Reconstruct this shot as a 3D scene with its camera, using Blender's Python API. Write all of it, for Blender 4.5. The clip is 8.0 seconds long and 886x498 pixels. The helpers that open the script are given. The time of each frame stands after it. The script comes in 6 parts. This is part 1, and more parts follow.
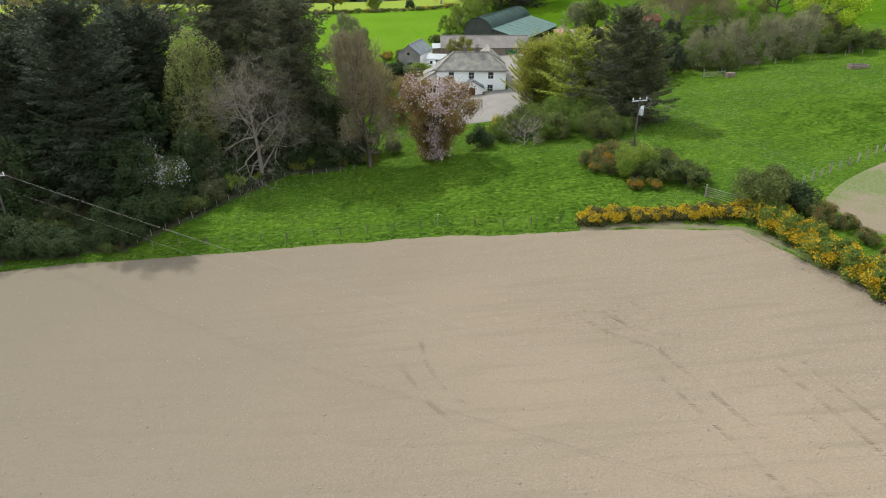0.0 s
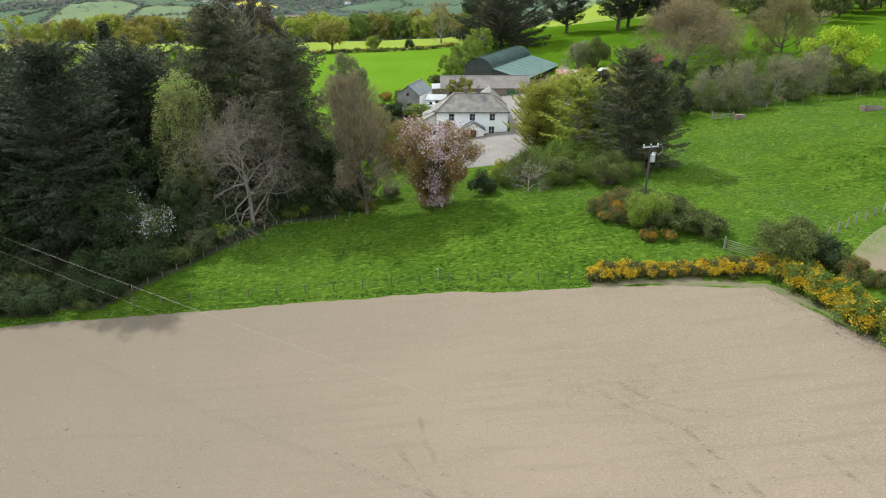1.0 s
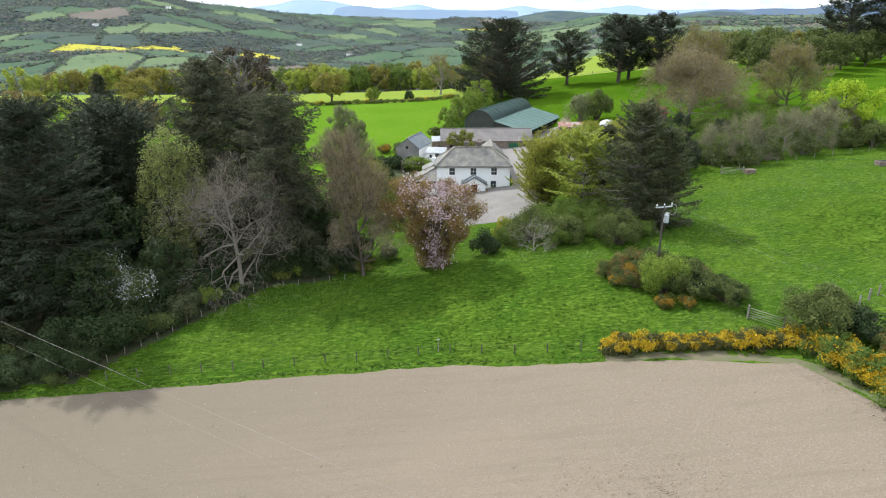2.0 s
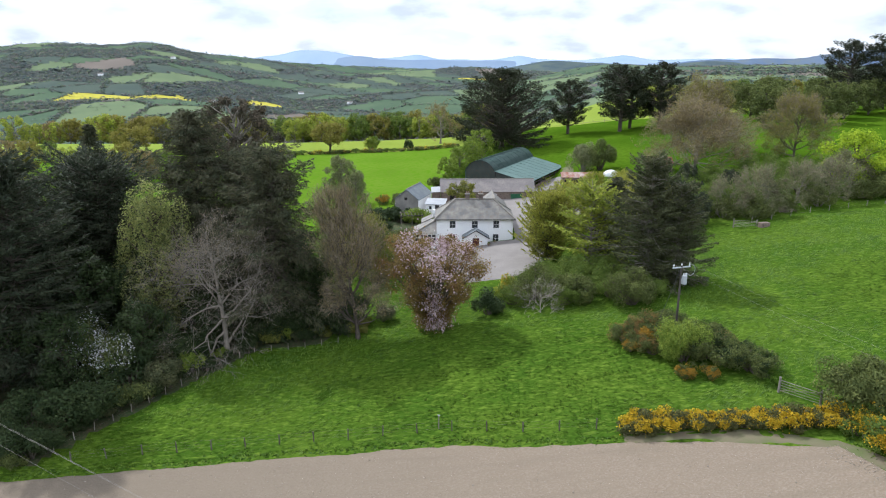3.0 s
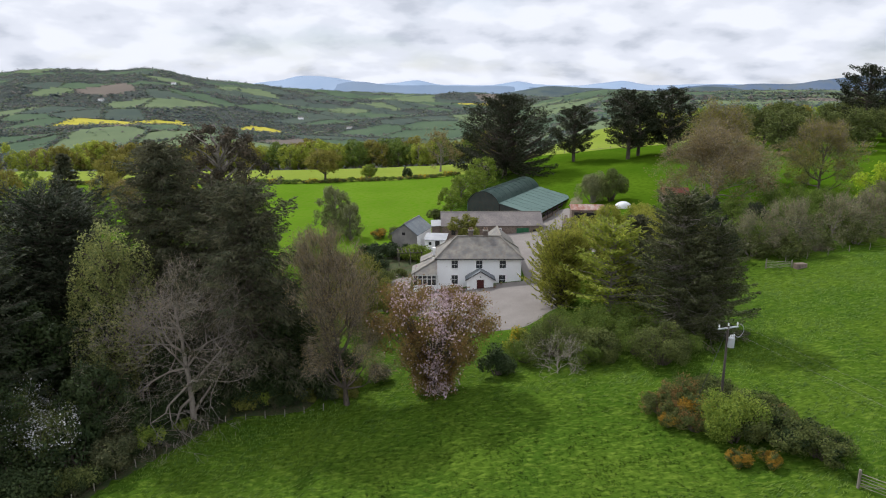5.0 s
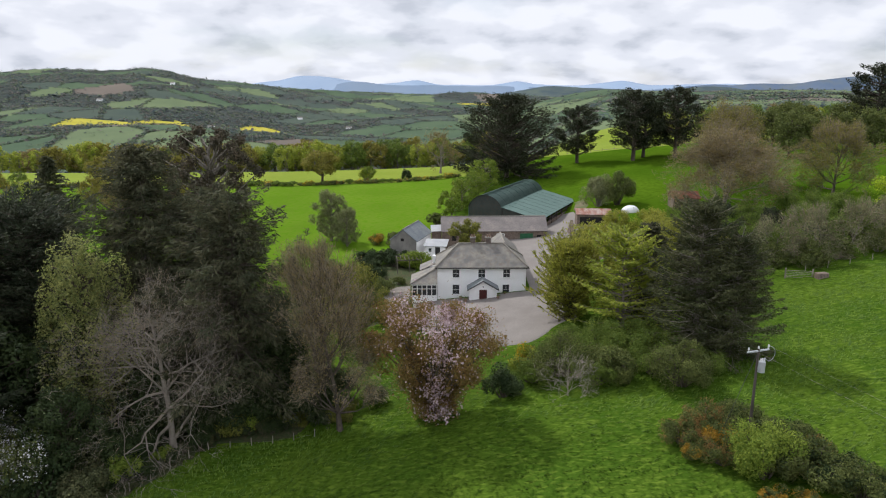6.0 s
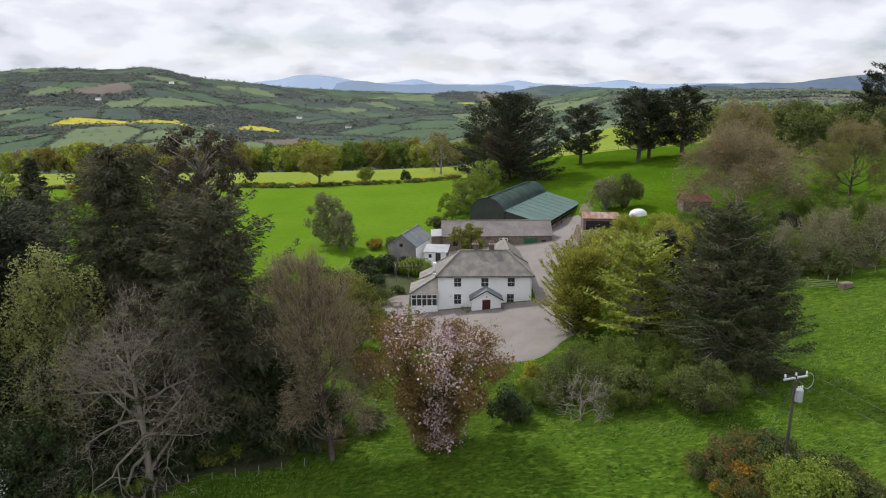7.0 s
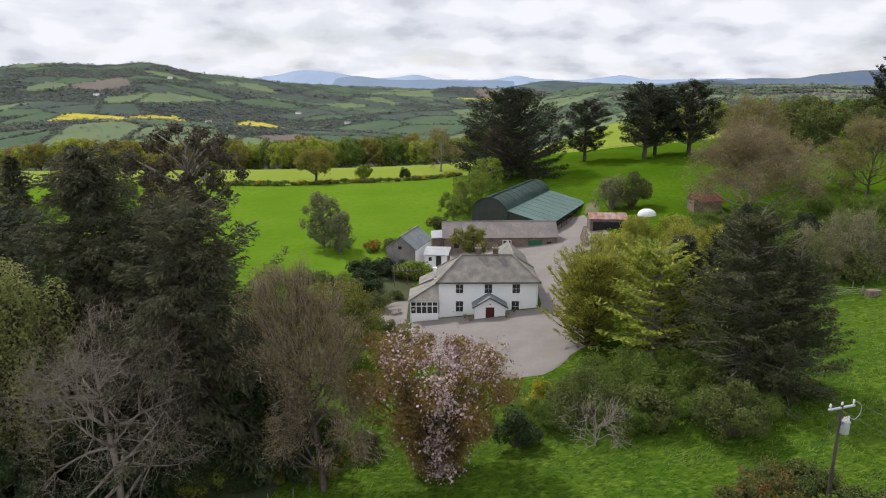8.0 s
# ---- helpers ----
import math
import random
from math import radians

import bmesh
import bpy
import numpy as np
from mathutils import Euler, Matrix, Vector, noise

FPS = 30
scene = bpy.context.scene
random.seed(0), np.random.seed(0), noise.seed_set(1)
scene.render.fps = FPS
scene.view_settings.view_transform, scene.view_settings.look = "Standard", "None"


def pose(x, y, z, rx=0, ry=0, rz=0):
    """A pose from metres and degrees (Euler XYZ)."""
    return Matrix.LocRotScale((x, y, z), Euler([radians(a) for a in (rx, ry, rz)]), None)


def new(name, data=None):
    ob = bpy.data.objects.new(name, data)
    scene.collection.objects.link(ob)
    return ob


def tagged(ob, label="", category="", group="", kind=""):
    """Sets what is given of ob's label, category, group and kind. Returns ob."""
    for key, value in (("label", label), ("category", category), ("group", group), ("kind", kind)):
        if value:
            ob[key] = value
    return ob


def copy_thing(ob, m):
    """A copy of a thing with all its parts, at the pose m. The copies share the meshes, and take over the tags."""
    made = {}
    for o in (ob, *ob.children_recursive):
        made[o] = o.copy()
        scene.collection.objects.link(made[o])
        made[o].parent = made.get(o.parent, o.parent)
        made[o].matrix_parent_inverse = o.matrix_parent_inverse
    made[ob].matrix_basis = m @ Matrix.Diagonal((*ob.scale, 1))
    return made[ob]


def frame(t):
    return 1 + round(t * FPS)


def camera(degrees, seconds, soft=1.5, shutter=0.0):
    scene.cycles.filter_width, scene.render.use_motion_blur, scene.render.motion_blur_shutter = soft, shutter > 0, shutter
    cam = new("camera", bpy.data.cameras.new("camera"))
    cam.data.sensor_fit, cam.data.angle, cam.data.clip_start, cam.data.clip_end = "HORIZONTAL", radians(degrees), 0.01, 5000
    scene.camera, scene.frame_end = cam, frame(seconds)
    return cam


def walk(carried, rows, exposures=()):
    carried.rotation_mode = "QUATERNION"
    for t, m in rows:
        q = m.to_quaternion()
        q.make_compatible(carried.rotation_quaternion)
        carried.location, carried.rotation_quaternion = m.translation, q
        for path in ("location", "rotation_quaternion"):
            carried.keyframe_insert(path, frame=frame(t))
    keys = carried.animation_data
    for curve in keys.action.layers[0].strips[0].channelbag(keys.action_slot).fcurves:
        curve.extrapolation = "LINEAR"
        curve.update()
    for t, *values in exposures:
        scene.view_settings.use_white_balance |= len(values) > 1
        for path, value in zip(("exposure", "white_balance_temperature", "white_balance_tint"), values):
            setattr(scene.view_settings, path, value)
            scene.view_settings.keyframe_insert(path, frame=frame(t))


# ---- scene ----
cam = camera(67.3, 8.0, soft=1.1)
METRES, EYE, TILT, LEAN, TURN = 43.0, 31.0, -26.1, 0.0, 0.0
ROWS = [
    (0.0, 0.0, 0.0, 0.0, 0.0, -0.0, -0.0),
    (0.5, -0.0013, 0.0569, 0.0277, -0.02, 1.29, 0.02),
    (1.0, -0.0031, 0.1134, 0.0559, -0.05, 2.9, 0.04),
    (1.5, -0.0048, 0.1693, 0.0845, -0.07, 4.79, 0.04),
    (3.0, -0.008, 0.3398, 0.1705, -0.12, 10.77, 0.1),
    (3.5, -0.0098, 0.3965, 0.1985, -0.13, 12.1, 0.12),
    (4.0, -0.0112, 0.4517, 0.2256, -0.15, 12.69, 0.14),
    (4.5, -0.0125, 0.5069, 0.2535, -0.16, 12.81, 0.14),
    (6.0, -0.0166, 0.6744, 0.3343, -0.19, 12.82, 0.18),
    (6.5, -0.0181, 0.7302, 0.3608, -0.2, 12.81, 0.19),
    (7.0, -0.0199, 0.7864, 0.3873, -0.21, 12.75, 0.2),
    (7.5, -0.0218, 0.8424, 0.4135, -0.23, 12.61, 0.2),
    (8.0, -0.0238, 0.8978, 0.4396, -0.25, 12.38, 0.21),
]
walk_rows = [(t, pose(0, 0, EYE, TILT, LEAN, TURN) @ pose(METRES * x, METRES * y, METRES * z, 90 + pitch, roll, yaw)) for t, x, y, z, yaw, pitch, roll in ROWS]
walk(cam, walk_rows, [(0.0, 0.06, 6080, 3), (1.5, 0.26, 5930, 4), (3.0, 0.05, 5640, 10), (3.5, -0.22, 5750, 12), (4.0, -0.31, 5930, 12), (4.5, -0.36, 6000, 12), (6.5, -0.38, 6120, 12), (8.0, -0.38, 6220, 13)])

# ---- sky and sun ----
SHADOW = Vector((0.62, -0.66, -1.0)).normalized()      # the way the sunlight travels
world = bpy.data.worlds.new("sky")
scene.world = world
world.use_nodes = True


def sky_nodes():
    nt = world.node_tree
    nt.nodes.clear()
    N, L = nt.nodes.new, nt.links.new

    def op(kind, a, b=None):
        n = N("ShaderNodeMath")
        n.operation = kind
        for i, v in enumerate((a, b)):
            if v is None:
                continue
            if isinstance(v, (int, float)):
                n.inputs[i].default_value = v
            else:
                L(v, n.inputs[i])
        return n.outputs[0]

    out, bg = N("ShaderNodeOutputWorld"), N("ShaderNodeBackground")
    sky = N("ShaderNodeTexSky")
    sky.sky_type, sky.sun_disc = "NISHITA", False
    sky.sun_elevation = math.asin(-SHADOW.z)
    sky.sun_rotation = math.atan2(-SHADOW.x, -SHADOW.y)
    tc, sep = N("ShaderNodeTexCoord"), N("ShaderNodeSeparateXYZ")
    L(tc.outputs["Generated"], sep.inputs[0])
    h = op("ADD", op("MAXIMUM", sep.outputs[2], 0.0), 0.32)
    comb = N("ShaderNodeCombineXYZ")
    L(op("DIVIDE", sep.outputs[0], h), comb.inputs[0])
    L(op("DIVIDE", sep.outputs[1], h), comb.inputs[1])

    def puff(scale, detail, seed, rough=0.5):
        n = N("ShaderNodeTexNoise")
        n.noise_dimensions = "4D"
        n.inputs["W"].default_value = seed
        n.inputs["Scale"].default_value, n.inputs["Detail"].default_value, n.inputs["Roughness"].default_value = scale, detail, rough
        L(comb.outputs[0], n.inputs["Vector"])
        return n.outputs[0]

    def ramp(fac, *stops):
        r = N("ShaderNodeValToRGB")
        r.color_ramp.interpolation = "EASE"
        el = r.color_ramp.elements
        while len(el) < len(stops):
            el.new(0.5)
        for e, (p, c) in zip(el, stops):
            e.position, e.color = p, (*c, 1)
        L(fac, r.inputs[0])
        return r.outputs[0]

    tone = ramp(puff(4.6, 6.0, 4.1, 0.46), (0.42, (1.0, 1.0, 1.0)), (0.54, (0.87, 0.88, 0.90)), (0.70, (0.64, 0.665, 0.70)))
    cover = ramp(puff(1.9, 5.0, 7.1), (0.30, (0.55, 0.55, 0.55)), (0.48, (1.0, 1.0, 1.0)))
    bright = N("ShaderNodeMix")
    bright.data_type, bright.blend_type = "RGBA", "MULTIPLY"
    bright.inputs[0].default_value = 1.0
    L(tone, bright.inputs[6])
    bright.inputs[7].default_value = (CLOUD, CLOUD, CLOUD * 1.01, 1)
    # clouds away from the sun show their lit sides
    lit = N("ShaderNodeMapRange")
    lit.inputs[1].default_value, lit.inputs[2].default_value, lit.inputs[3].default_value, lit.inputs[4].default_value = 0.3, -0.9, 1.0, 1.45
    L(sep.outputs[1], lit.inputs[0])
    front = N("ShaderNodeVectorMath")
    front.operation = "SCALE"
    L(bright.outputs[2], front.inputs[0])
    L(lit.outputs[0], front.inputs["Scale"])
    blue = N("ShaderNodeMix")
    blue.data_type, blue.blend_type = "RGBA", "MULTIPLY"
    blue.inputs[0].default_value = 1.0
    L(sky.outputs[0], blue.inputs[6])
    blue.inputs[7].default_value = (SKY, SKY, SKY, 1)
    mix = N("ShaderNodeMix")
    mix.data_type = "RGBA"
    L(cover, mix.inputs[0])
    L(blue.outputs[2], mix.inputs[6])
    L(front.outputs[0], mix.inputs[7])
    L(mix.outputs[2], bg.inputs[0])
    bg.inputs[1].default_value = 1.0
    L(bg.outputs[0], out.inputs[0])


CLOUD, SKY = 1.22, 0.12
sky_nodes()
sun = new("sun", bpy.data.lights.new("sun", "SUN"))
sun.data.energy, sun.data.angle, sun.data.color = 4.4, radians(1.2), (1.0, 0.95, 0.85)
sun.matrix_world = Matrix.Translation((0, 0, 200)) @ SHADOW.to_track_quat("-Z", "Y").to_matrix().to_4x4()


# ---- materials ----
def shade(name, base, second=None, scale=1.0, rough=0.85, bump=0.0, metal=0.0, fine=None, fine_scale=20.0, island=0.0, coord="Object",
          translucent=0.0, stretch=(1, 1, 1), per_object=0.0, detail=5.0, contrast=(0.35, 0.65), spec=0.3, streak=None, streak_stretch=(0.05, 1.3, 1), drift=None):
    """A procedural surface: two colours mixed by a broad noise, a finer noise on top, a bump, and variation from piece to piece."""
    m = bpy.data.materials.new(name)
    m.use_nodes = True
    nt = m.node_tree
    nt.nodes.clear()
    N, L = nt.nodes.new, nt.links.new
    out, bsdf = N("ShaderNodeOutputMaterial"), N("ShaderNodeBsdfPrincipled")
    bsdf.inputs["Roughness"].default_value, bsdf.inputs["Metallic"].default_value = rough, metal
    bsdf.inputs["Specular IOR Level"].default_value = spec
    tc, mp = N("ShaderNodeTexCoord"), N("ShaderNodeMapping")
    mp.inputs["Scale"].default_value = stretch
    L(tc.outputs[coord], mp.inputs[0])

    def noise_at(sc, det):
        n = N("ShaderNodeTexNoise")
        n.inputs["Scale"].default_value, n.inputs["Detail"].default_value = sc, det
        L(mp.outputs[0], n.inputs["Vector"])
        return n.outputs[0]

    def mixed(fac, a, b, kind="MIX"):
        x = N("ShaderNodeMix")
        x.data_type, x.blend_type = "RGBA", kind
        for i, v in ((0, fac), (6, a), (7, b)):
            if isinstance(v, tuple):
                x.inputs[i].default_value = (*v, 1)
            elif isinstance(v, float):
                x.inputs[i].default_value = v
            else:
                L(v, x.inputs[i])
        return x.outputs[2]

    def spread(fac, lo, hi):
        r = N("ShaderNodeMapRange")
        r.inputs[1].default_value, r.inputs[2].default_value = lo, hi
        L(fac, r.inputs[0])
        return r.outputs[0]

    colour = mixed(spread(noise_at(scale, detail), *contrast), base, second or base)
    if fine:
        colour = mixed(spread(noise_at(fine_scale, 3.0), 0.45, 0.75), colour, fine)
    if streak:
        ms_ = N("ShaderNodeMapping")
        ms_.inputs["Scale"].default_value = streak_stretch
        L(tc.outputs[coord], ms_.inputs[0])
        ns = N("ShaderNodeTexNoise")
        ns.inputs["Scale"].default_value, ns.inputs["Detail"].default_value = 1.0, 6.0
        L(ms_.outputs[0], ns.inputs["Vector"])
        colour = mixed(spread(ns.outputs[0], 0.50, 0.80), colour, streak)
    if drift:
        across, cut = N("ShaderNodeSeparateXYZ"), N("ShaderNodeMath")
        L(tc.outputs[coord], across.inputs[0])
        cut.operation = "MULTIPLY_ADD"
        L(noise_at(0.05, 3.0), cut.inputs[0])
        cut.inputs[1].default_value = 26.0
        L(across.outputs[0], cut.inputs[2])
        colour = mixed(spread(cut.outputs[0], drift[2], drift[1]), colour, drift[0])
    if island or per_object:
        hsv, value = N("ShaderNodeHueSaturation"), N("ShaderNodeMapRange")
        amount = island or per_object
        source = N("ShaderNodeNewGeometry").outputs["Random Per Island"] if island else N("ShaderNodeObjectInfo").outputs["Random"]
        L(source, value.inputs[0])
        value.inputs[3].default_value, value.inputs[4].default_value = 1 - amount, 1 + amount
        L(value.outputs[0], hsv.inputs["Value"])
        hue = N("ShaderNodeMapRange")
        L(source, hue.inputs[0])
        hue.inputs[3].default_value, hue.inputs[4].default_value = 0.5 + amount * 0.05, 0.5 - amount * 0.05
        L(hue.outputs[0], hsv.inputs["Hue"])
        L(colour, hsv.inputs["Color"])
        colour = hsv.outputs[0]
    L(colour, bsdf.inputs["Base Color"])
    if bump:
        b = N("ShaderNodeBump")
        b.inputs["Strength"].default_value, b.inputs["Distance"].default_value = min(1.0, bump), 0.05 * max(1.0, bump)
        L(noise_at(fine_scale, 4.0), b.inputs["Height"])
        L(b.outputs[0], bsdf.inputs["Normal"])
    if translucent:
        tr, ms = N("ShaderNodeBsdfTranslucent"), N("ShaderNodeMixShader")
        L(colour, tr.inputs[0])
        ms.inputs[0].default_value = translucent
        L(bsdf.outputs[0], ms.inputs[1])
        L(tr.outputs[0], ms.inputs[2])
        L(ms.outputs[0], out.inputs[0])
    else:
        L(bsdf.outputs[0], out.inputs[0])
    return m


def leafy(name, a, b, translucent=0.25, island=0.3, warm=(1.06, 1.0, 1.15)):
    a, b = [tuple(u * w for u, w in zip(c, warm)) for c in (a, b)]
    return shade(name, a, b, scale=0.6, rough=0.75, island=island, translucent=translucent, coord="Object", spec=0.2)


# streak and fine tones stand in for lit tuft tops and dark gaps
M_GRASS = shade("meadow_grass", (0.045, 0.090, 0.009), (0.068, 0.115, 0.012), scale=0.12, contrast=(0.38, 0.62), streak=(0.134, 0.196, 0.025), streak_stretch=(1.3, 3.2, 1), fine=(0.024, 0.050, 0.005), fine_scale=2.6, bump=1.0, rough=0.95, spec=0.0)
M_SOIL = shade("harrowed_soil", (0.204, 0.161, 0.118), (0.242, 0.185, 0.134), scale=0.035, contrast=(0.47, 0.64), fine=(0.256, 0.210, 0.166), fine_scale=8.0, streak=(0.190, 0.153, 0.112), bump=2.0, rough=0.95, spec=0.0, stretch=(0.7, 1.0, 1.0), drift=((0.172, 0.143, 0.109), -40.0, 34.0))
M_TRACK = shade("pressed_soil", (0.206, 0.164, 0.120), (0.226, 0.180, 0.132), scale=0.7, fine_scale=6.0, bump=0.6, rough=0.95, spec=0.05)
M_WEEDY = shade("weedy_soil", (0.185, 0.150, 0.105), (0.105, 0.135, 0.045), scale=0.11, contrast=(0.42, 0.60), fine=(0.22, 0.18, 0.135), fine_scale=6.0, bump=1.5, rough=0.95, spec=0.0)
M_CLOD = shade("red_clod", (0.205, 0.145, 0.094), (0.235, 0.172, 0.116), scale=2.0, island=0.2, rough=0.95, spec=0.0)
M_STONES = shade("field_stone", (0.31, 0.265, 0.215), (0.25, 0.21, 0.165), scale=3.0, island=0.3, rough=0.9)
M_GRAVEL = shade("yard_gravel", (0.195, 0.173, 0.160), (0.235, 0.212, 0.197), scale=0.4, fine=(0.17, 0.155, 0.14), fine_scale=9.0, bump=0.4, rough=0.95)
M_DIRT = shade("trodden_earth", (0.150, 0.122, 0.080), (0.092, 0.115, 0.036), scale=0.35, fine_scale=5.0, bump=0.5, rough=0.95)
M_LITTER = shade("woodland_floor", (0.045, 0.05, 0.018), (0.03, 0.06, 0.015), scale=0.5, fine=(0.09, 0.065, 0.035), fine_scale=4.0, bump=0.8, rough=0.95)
M_WHITE = shade("whitewashed_render", (0.90, 0.90, 0.90), (0.85, 0.85, 0.85), scale=0.5, fine=(0.83, 0.82, 0.80), fine_scale=7.0, bump=0.15, rough=0.8)
M_SLATE = shade("weathered_slate", (0.140, 0.135, 0.130), (0.245, 0.228, 0.192), scale=0.8, contrast=(0.36, 0.66), fine=(0.165, 0.140, 0.118), fine_scale=2.2, bump=0.5, rough=0.7, stretch=(1, 1, 1))
M_SLATE_BLUE = shade("blue_slate", (0.145, 0.165, 0.18), (0.21, 0.225, 0.225), scale=0.6, fine=(0.11, 0.125, 0.14), fine_scale=4.5, bump=0.4, rough=0.65)
M_SLATE_BROWN = shade("brown_slate", (0.165, 0.145, 0.14), (0.24, 0.21, 0.19), scale=0.5, fine=(0.12, 0.11, 0.11), fine_scale=4.5, bump=0.4, rough=0.75)
M_RIDGE = shade("ridge_tile", (0.27, 0.24, 0.20), (0.18, 0.17, 0.15), scale=1.0, rough=0.8)
M_STONE = shade("rubble_stone", (0.155, 0.115, 0.092), (0.24, 0.19, 0.155), scale=0.8, fine=(0.085, 0.065, 0.055), fine_scale=3.5, bump=1.0, rough=0.9)
M_GREYWALL = shade("grey_render", (0.19, 0.18, 0.165), (0.27, 0.255, 0.23), scale=0.7, fine_scale=5.0, bump=0.4, rough=0.9)
M_GREEN = shade("green_sheeting", (0.055, 0.105, 0.088), (0.085, 0.14, 0.118), scale=0.3, fine=(0.11, 0.16, 0.14), fine_scale=1.4, rough=0.45, stretch=(1, 1, 1))
M_GREEN_PALE = shade("faded_green_sheeting", (0.068, 0.122, 0.104), (0.095, 0.155, 0.135), scale=0.35, fine=(0.12, 0.175, 0.155), fine_scale=2.0, rough=0.5)
# sheeting for the hay barn's front ends, their shade put into the colour
M_SHEET_SHADED = shade("shaded_sheeting", (0.030, 0.040, 0.038), (0.048, 0.056, 0.050), scale=0.6, fine=(0.06, 0.05, 0.04), fine_scale=2.0, rough=0.6)
# near-black: openings carry the shade of their inside as colour
M_DARK = shade("dark_opening", (0.012, 0.012, 0.012), (0.03, 0.027, 0.024), scale=2.0, rough=0.9)
M_DOOR = shade("dark_red_door", (0.085, 0.018, 0.016), (0.06, 0.015, 0.013), scale=3.0, rough=0.45)
M_GREENDOOR = shade("green_painted_boards", (0.02, 0.10, 0.045), (0.03, 0.13, 0.06), scale=2.0, rough=0.6)
M_FRAME = shade("dark_window_frame", (0.03, 0.03, 0.032), (0.05, 0.05, 0.05), scale=3.0, rough=0.4)
M_WHITEFRAME = shade("white_window_frame", (0.75, 0.75, 0.73), (0.68, 0.68, 0.66), scale=3.0, rough=0.45)
M_PANE = shade("window_glass", (0.02, 0.024, 0.028), (0.035, 0.04, 0.045), scale=1.0, rough=0.06, spec=0.6)
M_RUST = shade("rusty_sheeting", (0.24, 0.085, 0.05), (0.36, 0.30, 0.27), scale=0.7, fine=(0.16, 0.06, 0.04), fine_scale=5.0, rough=0.75, stretch=(1.6, 0.5, 1))
M_REDRUST = shade("red_oxide_sheeting", (0.20, 0.065, 0.045), (0.25, 0.10, 0.07), scale=0.8, fine=(0.14, 0.05, 0.04), fine_scale=5.0, rough=0.75)
M_ZINC = shade("pale_sheeting", (0.30, 0.31, 0.325), (0.38, 0.39, 0.40), scale=0.8, fine=(0.38, 0.38, 0.39), fine_scale=4.0, rough=0.5)
M_BRICK = shade("chimney_brick", (0.105, 0.080, 0.068), (0.16, 0.13, 0.11), scale=3.0, fine_scale=9.0, bump=0.4, rough=0.85)
M_POT = shade("clay_pot", (0.26, 0.175, 0.125), (0.20, 0.135, 0.10), scale=3.0, rough=0.7)
M_WOOD = shade("grey_weathered_wood", (0.20, 0.175, 0.145), (0.30, 0.27, 0.235), scale=2.0, fine=(0.13, 0.11, 0.09), fine_scale=9.0, rough=0.85, stretch=(1, 1, 0.3), per_object=0.15)
M_POLE = shade("creosoted_pole", (0.050, 0.042, 0.036), (0.085, 0.072, 0.062), scale=2.0, fine_scale=8.0, rough=0.8, stretch=(1, 1, 0.2))
M_METAL = shade("galvanised_steel", (0.38, 0.40, 0.42), (0.46, 0.48, 0.50), scale=2.0, rough=0.45, metal=0.3)
M_WIRE = shade("line_wire", (0.21, 0.19, 0.165), (0.26, 0.235, 0.20), scale=1.0, rough=0.5)
M_PORCELAIN = shade("insulator", (0.62, 0.63, 0.64), (0.7, 0.7, 0.7), scale=2.0, rough=0.3)
M_PLASTIC = shade("white_plastic", (0.8, 0.8, 0.8), (0.74, 0.74, 0.75), scale=1.0, rough=0.5)
M_BARK = shade("dark_bark", (0.07, 0.055, 0.042), (0.12, 0.10, 0.078), scale=1.2, fine=(0.045, 0.036, 0.03), fine_scale=6.0, bump=0.8, rough=0.9, stretch=(1, 1, 0.35))
M_GREYBARK = shade("grey_bark", (0.19, 0.165, 0.14), (0.28, 0.25, 0.215), scale=1.2, fine=(0.13, 0.11, 0.09), fine_scale=6.0, bump=0.6, rough=0.9, stretch=(1, 1, 0.35))
M_PALEBARK = shade("pale_lichened_bark", (0.17, 0.146, 0.120), (0.25, 0.222, 0.185), scale=1.2, fine=(0.17, 0.15, 0.12), fine_scale=6.0, bump=0.5, rough=0.9)
M_DEAD = shade("bleached_dead_wood", (0.25, 0.215, 0.175), (0.33, 0.29, 0.24), scale=1.5, fine=(0.24, 0.21, 0.17), fine_scale=6.0, rough=0.9)
M_POST = shade("dark_fence_post", (0.085, 0.074, 0.06), (0.13, 0.115, 0.09), scale=2.0, fine_scale=8.0, rough=0.9, per_object=0.2)
M_TWIG = shade("brown_twigs", (0.185, 0.152, 0.100), (0.255, 0.212, 0.146), scale=0.5, island=0.35, rough=0.9)

L_SPRUCE = leafy("spruce_needles", (0.052, 0.064, 0.029), (0.092, 0.096, 0.043), 0.25)
L_CYPRESS = leafy("cypress_scales", (0.026, 0.039, 0.018), (0.046, 0.057, 0.026), 0.18)
L_YEW = leafy("brown_green_needles", (0.056, 0.072, 0.026), (0.092, 0.102, 0.038), 0.3)
L_PINE = leafy("pine_needles", (0.026, 0.036, 0.016), (0.048, 0.056, 0.024), 0.15)
L_GREEN = leafy("broad_green_leaves", (0.088, 0.145, 0.021), (0.15, 0.212, 0.032), 0.4)
L_IVY = leafy("light_ivy_leaves", (0.165, 0.20, 0.055), (0.25, 0.285, 0.08), 0.4)
L_LIME = leafy("fresh_lime_leaves", (0.23, 0.295, 0.036), (0.32, 0.38, 0.052), 0.5)
L_ROUND = leafy("yellow_olive_sprays", (0.215, 0.245, 0.034), (0.315, 0.335, 0.050), 0.5)
L_BRIGHT = leafy("bright_spring_leaves", (0.24, 0.36, 0.014), (0.33, 0.45, 0.025), 0.45)
L_FRESH = leafy("fresh_green_leaves", (0.14, 0.21, 0.024), (0.21, 0.29, 0.036), 0.4)
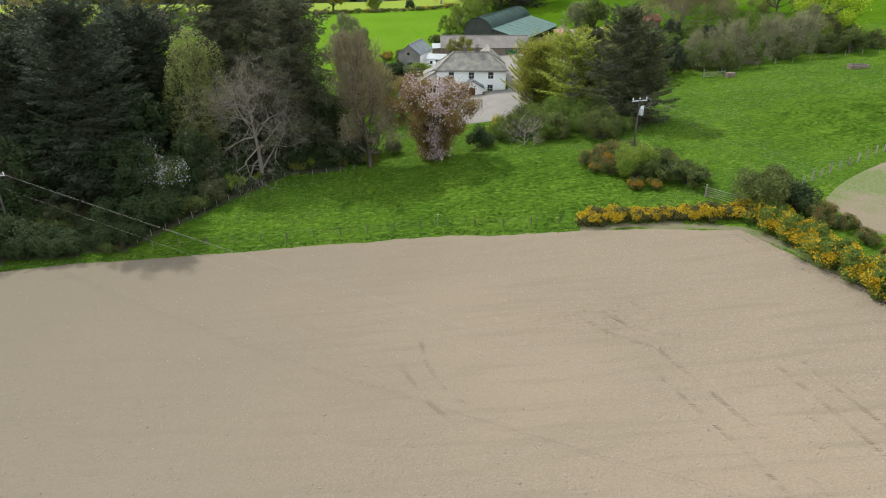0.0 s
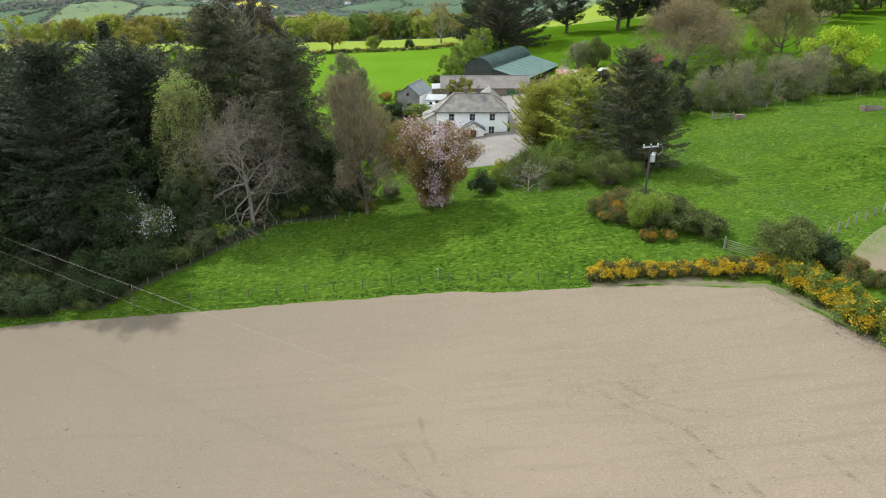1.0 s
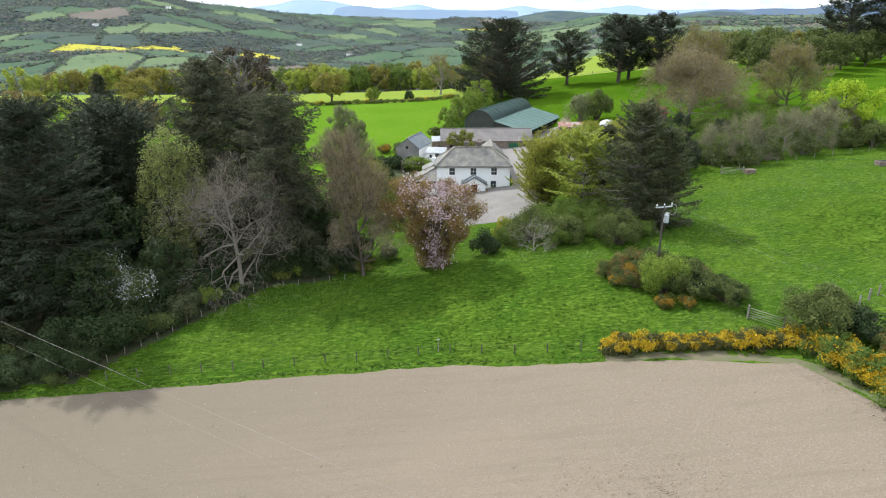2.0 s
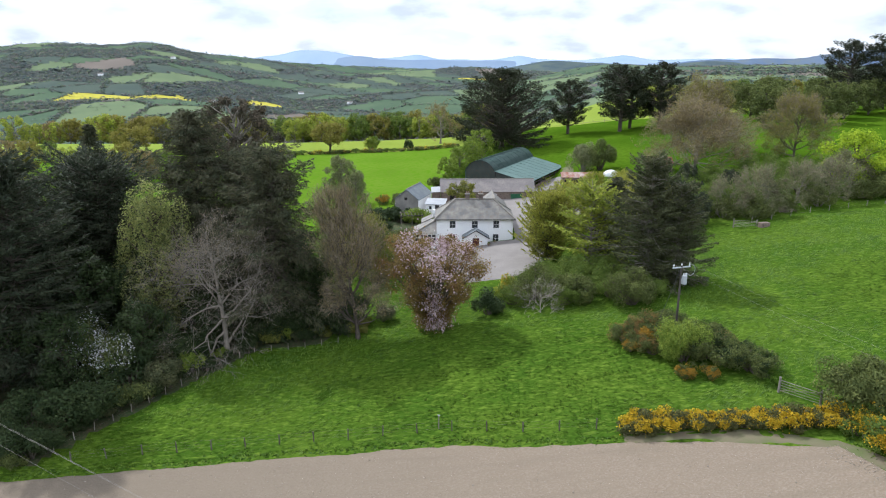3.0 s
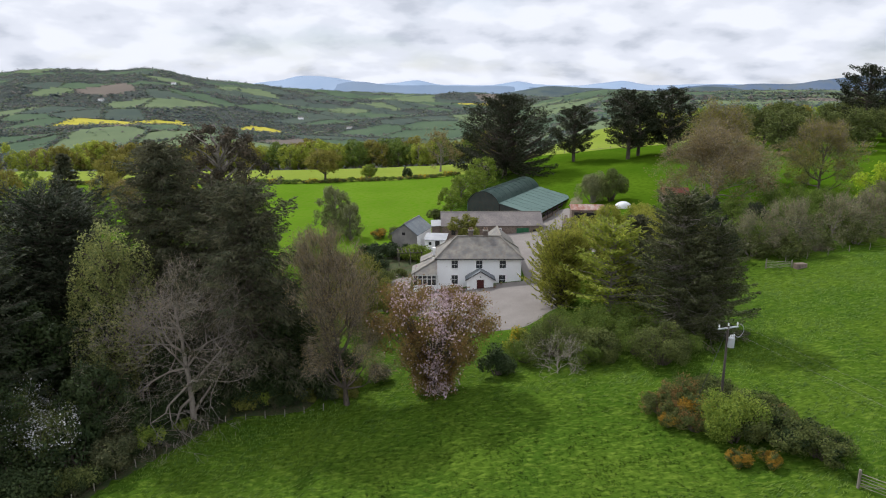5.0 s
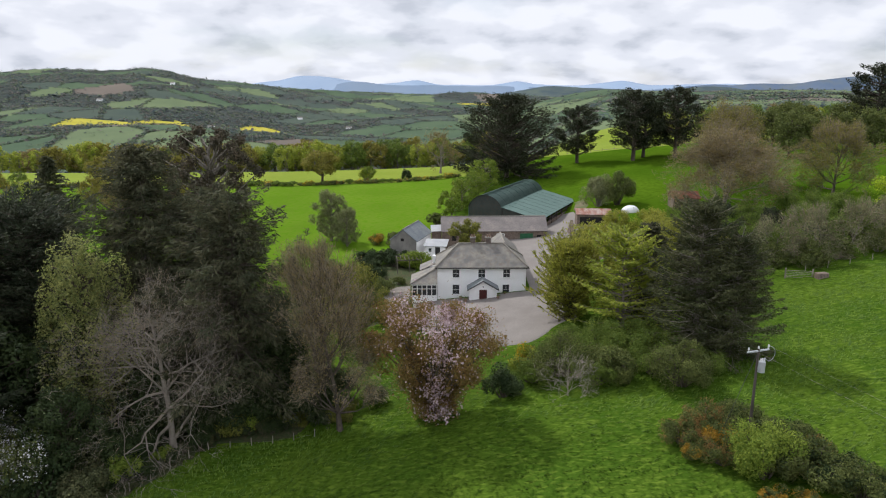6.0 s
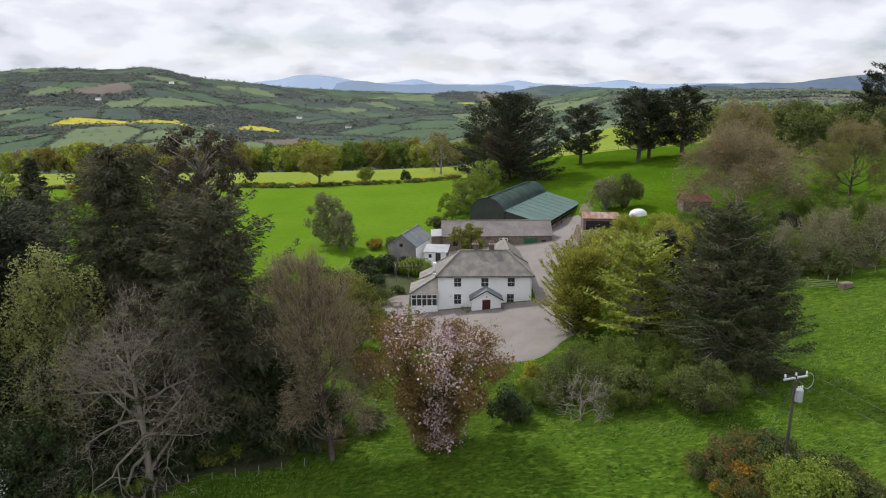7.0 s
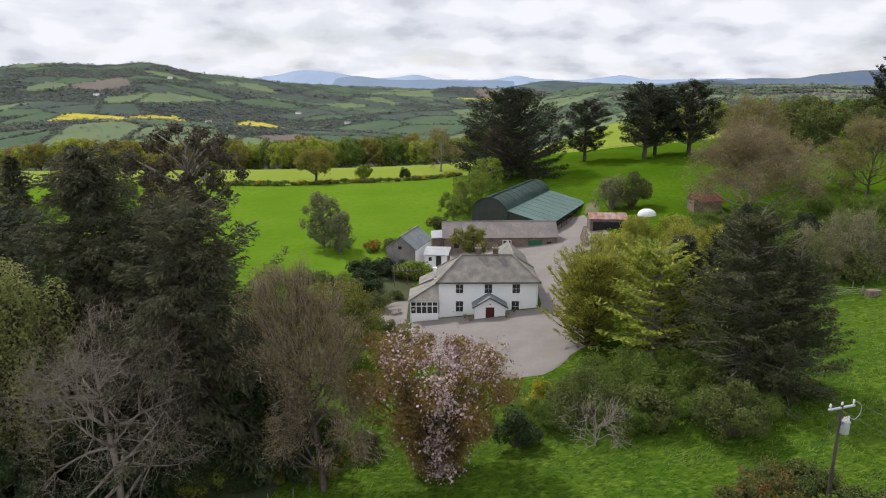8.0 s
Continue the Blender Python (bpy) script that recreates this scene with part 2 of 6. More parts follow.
L_OLIVE = leafy("olive_leaves", (0.130, 0.152, 0.025), (0.200, 0.216, 0.038), 0.42)
L_OAK = leafy("opening_oak_leaves", (0.18, 0.18, 0.03), (0.24, 0.23, 0.045), 0.45)
L_BUD = leafy("bursting_buds", (0.185, 0.155, 0.058), (0.24, 0.205, 0.075), 0.45)
L_DARK = leafy("holly_leaves", (0.024, 0.044, 0.012), (0.044, 0.066, 0.018), 0.15)
L_SHRUB = leafy("shrub_leaves", (0.074, 0.100, 0.023), (0.128, 0.158, 0.038), 0.35)
L_GREY = leafy("grey_green_leaves", (0.145, 0.168, 0.066), (0.205, 0.232, 0.090), 0.4)
L_BROWN = leafy("russet_leaves", (0.185, 0.120, 0.038), (0.215, 0.172, 0.046), 0.45)
L_COPPER = leafy("dark_copper_leaves", (0.056, 0.055, 0.032), (0.096, 0.080, 0.044), 0.25)
L_GORSE = leafy("gorse_spines", (0.060, 0.064, 0.016), (0.085, 0.095, 0.024), 0.15)
L_YELLOW = leafy("gorse_flowers", (0.40, 0.275, 0.010), (0.56, 0.40, 0.018), 0.2, 0.3, (1, 1, 1))
L_RUSTY = leafy("faded_gorse_flowers", (0.30, 0.18, 0.02), (0.36, 0.23, 0.03), 0.25, 0.3, (1, 1, 1))
L_PINK = leafy("pink_blossom", (0.44, 0.32, 0.34), (0.58, 0.46, 0.48), 0.3, 0.22, (1, 1, 1))
L_WHITE = leafy("white_blossom", (0.50, 0.53, 0.47), (0.62, 0.64, 0.58), 0.3, 0.25)
L_GRASS = leafy("grass_blades", (0.058, 0.119, 0.011), (0.102, 0.174, 0.020), 0.25, 0.35)


# ---- the lie of the land ----
def smooth(a, b, v):
    s = np.clip((v - a) / (b - a), 0, 1)
    return s * s * (3 - 2 * s)


def crest(q):
    """Height in metres of the far ridges over the eye at 4 km, along the way x / y = q."""
    k = np.linspace(-1, 1, 201)
    e = np.interp(k, [-0.9, -0.68, -0.632, -0.599, -0.558, -0.509, -0.469, -0.42, -0.392, -0.365, -0.333, -0.276, -0.211, -0.146, -0.08, 0.0, 0.1, 0.3, 0.5, 0.9], [90, 98, 111, 128, 138, 132, 132, 144, 130, 95, 69, 47, 22, 5, -5, -13, -20, -15, -5, 0])
    e = np.convolve(np.pad(e, 1, "edge"), np.ones(3) / 3, "valid")
    return np.interp(q, k, e) + 1.5 * np.sin(q * 143) + 1.2 * np.sin(q * 291 + 1)


def ground_z(x, y):
    x, y = np.asarray(x, float), np.asarray(y, float)
    fy = np.interp(y, FY, FZ)
    left = (0.1 - 0.06 * smooth(100, 230, y)) * (32 + 0.12 * np.maximum(y - 90, 0)) * np.tanh(np.minimum(x, 0) / (32 + 0.12 * np.maximum(y - 90, 0)))
    right = 0.112 * 130 * np.tanh(np.maximum(x, 0) / 130)
    near = fy + left + right + 0.10 * np.sin(x * 0.21 + 1) * np.sin(y * 0.17) + 0.05 * np.sin(x * 0.5) * np.cos(y * 0.43)
    near = near - 1.9 * np.exp(-((x - 22) / 9) ** 4 - ((y - 180) / 17) ** 4)
    q = x / np.maximum(y, 50)
    side = smooth(0.06, 0.26, q)
    floor = -72 + 90 * side
    far = 4300 - 1200 * smooth(-0.10, -0.36, q)
    top = 31 + crest(q) * far / 4300
    valley = floor + (top - floor) * (0.22 * smooth(0.26 * far, 0.6 * far, y) + 0.78 * smooth(0.46 * far, far, y)) - 0.06 * np.maximum(y - far, 0)
    roll = 14 * np.sin(x * 0.0046 + 1.0) * np.sin(y * 0.0039) + 8 * np.sin(y * 0.0072 + x * 0.0021) + 5 * np.sin(y * 0.0043 - x * 0.0075) + 6 * np.sin(y * 0.0125 + x * 0.0045) * np.sin(x * 0.0083)
    valley = valley + roll * smooth(700, 1500, y) * (1 - 0.75 * smooth(0.8 * far, far, y))
    return near + (valley - near) * smooth(265, 950, y) ** 0.8


FY = np.linspace(-100, 340, 441)
FZ = np.interp(FY, [-100, 20, 45, 68, 88, 106, 130, 157, 190, 230, 262, 300, 340], [0.5, -0.8, -1.0, 0.1, 1.1, 1.4, 1.5, 2.8, 4.2, 5.6, 5.2, 3.4, 1.0])
for _ in range(3):
    FZ = np.convolve(np.pad(FZ, 6, "edge"), np.ones(13) / 13, "valid")


def gz(x, y):
    return float(ground_z(x, y))


# ---- mesh tools ----
def mesh_of(name, verts, faces_flat, per, mats, face_mats=None, flat=True):
    """One mesh from arrays: verts (n, 3) and faces of `per` corners each, flattened."""
    verts, faces_flat = np.asarray(verts, np.float32), np.asarray(faces_flat, np.int32).ravel()
    me = bpy.data.meshes.new(name)
    n = len(faces_flat) // per
    me.vertices.add(len(verts))
    me.vertices.foreach_set("co", verts.ravel())
    me.loops.add(len(faces_flat))
    me.loops.foreach_set("vertex_index", faces_flat)
    me.polygons.add(n)
    me.polygons.foreach_set("loop_start", np.arange(n, dtype=np.int32) * per)
    me.polygons.foreach_set("loop_total", np.full(n, per, np.int32))
    for m in (mats if isinstance(mats, (list, tuple)) else [mats]):
        me.materials.append(m)
    if face_mats is not None:
        me.polygons.foreach_set("material_index", np.asarray(face_mats, np.int32))
    if not flat:
        me.polygons.foreach_set("use_smooth", np.ones(n, bool))
    me.update(calc_edges=True)
    return me


def child(name, me, parent, label=""):
    ob = new(name, me)
    ob.parent = parent
    return tagged(ob, label)


def part(name, bm, material, parent, label=""):
    me = bpy.data.meshes.new(name)
    bm.to_mesh(me)
    bm.free()
    me.materials.append(material)
    return child(name, me, parent, label)


def thing(name, x, y, z, turn=0.0, label="", category="", group="", kind=""):
    ob = new(name)
    ob.empty_display_size = 0.5
    ob.matrix_world = pose(x, y, z, 0, 0, turn)
    return tagged(ob, label, category, group, kind)


def add_box(bm, x0, x1, y0, y1, z0, z1, bevel=0.0):
    v = [bm.verts.new((x, y, z)) for z in (z0, z1) for x, y in ((x0, y0), (x1, y0), (x1, y1), (x0, y1))]
    fs = [bm.faces.new([v[i] for i in f]) for f in ((3, 2, 1, 0), (4, 5, 6, 7), (0, 1, 5, 4), (1, 2, 6, 5), (2, 3, 7, 6), (3, 0, 4, 7))]
    if bevel:
        bmesh.ops.bevel(bm, geom=list({e for f in fs for e in f.edges}), offset=bevel, segments=1, affect="EDGES")
    return bm


def box(x0, x1, y0, y1, z0, z1, bevel=0.0):
    return add_box(bmesh.new(), x0, x1, y0, y1, z0, z1, bevel)


def slab(corners, thick):
    """A sheet through the corners (counter-clockwise from above), with thickness below it."""
    bm = bmesh.new()
    a = [Vector(c) for c in corners]
    n = (a[1] - a[0]).cross(a[2] - a[0]).normalized()
    top, low = [bm.verts.new(c) for c in a], [bm.verts.new(c - n * thick) for c in a]
    bm.faces.new(top)
    bm.faces.new(low[::-1])
    for i in range(len(a)):
        j = (i + 1) % len(a)
        bm.faces.new((top[j], top[i], low[i], low[j]))
    return bm


def rod(bm, a, b, r0, r1=None, sides=6):
    a, b = Vector(a), Vector(b)
    r1 = r0 if r1 is None else r1
    turn = (b - a).to_track_quat("Z", "Y").to_matrix()
    ring = [[bm.verts.new(p + turn @ Vector((r * math.cos(i * math.tau / sides), r * math.sin(i * math.tau / sides), 0))) for i in range(sides)] for p, r in ((a, r0), (b, r1))]
    for i in range(sides):
        j = (i + 1) % sides
        bm.faces.new((ring[0][i], ring[0][j], ring[1][j], ring[1][i]))
    bm.faces.new(ring[0][::-1])
    bm.faces.new(ring[1])
    return bm


def tubes(segs, sides):
    """Vertices and quads of many tapered sticks: rows of p0 (3), p1 (3), r0, r1."""
    s = np.asarray(segs, float).reshape(-1, 8)
    d = s[:, 3:6] - s[:, 0:3]
    d = d / np.maximum(np.linalg.norm(d, axis=1, keepdims=True), 1e-6)
    ref = np.where(np.abs(d[:, 2:3]) > 0.9, [[1.0, 0, 0]], [[0, 0, 1.0]])
    u = np.cross(d, ref)
    u /= np.linalg.norm(u, axis=1, keepdims=True)
    w = np.cross(d, u)
    a = np.arange(sides) * math.tau / sides
    ring = u[:, None, :] * np.cos(a)[None, :, None] + w[:, None, :] * np.sin(a)[None, :, None]
    v = np.concatenate([s[:, None, 0:3] + ring * s[:, None, 6:7], s[:, None, 3:6] + ring * s[:, None, 7:8]], 1)
    i, j = np.arange(sides), (np.arange(sides) + 1) % sides
    q = np.stack([i, j, j + sides, i + sides], 1)
    f = (np.arange(len(s)) * 2 * sides)[:, None, None] + q[None]
    return v.reshape(-1, 3), f.reshape(-1, 4)


def stick_mesh(name, segs, mat):
    """Thick sticks get six sides, thin ones three."""
    s = np.asarray(segs, float).reshape(-1, 8)
    thick = s[:, 6] > 0.06
    vs, fs, n = [], [], 0
    for rows, sides in ((s[thick], 7), (s[~thick], 3)):
        if len(rows):
            v, f = tubes(rows, sides)
            vs.append(v), fs.append(f + n)
            n += len(v)
    return mesh_of(name, np.concatenate(vs), np.concatenate(fs), 4, mat, flat=False)


def leaves(rng, centres, length, width, along=None, flat=0.0, vary=0.35, normal=None):
    """Kite-shaped leaves at the centres. along: the way each one points; flat: how far they lie level."""
    n = len(centres)
    a = rng.normal(size=(n, 3)) if along is None else along + 0.45 * rng.normal(size=(n, 3))
    a /= np.maximum(np.linalg.norm(a, axis=1, keepdims=True), 1e-6)
    up = rng.normal(size=(n, 3)) + np.array([0, 0, flat * 3.0])
    if normal is not None:
        up = 0.5 * rng.normal(size=(n, 3)) + normal / np.maximum(np.linalg.norm(normal, axis=1, keepdims=True), 1e-6)
        up /= np.linalg.norm(up, axis=1, keepdims=True)
        a = a - up * np.sum(a * up, axis=1, keepdims=True)
        a /= np.maximum(np.linalg.norm(a, axis=1, keepdims=True), 1e-6)
    b = np.cross(up, a)
    b /= np.maximum(np.linalg.norm(b, axis=1, keepdims=True), 1e-6)
    k = 1 + vary * rng.uniform(-1, 1, (n, 1))
    v = np.stack([centres - a * length * k * 0.5, centres + b * width * k * 0.5 - a * length * 0.05, centres + a * length * k * 0.5, centres - b * width * k * 0.5 - a * length * 0.05], 1)
    return v.reshape(-1, 3), np.arange(4 * n).reshape(-1, 4)


def in_ball(rng, n, shell=0.0):
    p = rng.normal(size=(n, 3))
    p /= np.linalg.norm(p, axis=1, keepdims=True)
    return p * (rng.uniform(shell ** 3, 1, (n, 1)) ** (1 / 3))


# ---- trees ----
def limb(rng, segs, tips, p, d, length, r, level, top_level, wander, kids, shrink, lift, split):
    """One limb as a bent stick, with its side limbs; the ends go to tips."""
    n = 4 if level < 2 else 3
    q = np.array(p, float)
    way = d / np.linalg.norm(d)
    stations = []
    for i in range(n):
        way = way + rng.normal(0, wander, 3) + np.array([0, 0, lift])
        way = way / np.linalg.norm(way)
        e = q + way * length / n
        ra, rb = r * (1 - 0.72 * i / n), r * (1 - 0.72 * (i + 1) / n)
        segs.append((*q, *e, ra, rb))
        q = e
        stations.append((q.copy(), way.copy(), rb))
    tips.append((*q, level))
    if level >= top_level:
        return
    for k in range(kids[level]):
        u = rng.uniform(0.25, 1.0)
        i = min(n - 1, int(u * n))
        b, w, rr = stations[i]
        side = np.cross(w, rng.normal(size=3))
        side /= np.linalg.norm(side) + 1e-9
        a = split * rng.uniform(0.7, 1.25)
        limb(rng, segs, tips, b, w * math.cos(a) + side * math.sin(a), length * shrink * rng.uniform(0.7, 1.15), max(rr * 0.72, 0.014), level + 1, top_level, wander, kids, shrink, lift, split)


def skeleton_of(seed, h, r, trunk=0.25, levels=3, kids=(4, 4, 3, 2), limbs=8, wander=0.16, lift=0.06, split=0.6, girth=0.022, shrink=0.62, low=0.2):
    """Trunk and limbs of a broadleaf of height h and crown radius r, standing at the origin."""
    rng = np.random.default_rng(seed)
    segs, tips = [], []
    q, n, way = np.zeros(3), 8, np.array([0, 0, 1.0])
    base = h * girth
    path = [q.copy()]
    for i in range(n):
        way = way + np.array([*rng.normal(0, 0.06, 2), 0.05])
        way /= np.linalg.norm(way)
        e = q + way * h * 0.78 / n
        flare = 1.5 if i == 0 else 1.0
        segs.append((*q, *e, base * (1 - 0.75 * i / n) * flare, base * (1 - 0.75 * (i + 1) / n)))
        q = e
        path.append(q.copy())
    tips.append((*q, 0))
    for k in range(limbs):
        u = low + (1 - low) * (k + rng.uniform(0, 0.8)) / limbs
        b = path[min(n, int(u * n))] if u < 1 else path[-1]
        a = k * 2.4 + rng.uniform(-0.5, 0.5)
        up = 0.25 + 1.1 * u * u
        reach = r * (1.05 - 0.45 * abs(u - 0.4)) * (0.72 if u > 0.8 else 0.85)
        limb(rng, segs, tips, b, np.array([math.cos(a), math.sin(a), up]), reach, base * (0.55 - 0.3 * u), 1, levels, wander, (0, *kids), shrink, lift, split)
    t = np.array(tips)
    s = np.array(segs)
    k = h / max(t[:, 2].max(), 0.1)
    s[:, [2, 5]] *= k
    t[:, 2] *= k
    w = r / max(np.percentile(np.hypot(t[:, 0], t[:, 1]), 97), 0.1)
    s[:, [0, 1, 3, 4]] *= w
    t[:, :2] *= w
    return s, t


def broadleaf(seed, h, r, bark, leaf, count=9000, size=0.26, clump=0.75, accent=None, accent_share=0.2, levels=3, twigs=0, twig_mat=None, twig_size=(1.0, 0.06), **skel):
    """Meshes of a broadleaf: limbs, crown, and the accent (blossom) if there is one."""
    s, t = skeleton_of(seed, h, r, levels=levels, **skel)
    rng = np.random.default_rng(seed + 1)
    ends = t[t[:, 3] >= levels - 1][:, :3]
    wood = stick_mesh("trunk", s, bark)
    made = [("trunk", wood)]
    if twigs:
        v, f = twig_haze(seed, t, levels, twigs, *twig_size)
        made.append(("twig_spray", mesh_of("twig_spray", v, f, 4, twig_mat or bark)))
    if not count:
        return made
    picks = ends[rng.integers(0, len(ends), count)] + in_ball(rng, count) * clump * np.array([1, 1, 0.75])
    if accent:
        first = noise_mask(picks, 0.35, seed) < accent_share
        v, f = leaves(rng, picks[first], size * 1.05, size * 0.85)
        made.append(("blossom", mesh_of("blossom", v, f, 4, accent)))
        picks = picks[~first]
    v, f = leaves(rng, picks, size, size * 0.62, flat=0.3)
    made.insert(1, ("crown", mesh_of("crown", v, f, 4, leaf)))
    return made


def twig_haze(seed, t, levels, count, length=1.0, width=0.06):
    """The finest twigs, round the ends of the limbs."""
    rng = np.random.default_rng(seed + 7)
    ends = t[t[:, 3] >= levels - 1][:, :3]
    pick = ends[rng.integers(0, len(ends), count)]
    centre = np.array([0, 0, t[:, 2].max() * 0.45])
    way = pick - centre
    way /= np.linalg.norm(way, axis=1, keepdims=True) + 1e-6
    v, f = leaves(rng, pick + in_ball(rng, count) * 0.6, length, width, along=way + np.array([0, 0, 0.3]))
    return v, f


def lobed(seed, h, r, bark, leaf, count=14000, size=0.3, low=0.12, lobes=40, lobe=(0.16, 0.29), accent=None, accent_share=0.3, accent_scale=0.35, top=1.0, girth=0.02, shell=0.35, pull=0.0, lean=(0.0, 0.0)):
    """Meshes of a dense broadleaf: trunk, a limb to each lobe of the crown, the leaves, and blossom in patches."""
    rng = np.random.default_rng(seed)
    c = []
    zc, hz = h * (low + 1) / 2, h * (1 - low) / 2
    for k in range(lobes):
        a = k * 2.4 + rng.uniform(-0.4, 0.4)
        u = -0.85 + 1.75 * (k + rng.uniform(0, 1)) / lobes
        q = math.sqrt(max(0.05, 1 - u * u)) * rng.uniform(0.3, 0.98) * (1 + pull * (u * 0.45 - 0.15))
        c.append((math.cos(a) * q * r, math.sin(a) * q * r, zc + u * hz * 0.8, rng.uniform(*lobe)))
    c = np.array(c)
    w = c[:, 3] ** 2
    pick = c[rng.choice(lobes, count, p=w / w.sum())]
    off = in_ball(rng, count, shell)
    p = pick[:, :3] + off * pick[:, 3:] * np.array([r, r, hz * 0.95]) + rng.normal(0, 0.12, (count, 3))
    stray = rng.uniform(size=count) < 0.12
    p[stray] += rng.normal(0, 0.09 * r, (int(stray.sum()), 3))
    keep = (noise_mask(p, 1.1 / max(0.6, r * 0.3), seed) > 0.24) & (p[:, 2] > 0.05)
    p, off = p[keep], off[keep]
    segs = [(0, 0, -0.2, 0.02 * h, 0, zc * 0.55, h * girth * 1.3, h * girth), (0.02 * h, 0, zc * 0.55, 0, 0.01 * h, h * 0.8, h * girth, h * girth * 0.3)]
    for x, y, z, s in c:
        b = np.array([0.01 * h, 0, max(0.3, z - 0.35 * math.hypot(x, y) - 0.1 * h)])
        m = (b + np.array([x, y, z])) / 2 + rng.normal(0, 0.05 * r, 3)
        segs += [(*b, *m, h * girth * 0.45, h * girth * 0.28), (*m, x, y, z, h * girth * 0.28, h * girth * 0.12)]
        for k in range(5):
            e = np.array([x, y, z]) + rng.normal(0, 0.45, 3) * s * r
            segs.append((x, y, z, *e, 0.03, 0.01))
    made = [("trunk", stick_mesh("trunk", segs, bark))]
    if accent:
        first = noise_mask(p, accent_scale, seed + 3) + lean[0] * p[:, 0] / r + lean[1] * p[:, 1] / r < accent_share
        first &= rng.uniform(size=len(p)) < 0.8
        v, f = leaves(rng, p[first] + off[first] * 0.15, size * 1.0, size * 0.85)
        made.append(("blossom", mesh_of("blossom", v, f, 4, accent)))
        p, off = p[~first], off[~first]
    v, f = leaves(rng, p, size, size * 0.62, normal=off + np.array([0, 0, 0.25]))
    made.insert(1, ("crown", mesh_of("crown", v, f, 4, leaf)))
    return made


def plated(seed, h, r, bark, leaf, count=26000, size=0.45, low=0.05, plates=120, reach=(0.20, 0.40), lift=0.35, thick=0.06, waist=0.6, dome=2.0):
    """Meshes of an old cypress or pine: limbs that end in level, upswept plates of dense foliage."""
    rng = np.random.default_rng(seed)
    segs = [(0, 0, -0.3, 0.01 * h, 0, h * 0.4, h * 0.030, h * 0.024), (0.01 * h, 0, h * 0.4, 0, 0.01 * h, h * 0.9, h * 0.024, h * 0.008)]
    each = count // plates
    pts, ways = [], []
    for k in range(plates):
        u = (k + rng.uniform(0, 1)) / plates
        a = k * 2.4 + rng.uniform(-0.5, 0.5)
        d = np.array([math.cos(a), math.sin(a), 0.0])
        ring = r * math.sqrt(max(0.03, 1 - u ** dome)) * (waist + (1 - waist) * min(1.0, u * 2.2))
        c = d * ring * math.sqrt(rng.uniform(0.02, 0.82)) + np.array([0, 0, h * (low + (0.95 - low) * u)])
        ln = r * rng.uniform(*reach)
        way = d + np.array([*rng.normal(0, 0.35, 2), lift * rng.uniform(0.2, 1.5)])
        side = np.array([-d[1], d[0], 0.0])
        o = in_ball(rng, each)
        p = c + way * o[:, :1] * ln + side * o[:, 1:2] * ln * 0.6 + np.array([0, 0, 1.0]) * o[:, 2:] * thick * r + np.array([0, 0, 0.10 * ln]) * o[:, :1] ** 2
        pts.append(p)
        ways.append(np.repeat(way[None], each, 0) + side * o[:, 1:2] * 0.8)
        b = np.array([0.005 * h, 0, max(0.15 * h, c[2] - 0.5 * math.hypot(c[0], c[1]))])
        m = (b + c) / 2 + np.array([0, 0, -0.05 * r])
        segs += [(*b, *m, h * 0.009, h * 0.006), (*m, *c, h * 0.006, h * 0.003)]
    p, w = np.concatenate(pts), np.concatenate(ways)
    v, f = leaves(rng, p, size, size * 0.45, along=w, flat=0.35)
    return [("trunk", stick_mesh("trunk", segs, bark)), ("crown", mesh_of("crown", v, f, 4, leaf))]


